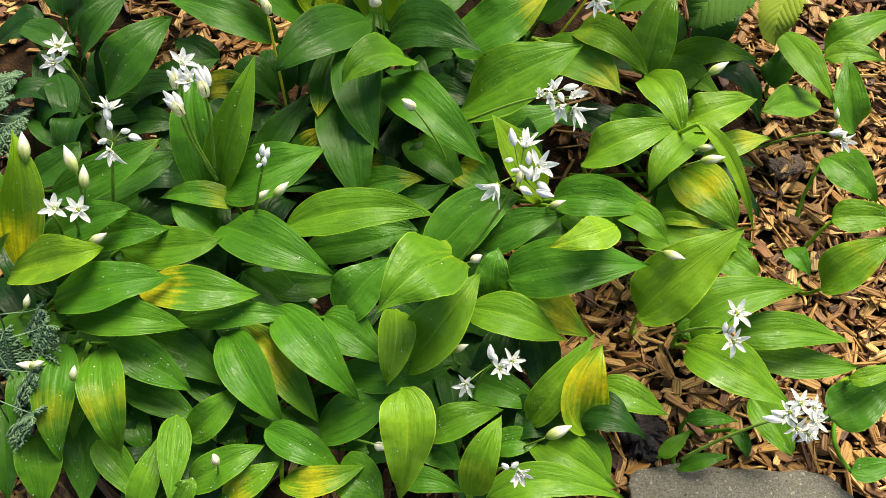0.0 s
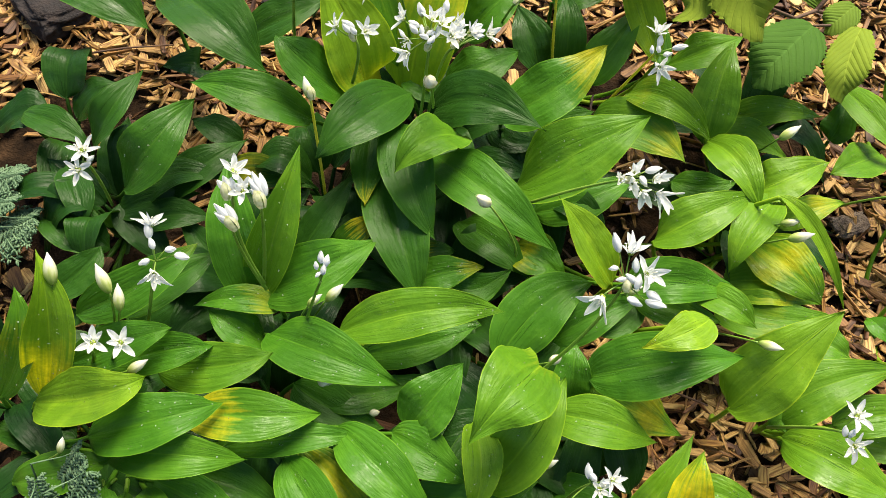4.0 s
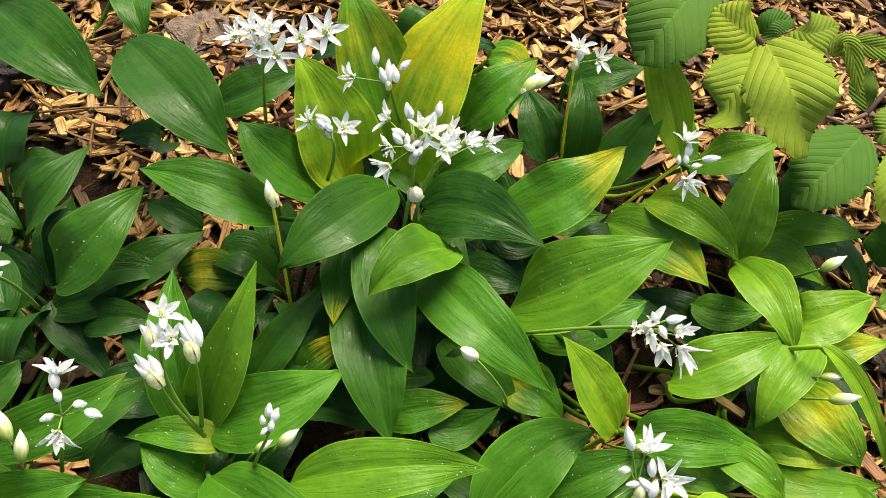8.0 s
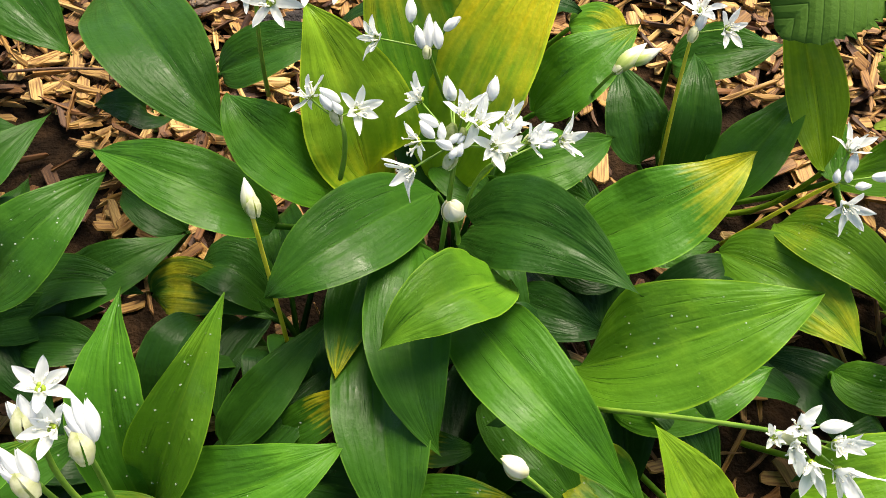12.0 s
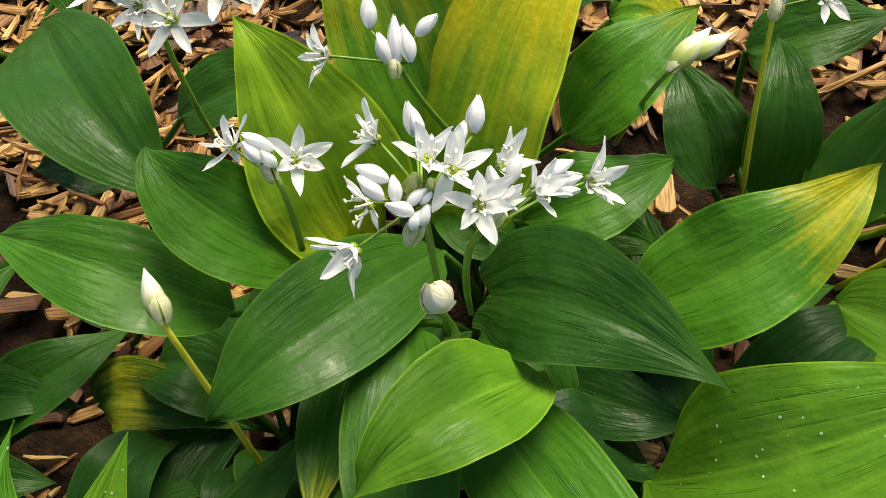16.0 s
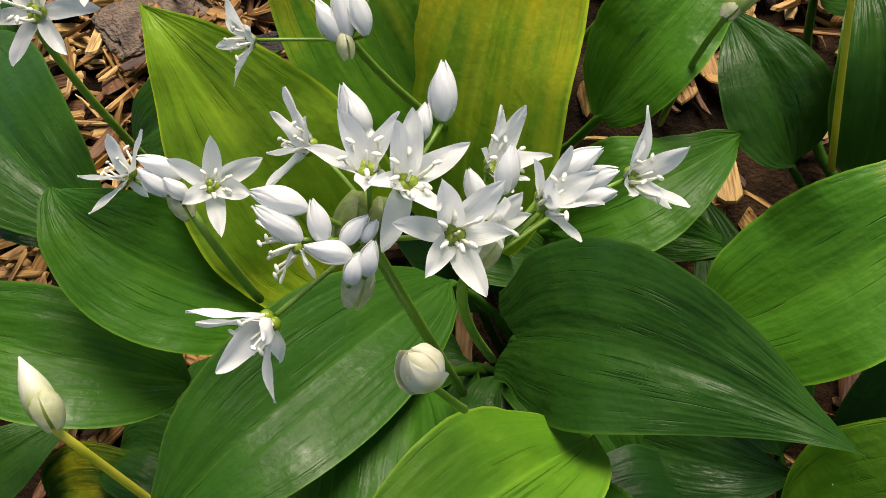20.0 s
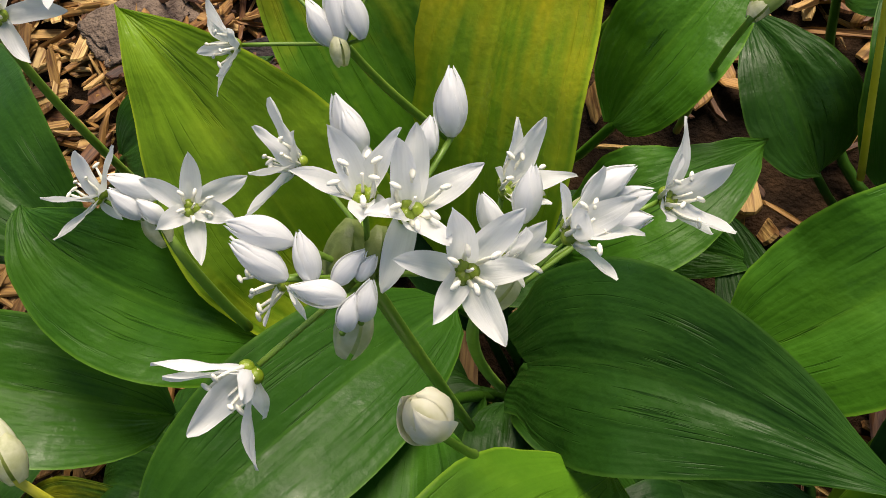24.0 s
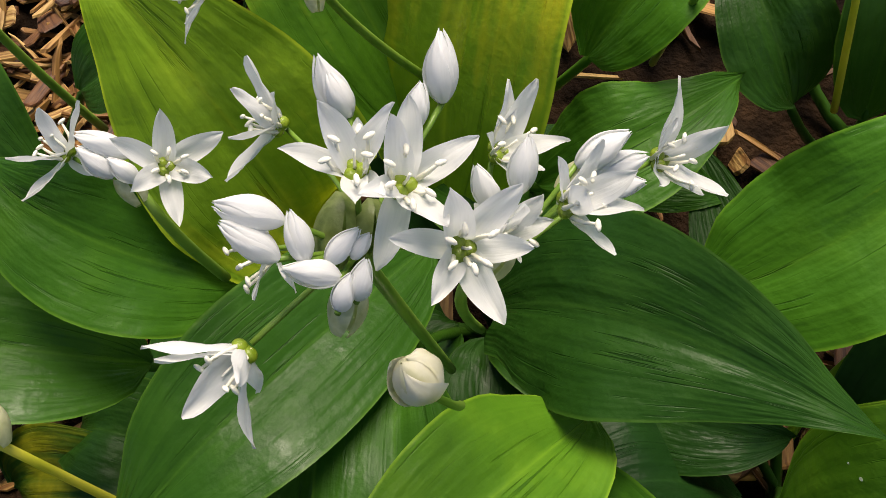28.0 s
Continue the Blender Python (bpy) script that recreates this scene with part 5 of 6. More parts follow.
floret_bud(PLANTS["rback"], (0.1506, 0.5967, 0.1745), (-0.13, 0.69, 0.71), 0.86, hub, 1)
floret_bud(PLANTS["rback"], (0.1540, 0.5953, 0.1735), (0.97, 0.04, 0.22), 0.95, hub, 1)
floret_bud(PLANTS["rback"], (0.1612, 0.5994, 0.1766), (0.98, -0.01, 0.18), 1.31, hub, 0)
stalk(PLANTS["right"], (102, 467, 172), (76, 481, 149), (42, 502, 109))
hub = (0.1019, 0.4669, 0.1722)
star(PLANTS["right"], (0.1049, 0.4669, 0.1777), ((6.5, 6.6, 7.0), (-2.8, 1.1, 9.4), (1.8, -1.7, 9.6), (0.9, -5.6, 7.8), (-7.2, -5.0, 4.3), (-5.1, -6.5, 4.9)), hub)
star(PLANTS["right"], (0.0956, 0.4634, 0.1752), ((-3.3, 2.8, 5.4), (-4.0, -5.3, 1.3), (0.5, -5.6, 3.4), (1.1, -0.8, 6.4), (-2.8, -0.2, 5.6), (1.9, -3.9, 4.9)), hub)
star(PLANTS["right"], (0.1032, 0.4618, 0.1739), ((1.9, -10.6, -4.2), (2.0, -9.8, 3.4), (-4.4, -8.8, 2.6), (0.3, -6.6, 7.0), (-2.4, -2.1, 8.9), (-4.8, -4.9, 6.4)), hub)
star(PLANTS["right"], (0.1100, 0.4573, 0.1703), ((-3.1, -11.4, -6.7), (4.8, -12.1, -3.6), (0.8, -8.9, 4.8), (2.9, -5.6, 7.8), (-1.7, -9.8, 2.9), (-5.4, -7.3, 3.9)), hub)
star(PLANTS["right"], (0.1193, 0.4563, 0.1693), ((0.5, -16.7, -7.4), (6.3, -16.3, -4.5), (9.7, -13.7, -1.7), (0.4, -12.3, 3.0), (16.7, -6.0, 5.8), (1.3, -5.4, 10.1)), hub)
star(PLANTS["right"], (0.1181, 0.4633, 0.1747), ((12.3, -1.2, 5.7), (8.3, -5.6, 5.3), (0.7, -8.5, 5.3), (-2.8, -7.7, 5.0), (6.6, 0.3, 9.0), (1.2, -1.9, 9.6)), hub)
floret_bud(PLANTS["right"], (0.1123, 0.4679, 0.1783), (0.98, 0.05, 0.21), 1.21, hub, 0)
floret_bud(PLANTS["right"], (0.1087, 0.4653, 0.1764), (0.47, -0.78, -0.41), 1.09, hub, 1)
floret_bud(PLANTS["right"], (0.1178, 0.4614, 0.1732), (0.34, 0.65, 0.68), 0.88, hub, 1)
spathe(PLANTS["right"], (0.0998, 0.4638, 0.1748), (0.96, -0.09, 0.26), 0.8)
stalk(PLANTS["centre"], (73, 360, 201), (58, 356, 159), (34, 361, 97))
hub = (0.0732, 0.3596, 0.2015)
star(PLANTS["centre"], (0.0751, 0.3701, 0.2150), ((-0.7, 10.9, 6.8), (2.1, 11.0, 8.0), (8.7, 6.5, 7.7), (11.4, 2.1, 5.9), (2.2, 0.8, 10.1), (-6.1, 0.9, 7.9)), hub)
star(PLANTS["centre"], (0.0838, 0.3608, 0.2082), ((-4.1, 7.0, 9.4), (6.3, 5.3, 9.9), (13.1, -1.3, 4.8), (9.3, -9.1, 0.5), (-3.3, -11.9, -1.2), (-1.3, -10.3, 4.4)), hub)
star(PLANTS["centre"], (0.0594, 0.3530, 0.1996), ((-15.0, 1.7, -3.1), (-10.8, -8.4, -7.3), (0.6, -14.8, -7.1), (-3.5, -13.1, -1.1), (-10.0, -6.1, 4.4), (-1.1, -11.1, 5.2)), hub)
floret_bud(PLANTS["centre"], (0.0692, 0.3715, 0.2155), (-0.26, 0.66, 0.70), 1.25, hub, 0)
floret_bud(PLANTS["centre"], (0.0685, 0.3646, 0.2099), (-1.00, -0.10, 0.02), 0.75, hub, 1)
floret_bud(PLANTS["centre"], (0.0785, 0.3619, 0.2086), (-0.07, 0.68, 0.73), 0.93, hub, 0)
floret_bud(PLANTS["centre"], (0.0732, 0.3595, 0.2062), (-0.99, -0.12, -0.00), 0.70, hub, 0)
floret_bud(PLANTS["centre"], (0.0788, 0.3568, 0.2045), (-0.73, 0.47, 0.50), 0.96, hub, 0)
floret_bud(PLANTS["centre"], (0.0780, 0.3545, 0.2026), (0.26, 0.63, 0.73), 0.99, hub, 0)
floret_bud(PLANTS["centre"], (0.0730, 0.3512, 0.1994), (0.84, -0.52, -0.15), 1.01, hub, 0)
floret_bud(PLANTS["centre"], (0.0831, 0.3492, 0.1988), (0.92, -0.38, -0.03), 1.31, hub, 0)
floret_bud(PLANTS["centre"], (0.0839, 0.3531, 0.2020), (0.80, -0.57, -0.19), 1.06, hub, 0)
spathe(PLANTS["centre"], (0.0728, 0.3555, 0.2034), (0.16, 0.64, 0.76), 0.8)
stalk(PLANTS["left"], (-259, 478, 190), (-264, 496, 159), (-274, 519, 101))
hub = (-0.2590, 0.4779, 0.1904)
flower(PLANTS["left"], (-0.2573, 0.4807, 0.1976), (0.09, -0.33, 0.94), 2, 1.03, 0.85, hub)
flower(PLANTS["left"], (-0.2604, 0.4708, 0.1901), (-0.10, -0.68, 0.73), 26, 1.03, 0.92, hub)
floret_bud(PLANTS["left"], (-0.2547, 0.4748, 0.1931), (0.76, 0.27, 0.59), 0.71, hub, 0)
stalk(PLANTS["yellow"], (-153, 427, 214), (-154, 419, 180), (-146, 418, 132))
hub = (-0.1529, 0.4267, 0.2144)
star(PLANTS["yellow"], (-0.1517, 0.4329, 0.2242), ((1.0, 7.6, 8.3), (-6.2, 2.7, 9.0), (8.5, 5.8, 4.7), (11.3, -1.2, -0.8), (3.8, -9.1, 2.5), (-3.2, -4.4, 8.4)), hub)
star(PLANTS["yellow"], (-0.1464, 0.4238, 0.2172), ((-7.3, -6.4, 5.2), (-0.8, -11.0, 0.5), (5.3, -5.9, 5.4), (4.6, 3.6, 8.6), (-0.8, 3.6, 9.9), (-3.1, -1.8, 9.4)), hub)
floret_bud(PLANTS["yellow"], (-0.1550, 0.4235, 0.2170), (-0.64, 0.51, 0.58), 1.01, hub, 0)
floret_bud(PLANTS["yellow"], (-0.1531, 0.4236, 0.2170), (-0.40, 0.63, 0.67), 1.14, hub, 0)
floret_bud(PLANTS["yellow"], (-0.1520, 0.4237, 0.2171), (-0.10, 0.69, 0.72), 0.92, hub, 0)
spathe(PLANTS["yellow"], (-0.1558, 0.4221, 0.2158), (-0.07, 0.62, 0.78), 1.2)
stalk(PLANTS["yellow"], (-155, 413, 196), (-153, 414, 168), (-146, 419, 124))
hub = (-0.1553, 0.4128, 0.1959)
floret_bud(PLANTS["yellow"], (-0.1522, 0.4089, 0.2058), (-0.67, 0.49, 0.56), 1.73, hub, 0)
floret_bud(PLANTS["yellow"], (-0.1526, 0.4085, 0.2055), (-0.82, 0.35, 0.45), 1.35, hub, 0)
floret_bud(PLANTS["yellow"], (-0.1508, 0.4097, 0.2064), (-0.48, 0.60, 0.64), 1.30, hub, 0)
floret_bud(PLANTS["yellow"], (-0.1508, 0.4090, 0.2059), (-0.37, 0.64, 0.68), 1.07, hub, 1)
spathe(PLANTS["yellow"], (-0.1521, 0.4075, 0.2046), (-0.61, 0.52, 0.60), 1.3)
stalk(PLANTS["yellow"], (-137, 420, 210), (-139, 419, 181), (-146, 420, 134))
hub = (-0.1370, 0.4200, 0.2098)
floret_bud(PLANTS["yellow"], (-0.1336, 0.4207, 0.2149), (-0.41, 0.62, 0.66), 1.78, hub, 0)
floret_bud(PLANTS["yellow"], (-0.1328, 0.4215, 0.2155), (-0.23, 0.67, 0.70), 1.45, hub, 0)
floret_bud(PLANTS["yellow"], (-0.1348, 0.4206, 0.2149), (-0.56, 0.56, 0.61), 1.57, hub, 0)
floret_bud(PLANTS["yellow"], (-0.1343, 0.4207, 0.2149), (-0.85, 0.32, 0.43), 1.26, hub, 1)
spathe(PLANTS["yellow"], (-0.1358, 0.4174, 0.2129), (-0.29, 0.65, 0.71), 1.3)
stalk(PLANTS["lowleft"], (-203, 401, 181), (-214, 404, 147), (-232, 411, 92))
hub = (-0.2025, 0.4011, 0.1814)
star(PLANTS["lowleft"], (-0.2037, 0.4148, 0.1979), ((-10.6, 1.8, 5.6), (-4.7, 3.5, 9.6), (0.2, 2.8, 10.2), (8.1, 6.2, 5.2), (10.3, 2.6, 3.5), (4.5, -0.5, 8.6)), hub)
star(PLANTS["lowleft"], (-0.2024, 0.3932, 0.1806), ((-8.6, -7.8, -0.3), (0.7, -10.5, -4.6), (10.8, -5.5, -6.7), (-1.8, -9.5, 3.7), (5.3, -9.4, -0.4), (0.7, -3.2, 8.9)), hub)
floret_bud(PLANTS["lowleft"], (-0.2046, 0.4093, 0.1933), (-0.06, 0.68, 0.73), 1.12, hub, 0)
floret_bud(PLANTS["lowleft"], (-0.2021, 0.4042, 0.1895), (-0.28, 0.66, 0.70), 0.96, hub, 1)
floret_bud(PLANTS["lowleft"], (-0.1953, 0.4031, 0.1893), (0.97, -0.04, 0.25), 0.97, hub, 1)
floret_bud(PLANTS["lowleft"], (-0.1895, 0.4007, 0.1879), (0.94, -0.33, 0.02), 1.03, hub, 0)
floret_bud(PLANTS["lowleft"], (-0.2049, 0.3995, 0.1854), (-0.90, -0.38, -0.20), 0.93, hub, 1)
stalk(PLANTS["a"], (-244, 359, 156), (-251, 372, 124), (-274, 396, 72))
hub = (-0.2437, 0.3591, 0.1559)
star(PLANTS["a"], (-0.2374, 0.3581, 0.1604), ((0.4, 7.1, 8.6), (-4.6, 0.3, 9.6), (-7.8, -7.2, 4.0), (0.2, -9.6, 3.8), (9.5, -5.6, -1.5), (7.0, 2.8, 7.0)), hub)
stalk(PLANTS["a"], (-226, 358, 155), (-238, 372, 124), (-261, 396, 72))
hub = (-0.2264, 0.3584, 0.1555)
star(PLANTS["a"], (-0.2212, 0.3574, 0.1601), ((4.1, 6.6, 7.8), (-7.0, 5.1, 7.5), (-5.4, -4.3, 7.9), (-2.0, -10.9, 0.7), (8.0, -6.9, -4.7), (9.2, -0.3, 4.8)), hub)
stalk(PLANTS["yellow"], (-107, 408, 146), (-117, 413, 111), (-130, 425, 55))
hub = (-0.1070, 0.4085, 0.1460)
floret_bud(PLANTS["yellow"], (-0.1061, 0.4148, 0.1564), (0.07, 0.60, 0.80), 0.90, hub, 0)
floret_bud(PLANTS["yellow"], (-0.1038, 0.4128, 0.1550), (0.33, 0.55, 0.77), 0.95, hub, 0)
floret_bud(PLANTS["yellow"], (-0.1064, 0.4103, 0.1528), (-0.70, -0.71, -0.10), 0.65, hub, 1)
floret_bud(PLANTS["yellow"], (-0.1090, 0.4119, 0.1538), (-0.04, 0.51, 0.86), 0.77, hub, 1)
floret_bud(PLANTS["yellow"], (-0.1051, 0.4089, 0.1517), (0.20, 0.55, 0.81), 0.81, hub, 0)
stalk(PLANTS["fr"], (62, 291, 78), (55, 297, 46), (49, 304, -15))
hub = (0.0620, 0.2913, 0.0779)
flower(PLANTS["fr"], (0.0748, 0.2911, 0.0829), (0.34, -0.39, 0.86), 6, 0.99, 0.7, hub)
flower(PLANTS["fr"], (0.0666, 0.2872, 0.0799), (0.09, -0.52, 0.85), 22, 0.90, 0.6, hub)
flower(PLANTS["fr"], (0.0434, 0.2780, 0.0728), (-0.30, -0.82, 0.49), 8, 0.90, 0.75, hub)
floret_bud(PLANTS["fr"], (0.0602, 0.2930, 0.0830), (-0.04, 0.60, 0.80), 1.17, hub, 0)
floret_bud(PLANTS["fr"], (0.0650, 0.2915, 0.0818), (-0.53, 0.39, 0.75), 0.89, hub, 0)
stalk(PLANTS["rlow"], (221, 307, 106), (214, 322, 82), (208, 345, 35))
hub = (0.2210, 0.3068, 0.1063)
flower(PLANTS["rlow"], (0.2276, 0.3129, 0.1159), (0.14, -0.28, 0.95), 4, 1.03, 0.75, hub)
flower(PLANTS["rlow"], (0.2260, 0.2980, 0.1046), (0.05, -0.68, 0.73), 20, 1.03, 0.85, hub)
floret_bud(PLANTS["rlow"], (0.2200, 0.3034, 0.1074), (-0.00, 0.51, 0.86), 0.85, hub, 0)
floret_bud(PLANTS["rlow"], (0.2231, 0.3028, 0.1070), (0.42, 0.34, 0.84), 0.80, hub, 0)
stalk(PLANTS["stone"], (253, 245, 99), (231, 248, 68), (206, 252, 11))
hub = (0.2527, 0.2445, 0.0994)
flower(PLANTS["stone"], (0.2585, 0.2499, 0.1084), (-0.01, -0.23, 0.97), 0, 0.90, 0.9, hub)
flower(PLANTS["stone"], (0.2682, 0.2409, 0.1017), (0.30, -0.65, 0.70), 18, 0.95, 0.92, hub)
flower(PLANTS["stone"], (0.2566, 0.2370, 0.0987), (-0.10, -0.81, 0.57), 14, 0.90, 0.9, hub)
flower(PLANTS["stone"], (0.2640, 0.2342, 0.0966), (0.15, -0.86, 0.48), 36, 0.81, 0.9, hub)
flower(PLANTS["stone"], (0.2520, 0.2451, 0.1048), (-0.31, -0.41, 0.86), 2, 0.81, 0.9, hub)
flower(PLANTS["stone"], (0.2673, 0.2476, 0.1068), (0.39, -0.28, 0.88), 22, 0.81, 0.9, hub)
floret_bud(PLANTS["stone"], (0.2478, 0.2411, 0.1005), (-0.97, 0.03, 0.25), 1.60, hub, 0)
floret_bud(PLANTS["stone"], (0.2477, 0.2440, 0.1027), (-0.90, 0.06, 0.44), 1.04, hub, 0)
stalk(PLANTS["rside"], (346, 505, 102), (327, 525, 74), (304, 555, 18))
hub = (0.3464, 0.5049, 0.1021)
flower(PLANTS["rside"], (0.3588, 0.4973, 0.1014), (0.20, -0.86, 0.48), 356, 0.99, 0.55, hub)
floret_bud(PLANTS["rside"], (0.3488, 0.5009, 0.1028), (0.79, 0.25, 0.56), 1.09, hub, 0)
floret_bud(PLANTS["rside"], (0.3479, 0.5024, 0.1040), (0.98, -0.11, 0.19), 1.52, hub, 0)
stalk(PLANTS["fr"], (68, 219, 69), (62, 225, 40), (57, 234, -15))
hub = (0.0676, 0.2193, 0.0695)
flower(PLANTS["fr"], (0.0766, 0.2152, 0.0714), (0.40, -0.81, 0.42), 350, 0.99, 0.55, hub)
floret_bud(PLANTS["fr"], (0.0711, 0.2170, 0.0715), (-0.65, 0.18, 0.74), 0.80, hub, 0)
floret_bud(PLANTS["fr"], (0.0730, 0.2176, 0.0720), (0.57, 0.21, 0.80), 0.80, hub, 0)
stalk(PLANTS["heart"], (3, 436, 185), (20, 439, 149), (27, 445, 119), 0.8)
big_bud(PLANTS["heart"], (0.0038, 0.4361, 0.1847), (-0.82, 0.24, 0.52), 0.91, True)
stalk(PLANTS["right"], (165, 477, 92), (162, 496, 61), (167, 518, 37), 0.8)
big_bud(PLANTS["right"], (0.1647, 0.4770, 0.0914), (0.71, 0.28, 0.64), 0.73, True)
stalk(PLANTS["ry"], (192, 380, 96), (181, 402, 72), (179, 420, 48), 0.8)
big_bud(PLANTS["ry"], (0.1912, 0.3803, 0.0960), (0.93, -0.37, 0.01), 1.04, False)
stalk(PLANTS["centre"], (48, 379, 81), (36, 395, 51), (34, 413, 28), 0.8)
big_bud(PLANTS["centre"], (0.0470, 0.3790, 0.0807), (0.80, 0.22, 0.56), 0.82, True)
stalk(PLANTS["heart"], (24, 353, 75), (16, 364, 43), (15, 380, 18), 0.8)
big_bud(PLANTS["heart"], (0.0236, 0.3526, 0.0749), (0.70, 0.36, 0.61), 0.92, True)
stalk(PLANTS["yellow"], (-114, 377, 71), (-135, 398, 45), (-145, 415, 19), 0.8)
big_bud(PLANTS["yellow"], (-0.1150, 0.3774, 0.0710), (0.94, -0.31, 0.13), 0.87, True)
stalk(PLANTS["c1"], (-80, 365, 42), (-97, 382, 11), (-104, 398, -15), 0.8)
big_bud(PLANTS["c1"], (-0.0802, 0.3650, 0.0417), (0.89, -0.06, 0.45), 0.63, True)
stalk(PLANTS["a"], (-269, 319, 97), (-291, 329, 66), (-309, 345, 44), 0.8)
big_bud(PLANTS["a"], (-0.2693, 0.3184, 0.0965), (0.31, 0.52, 0.80), 0.73, False)
stalk(PLANTS["alow"], (-256, 283, 77), (-254, 304, 56), (-262, 325, 37), 0.8)
big_bud(PLANTS["alow"], (-0.2549, 0.2829, 0.0770), (-0.96, -0.02, 0.29), 0.95, False)
stalk(PLANTS["alow"], (-257, 278, 86), (-257, 299, 65), (-249, 321, 48), 0.8)
big_bud(PLANTS["alow"], (-0.2578, 0.2780, 0.0859), (0.89, 0.10, 0.45), 0.79, False)
stalk(PLANTS["alow"], (-229, 272, 79), (-237, 295, 58), (-243, 322, 45), 0.8)
big_bud(PLANTS["alow"], (-0.2292, 0.2717, 0.0783), (0.24, 0.55, 0.80), 0.76, False)
stalk(PLANTS["bl"], (-128, 228, 44), (-136, 230, 7), (-147, 237, -21), 0.8)
big_bud(PLANTS["bl"], (-0.1281, 0.2278, 0.0436), (-0.30, 0.49, 0.82), 0.70, True)
stalk(PLANTS["c2"], (-20, 246, 40), (-40, 262, 13), (-51, 274, -13), 0.8)
big_bud(PLANTS["c2"], (-0.0206, 0.2463, 0.0395), (0.92, -0.37, 0.12), 0.78, True)
stalk(PLANTS["right"], (111, 434, 83), (102, 452, 53), (104, 471, 27), 0.8)
big_bud(PLANTS["right"], (0.1099, 0.4336, 0.0824), (0.89, 0.13, 0.43), 0.89, False)
stalk(PLANTS["rmid"], (228, 469, 117), (219, 487, 88), (221, 504, 61), 0.8)
big_bud(PLANTS["rmid"], (0.2271, 0.4687, 0.1171), (0.96, -0.08, 0.27), 0.91, False)
stalk(PLANTS["rmid"], (226, 450, 123), (214, 467, 94), (212, 484, 68), 0.8)
big_bud(PLANTS["rmid"], (0.2246, 0.4496, 0.1223), (0.96, 0.01, 0.27), 1.15, False)
stalk(PLANTS["rfar"], (248, 548, 127), (245, 565, 94), (251, 585, 68), 0.8)
big_bud(PLANTS["rfar"], (0.2474, 0.5472, 0.1263), (0.84, 0.28, 0.47), 1.17, False)
stalk(PLANTS["pale"], (103, 255, 38), (87, 261, 4), (81, 270, -25), 0.8)
big_bud(PLANTS["pale"], (0.1016, 0.2548, 0.0373), (0.87, 0.25, 0.43), 1.26, False)
stalk(PLANTS["a"], (-231, 366, 113), (-256, 379, 83), (-270, 395, 59), 0.8)
big_bud(PLANTS["a"], (-0.2322, 0.3653, 0.1121), (0.85, 0.23, 0.47), 1.01, False)
stalk(PLANTS["a"], (-240, 403, 148), (-248, 408, 113), (-259, 420, 86), 0.8)
big_bud(PLANTS["a"], (-0.2399, 0.4026, 0.1468), (-0.35, 0.62, 0.70), 1.26, False)
stalk(PLANTS["a"], (-236, 397, 136), (-248, 405, 103), (-259, 420, 78), 0.8)
big_bud(PLANTS["a"], (-0.2360, 0.3967, 0.1352), (0.01, 0.65, 0.76), 1.11, False)
stalk(PLANTS["a"], (-272, 403, 159), (-285, 408, 124), (-299, 420, 98), 0.8)
big_bud(PLANTS["a"], (-0.2717, 0.4025, 0.1579), (-0.07, 0.67, 0.74), 1.26, False)
stalk(PLANTS["a"], (-279, 402, 139), (-293, 411, 106), (-307, 427, 82), 0.8)
big_bud(PLANTS["a"], (-0.2791, 0.4014, 0.1379), (0.01, 0.60, 0.80), 0.83, False)
stalk(PLANTS["fr"], (34, 310, 64), (37, 319, 31), (48, 330, 3), 0.8)
big_bud(PLANTS["fr"], (0.0335, 0.3095, 0.0636), (0.86, 0.15, 0.49), 0.81, False)
stalk(PLANTS["rside"], (363, 525, 97), (378, 543, 64), (391, 568, 41), 0.8)
big_bud(PLANTS["rside"], (0.3627, 0.5246, 0.0965), (-0.10, 0.55, 0.83), 0.72, False)
stalk(PLANTS["yellow"], (-108, 426, 99), (-124, 429, 63), (-132, 436, 34), 0.8)
big_bud(PLANTS["yellow"], (-0.1086, 0.4254, 0.0980), (0.71, 0.33, 0.62), 1.09, False)
stalk(PLANTS["yellow"], (-121, 422, 98), (-133, 428, 65), (-138, 437, 38), 0.8)
big_bud(PLANTS["yellow"], (-0.1216, 0.4222, 0.0976), (0.76, 0.23, 0.61), 0.87, False)
stalk(PLANTS["main"], (-30, 539, 194), (-28, 542, 180), (-28, 546, 169), 0.8)
big_bud(PLANTS["main"], (-0.0290, 0.5388, 0.1950), (-0.35, 0.15, 0.92), 0.82, True, True)
stalk(PLANTS["midl"], (-115, 537, 187), (-114, 538, 102), (-114, 540, 17), 1.1, SUNLIT_YELLOW_STALK)
big_bud(PLANTS["midl"], (-0.1148, 0.5367, 0.1864), (-0.23, 0.61, 0.75), 1.03, False)
spathe(PLANTS["midl"], (-0.1142, 0.5382, 0.1892), (-0.23, 0.61, 0.75), 1.15)

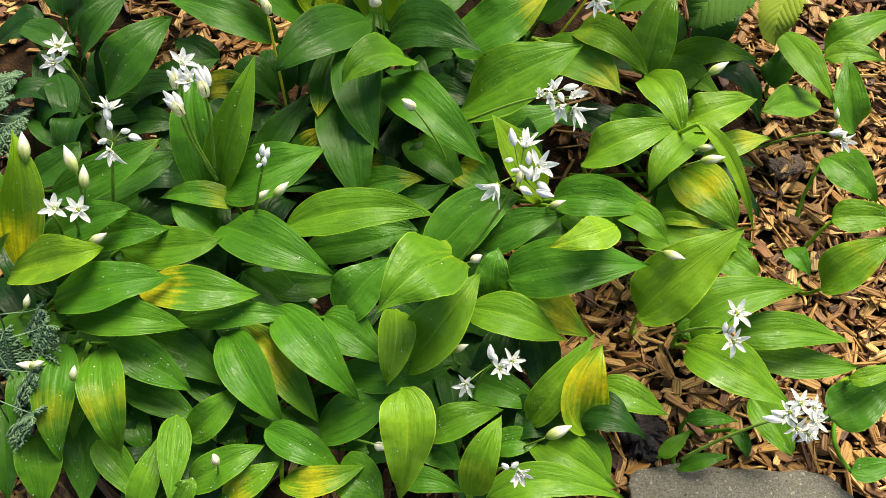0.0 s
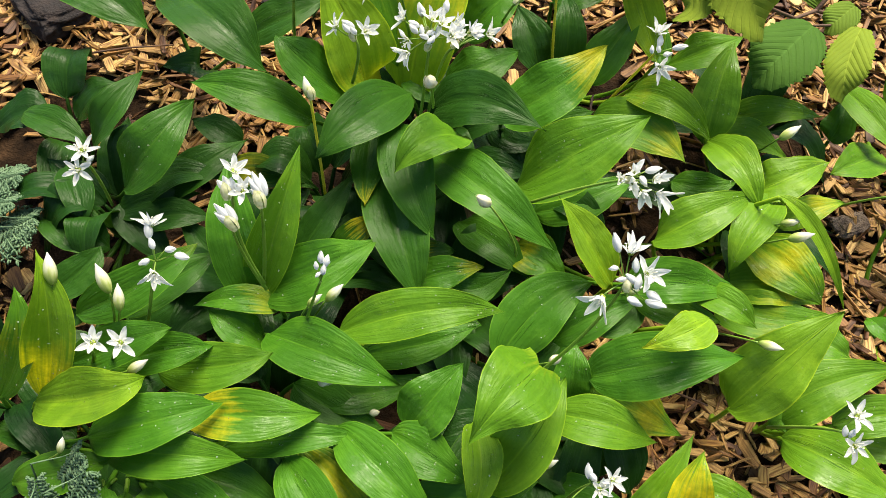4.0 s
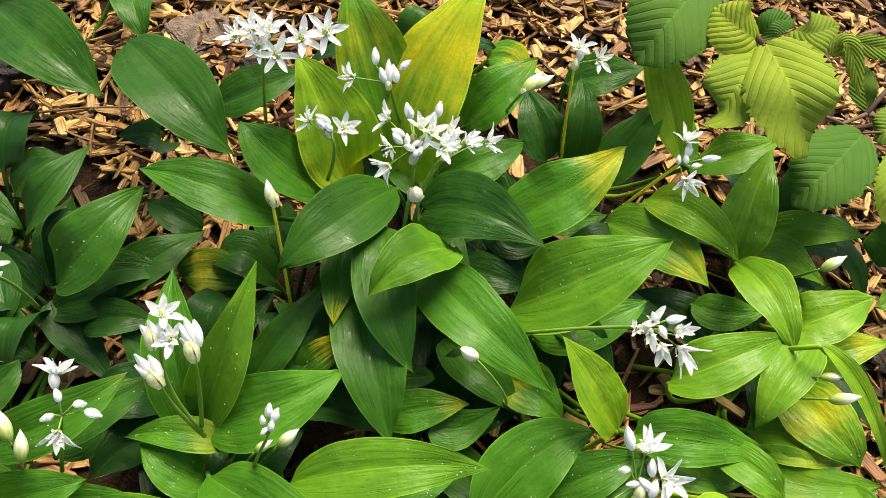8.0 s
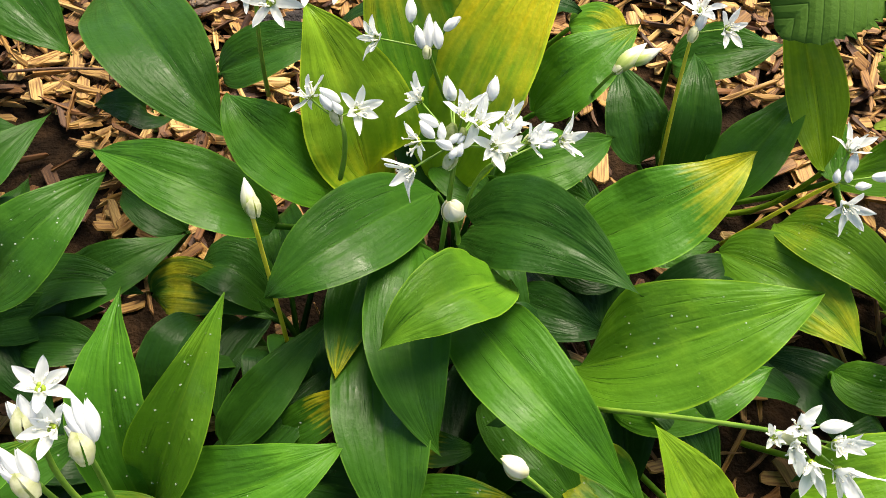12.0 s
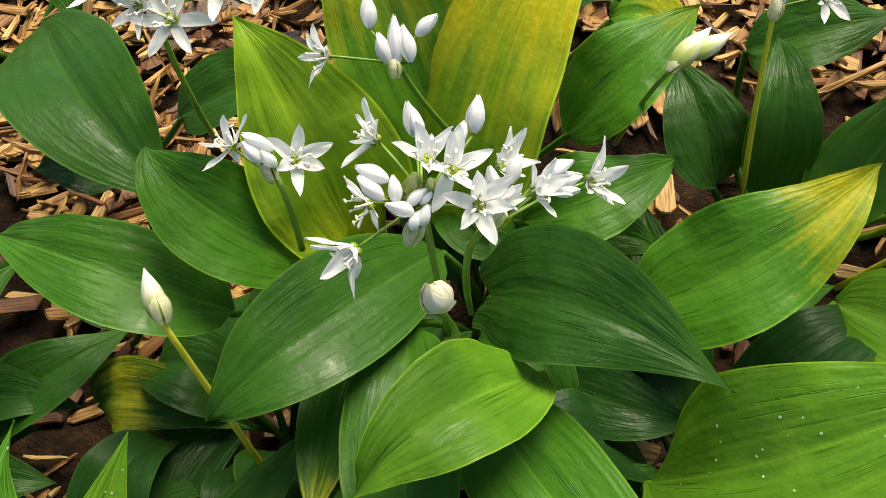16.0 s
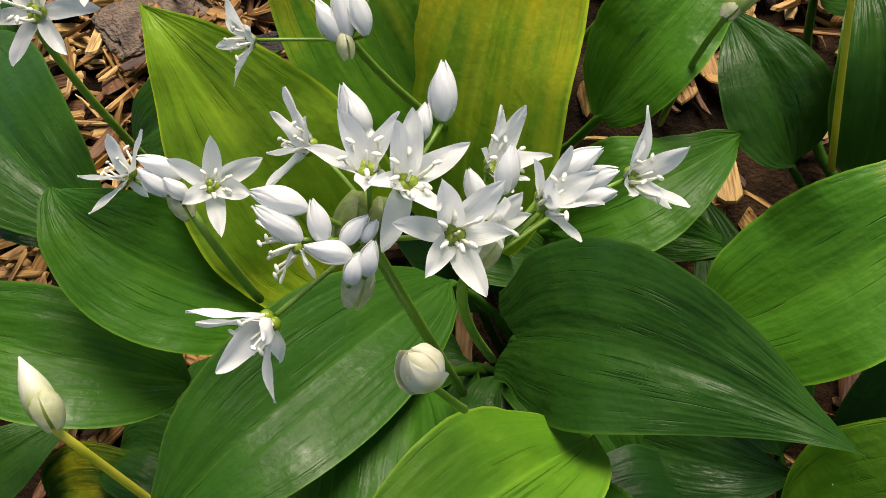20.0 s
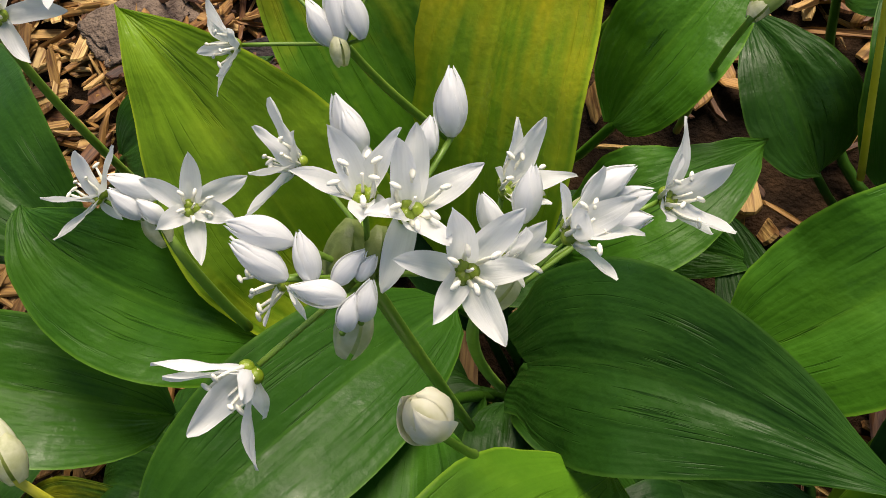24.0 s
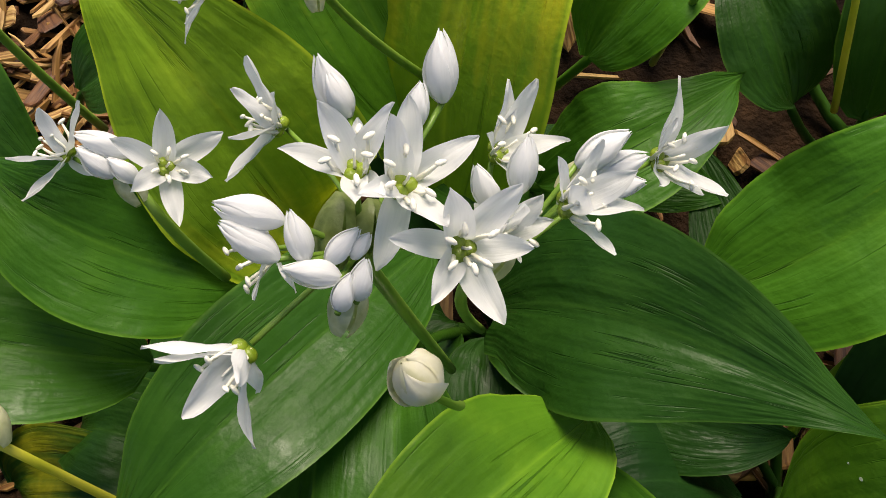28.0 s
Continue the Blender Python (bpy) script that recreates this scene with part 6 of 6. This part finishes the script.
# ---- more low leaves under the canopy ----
def shade_undergrowth(key, count, reach, seed, low=0.03, high=0.065):
    """Short filler leaves, canopy shade put into their dark tone, that spread round the foot of a plant, below its tall
    ones.
    """
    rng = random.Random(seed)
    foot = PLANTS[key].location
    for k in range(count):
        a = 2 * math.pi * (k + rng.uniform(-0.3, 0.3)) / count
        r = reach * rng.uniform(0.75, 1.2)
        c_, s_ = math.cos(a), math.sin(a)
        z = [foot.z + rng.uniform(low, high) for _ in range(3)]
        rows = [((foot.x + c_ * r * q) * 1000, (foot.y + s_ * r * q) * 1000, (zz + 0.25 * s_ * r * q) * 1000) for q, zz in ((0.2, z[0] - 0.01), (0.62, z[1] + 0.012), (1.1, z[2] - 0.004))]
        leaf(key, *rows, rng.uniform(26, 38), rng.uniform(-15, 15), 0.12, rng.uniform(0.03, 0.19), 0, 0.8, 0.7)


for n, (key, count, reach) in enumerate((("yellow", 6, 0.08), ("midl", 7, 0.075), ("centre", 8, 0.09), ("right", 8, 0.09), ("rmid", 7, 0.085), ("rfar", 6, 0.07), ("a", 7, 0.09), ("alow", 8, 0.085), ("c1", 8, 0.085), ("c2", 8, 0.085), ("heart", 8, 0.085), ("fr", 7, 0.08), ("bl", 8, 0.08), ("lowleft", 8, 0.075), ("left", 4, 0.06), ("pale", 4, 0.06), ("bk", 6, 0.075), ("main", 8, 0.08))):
    shade_undergrowth(key, count, reach, 40 + n)


# ---- drops of water on the leaves, pale to imitate glints ----
def water_drops():
    verts, faces = [], []
    for p, normal, r in DROPLETS:
        m = Matrix.Translation(p + normal * r * 0.2) @ normal.to_track_quat("Z", "Y").to_matrix().to_4x4()
        v, f = ball(r, r * 0.85, r * 0.42, 6, 10)
        faces += [tuple(j + len(verts) for j in g) for g in f]
        verts += [m @ Vector(q) for q in v]
    tagged(new("water_drops", mesh_of("water_drops", verts, faces, DROP)), "water drops lying on the leaves, sparkle painted pale", "water drops", kind="stuff")


water_drops()


# ---- hazel sucker ----
def hazel_leaf(owner, base, mid, tip, width, tone, roll=0):
    """A broad toothed leaf, pleated along its side veins (millimetres)."""
    foot = owner.location
    line = bezier(Vector(base) * MM - foot, Vector(mid) * MM - foot, Vector(tip) * MM - foot, 44)
    verts, uvs, faces, cols = [], [], [], 16
    for i, p in enumerate(line):
        s = i / 44
        d = (line[min(i + 1, 44)] - line[max(i - 1, 0)]).normalized()
        up = (Matrix.Rotation(radians(roll), 3, d) @ (Vector((0, 0, 1)) - d * d.z)).normalized()
        across = d.cross(up)
        w = width * MM / 2 * max(0.02, math.sin(math.pi * (0.05 + 0.94 * s)) ** 0.48 * (1.06 - 0.2 * s) * (1 - max(0.0, s - 0.9) * 4))
        tooth = 1 + 0.07 * (i % 2) - 0.08 * abs(math.sin(i * 0.57)) + 0.03 * math.sin(i * 2.3 + width)
        for k in range(cols + 1):
            u = 2 * k / cols - 1
            vein = s - 0.42 * abs(u) * w / (width * MM / 2)
            pleat = 0.00022 * math.cos(vein * 2 * math.pi / 0.11 + math.pi) * min(1, 3 * abs(u))
            sag = 0.05 * w * math.sin(3.1 * s * math.pi + 2.2 * u + width)
            rise = pleat + sag + w * (0.30 * abs(u) - 0.36 * u * u)
            verts.append(p + across * u * w * (tooth if abs(u) > 0.99 else 1) + up * rise)
            uvs.append((0.5 + 0.5 * u, vein))
    for i in range(44):
        for k in range(cols):
            a = i * (cols + 1) + k
            faces.append((a, a + 1, a + cols + 2, a + cols + 1))
    ob = part("leaf", mesh_of("leaf", verts, faces, HAZEL, uvs), owner)
    ob.color = (tone, 0, 0, 1)


hazel = new("hazel_shoot")
hazel.location = (0.3878, 0.7051, 0.0414)
tagged(hazel, "young hazel shoot with pleated toothed green leaves", "hazel")
v, f = tube([(0.0020, 0.0024, -0.0025), (-0.0164, -0.0148, 0.0468), (-0.0374, -0.0274, 0.0844), (-0.0559, -0.0323, 0.0988), (-0.0819, -0.0432, 0.1069)], [0.0022, 0.0019, 0.0016, 0.0013, 0.0010], 7)
part("twig", mesh_of("twig", v, f, TWIG), hazel)
v, f = tube([(-0.0374, -0.0274, 0.0844), (-0.0517, -0.0158, 0.0978), (-0.0722, -0.0220, 0.1070), (-0.0996, -0.0409, 0.1131), (-0.1363, -0.0482, 0.1326), (-0.1641, -0.0293, 0.1584), (-0.1767, -0.0252, 0.1698)], [0.0022, 0.0020, 0.0018, 0.0016, 0.0014, 0.0012, 0.0010], 7)
part("twig", mesh_of("twig", v, f, TWIG), hazel)
v, f = tube([(-0.0722, -0.0220, 0.1070), (-0.0466, 0.0048, 0.1129), (-0.0417, 0.0145, 0.1252), (-0.0523, 0.0203, 0.1370)], [0.0022, 0.0018, 0.0014, 0.0010], 7)
part("twig", mesh_of("twig", v, f, TWIG), hazel)
v, f = tube([(-0.1740, -0.0200, 0.1661), (-0.1956, 0.0088, 0.1741), (-0.1989, 0.0571, 0.1715)], [0.0022, 0.0016, 0.0010], 7)
part("twig", mesh_of("twig", v, f, TWIG), hazel)
hazel_leaf(hazel, (189, 762, 213), (150, 700, 219), (124, 678, 194), 71, 0.16, -16)
hazel_leaf(hazel, (215, 693, 204), (188, 682, 223), (181, 710, 220), 42, 0.8, -47)
hazel_leaf(hazel, (216, 697, 205), (223, 700, 216), (244, 713, 208), 22, 0.12, 31)
hazel_leaf(hazel, (214, 684, 202), (186, 642, 203), (177, 639, 172), 49, 0.6, -9)
hazel_leaf(hazel, (213, 681, 211), (214, 620, 216), (233, 603, 181), 60, 0.66, 31)
hazel_leaf(hazel, (302, 656, 152), (259, 610, 162), (236, 597, 139), 57, 0.14, -10)
hazel_leaf(hazel, (325, 698, 142), (319, 709, 155), (321, 729, 160), 22, 0.25, -28)
hazel_leaf(hazel, (280, 705, 185), (288, 704, 195), (300, 681, 168), 17, 0.6, 44)
hazel_leaf(hazel, (360, 699, 141), (335, 675, 146), (323, 670, 135), 31, 0.35, -14)
hazel_leaf(hazel, (345, 655, 150), (316, 609, 150), (315, 590, 125), 38, 0.6, 12)
hazel_leaf(hazel, (310, 741, 173), (326, 725, 179), (360, 729, 168), 19, 0.5, 47)
hazel_leaf(hazel, (278, 768, 161), (289, 756, 168), (318, 777, 162), 38, 0.5, 39)

# ---- stone edging, dead leaf, bark, sprigs ----
def lump(name, x, y, sx, sy, sz, mat, seed, rough, label, category, turn=0, lift=0.3, ribs=0):
    """A weathered lump that sits on the ground."""
    bm = bmesh.new()
    bmesh.ops.create_icosphere(bm, subdivisions=5, radius=1)
    noise.seed_set(seed)
    for v in bm.verts:
        p = v.co.copy()
        box = Vector([math.copysign(abs(c_) ** 0.55, c_) for c_ in p])
        n = noise.fractal(p * 1.6 + Vector((seed, 0, 0)), 0.9, 2.1, 5) * rough
        crease = ribs * abs(math.sin(math.atan2(p.y, p.x) * 4 + 2 * noise.noise(p * 2)))
        q = box * (1 + n - crease)
        v.co = (q.x * sx, q.y * sy, q.z * sz)
    me = bpy.data.meshes.new(name)
    bm.to_mesh(me)
    bm.free()
    me.materials.append(mat)
    me.polygons.foreach_set("use_smooth", [True] * len(me.polygons))
    ob = new(name, me)
    ob.matrix_basis = pose(x, y, ground_z(x, y) + sz * lift, 14, 0, turn)
    noise.seed_set(1)
    return tagged(ob, label, category)


lump("edging_stone", 0.272, 0.215, 0.098, 0.062, 0.030, STONE, 3, 0.11, "rough grey speckled edging stone beside the bed", "stone", -2, 0.05)
lump("dead_leaf", 0.196, 0.302, 0.021, 0.024, 0.010, DEAD, 8, 0.3, "shrivelled blackish dead leaf lying on wood chips", "dead leaf", 20, 0.5, 0.45)
lump("charred_lump", -0.376, 0.784, 0.036, 0.030, 0.014, DEAD, 12, 0.25, "black crumbled lump of soil among wood chips", "soil lump", 40, 0.4)
lump("charred_lump", -0.165, 0.790, 0.020, 0.010, 0.006, DEAD, 15, 0.3, "black crumbled lump of soil among wood chips", "soil lump", 10, 0.4)
lump("bark_piece", -0.222, 0.822, 0.027, 0.020, 0.004, BARK, 21, 0.28, "weathered grey-brown piece of bark on wood chips", "bark", 35, 0.8)
lump("bark_piece", 0.356, 0.553, 0.017, 0.011, 0.005, BARK, 25, 0.3, "weathered dark brown piece of bark on wood chips", "bark", 15, 0.8)


def sprig(x, y, h, turn, size, seed):
    """A flat spray of scale-leaved conifer foliage."""
    rng = random.Random(seed)
    ob = new("conifer_sprig")
    ob.location = (x, y, ground_z(x, y))
    tagged(ob, "blue-green flat conifer sprig reaching over the bed", "conifer sprig")
    a0 = radians(turn)
    main = [Vector((0, 0, 0.0))] + [Vector((math.cos(a0) * size * k / 5, math.sin(a0) * size * k / 5, h * min(1, k / 1.5) + 0.004 * math.sin(k))) for k in range(1, 6)]
    v, f = tube(main, [0.0008, 0.0007, 0.0006, 0.0005, 0.0004, 0.0003], 6)
    part("twig", mesh_of("twig", v, f, CEDAR), ob)
    for k in range(2, 19):
        q = k / 18
        p = main[1].lerp(main[5], q)
        for side in (-1, 1):
            a1 = a0 + side * radians(rng.uniform(38, 60))
            long = size * 0.62 * (1.1 - q * 0.75) * rng.uniform(0.7, 1.1)
            verts, faces = [], []
            for j in range(-1, 7):
                if j < 0:
                    start, a2, ll = p, a1, long
                else:
                    start = p + Vector((math.cos(a1), math.sin(a1), 0)) * long * (0.2 + 0.12 * j)
                    a2, ll = a1 + (1 if j % 2 else -1) * radians(rng.uniform(35, 55)), long * 0.36 * (1 - j * 0.09)
                pts = [start + Vector((math.cos(a2) * ll * i / 4, math.sin(a2) * ll * i / 4, 0.001 * math.sin(i + j))) for i in range(5)]
                tv, tf = tube(pts, [0.0006, 0.0008, 0.0007, 0.0008, 0.0003], 5)
                faces += [tuple(n + len(verts) for n in g) for g in tf]
                verts += tv
            part("foliage", mesh_of("foliage", verts, faces, CEDAR), ob)


sprig(-0.285, 0.280, 0.140, 40, 0.042, 1)
sprig(-0.297, 0.303, 0.135, 25, 0.04, 2)
sprig(-0.294, 0.262, 0.120, -15, 0.042, 3)
sprig(-0.296, 0.273, 0.130, 5, 0.04, 4)
sprig(-0.390, 0.516, 0.070, 5, 0.05, 5)
sprig(-0.398, 0.546, 0.070, -20, 0.045, 6)
sprig(-0.279, 0.275, 0.135, 100, 0.03, 7)
sprig(-0.391, 0.503, 0.070, 15, 0.05, 8)
sprig(-0.405, 0.560, 0.070, -5, 0.05, 9)
twig = new("fallen_twig", mesh_of("fallen_twig", *tube([(0.0000, 0.0000, 0.0000), (0.0356, 0.0045, 0.0019), (0.0697, 0.0131, 0.0009), (0.1108, 0.0188, -0.0011)], [0.0013, 0.0011, 0.0009, 0.0007], 6), TWIG))
twig.location = (-0.3753, 0.7171, 0.0833)
tagged(twig, "thin dry brown twig lying on the wood chips", "twig")
twig = new("fallen_twig", mesh_of("fallen_twig", *tube([(0.0000, 0.0000, 0.0000), (0.0186, -0.0143, -0.0003), (0.0437, -0.0227, -0.0073)], [0.0013, 0.0010, 0.0007], 6), TWIG))
twig.location = (0.1472, 0.4139, -0.0120)
tagged(twig, "thin dry brown twig lying on the wood chips", "twig")
twig = new("fallen_twig", mesh_of("fallen_twig", *tube([(0.0000, 0.0000, 0.0000), (0.0308, -0.0237, -0.0051), (0.0665, -0.0129, -0.0056)], [0.0013, 0.0010, 0.0007], 6), TWIG))
twig.location = (-0.0489, 0.8216, 0.0963)
tagged(twig, "thin dry brown twig lying on the wood chips", "twig")
twig = new("fallen_twig", mesh_of("fallen_twig", *tube([(0.0000, 0.0000, 0.0000), (0.0240, 0.0042, 0.0032), (0.0624, 0.0237, 0.0038)], [0.0013, 0.0010, 0.0007], 6), TWIG))
twig.location = (0.2765, 0.3311, -0.0395)
tagged(twig, "thin dry brown twig lying on the wood chips", "twig")


# ---- mulch ----
def chip_shape(rng, length, width, thick):
    """A split chip along x: an uneven plate with ragged ends and broken edges."""
    outline, n = [], 8
    for k in range(n):
        a = 2 * math.pi * (k + 0.5) / n
        x, y = math.copysign(abs(math.cos(a)) ** 0.45, math.cos(a)), math.copysign(abs(math.sin(a)) ** 0.6, math.sin(a))
        outline.append((x * length / 2 * rng.uniform(0.78, 1.12), y * width / 2 * rng.uniform(0.7, 1.15)))
    tilt, bow = rng.uniform(-0.25, 0.25), rng.uniform(-0.12, 0.12)
    verts = []
    for top in (0, 1):
        for x, y in outline:
            k = 0.95 if top else 1.0
            verts.append(Vector((x * k, y * k, top * thick * rng.uniform(0.75, 1.15) + y * tilt + bow * x * x / length * 4)))
    faces = [tuple(range(n))[::-1], tuple(range(n, 2 * n))]
    faces += [(k, (k + 1) % n, n + (k + 1) % n, n + k) for k in range(n)]
    uvs = [(v.x * 14 + 0.5, v.y * 16 + v.z * 9) for v in verts]
    return verts, faces, uvs


FEET = [p.location for k, p in PLANTS.items() if k in ("main", "bk", "rback", "yellow", "midl", "centre", "right", "rmid", "rfar", "a", "alow", "c1", "c2", "heart", "fr", "bl", "lowleft", "left")]


def mulch():
    rng = random.Random(5)
    shapes = []
    for k in range(36):
        thin = k % 2 == 0
        v, f, u = chip_shape(rng, rng.uniform(0.010, 0.034) if k % 4 else rng.uniform(0.038, 0.060), rng.uniform(0.0016, 0.0042) if thin else rng.uniform(0.005, 0.014), rng.uniform(0.0005, 0.0019))
        shapes.append((v, f, u, mesh_of("wood_chip", v, f, CHIP, u, smooth=False)))
    verts, faces, uvs, singles = [], [], [], 0
    for n in range(26000):
        if n < 22000:
            x, y = rng.uniform(-0.62, 0.62) + rng.gauss(0, 0.06), rng.uniform(0.09, 1.16) + rng.gauss(0, 0.06)
        else:
            x, y = rng.gauss(0, 0.62), rng.gauss(0.6, 0.62)
        if y < 0.268 and 0.175 < x < 0.37:
            continue
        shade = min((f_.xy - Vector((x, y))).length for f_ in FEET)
        # chips thinned near plant feet, so dark soil stands in for leaf shade
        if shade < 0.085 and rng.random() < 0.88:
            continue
        z = ground_z(x, y) + rng.uniform(-0.005, 0.005)
        m = pose(x, y, z, rng.gauss(0, 16), rng.gauss(0, 16), rng.uniform(0, 360))
        v, f, u, me = shapes[n % 36]
        bare = (x < -0.13 and y > 0.62) or (x > 0.10 and y < 0.45) or (x > 0.24 and y < 0.65)
        if bare and singles < 300 and n < 22000 and rng.random() < 0.2:
            singles += 1
            part("wood_chip", me, GROUND, "", m)
            continue
        faces += [tuple(j + len(verts) for j in g) for g in f]
        verts += [m @ q for q in v]
        uvs += u
    ob = new("wood_chip_mulch", mesh_of("wood_chip_mulch", verts, faces, CHIP, uvs, smooth=False))
    tagged(ob, "loose golden-brown wood chips covering the soil", "mulch", kind="stuff")


mulch()
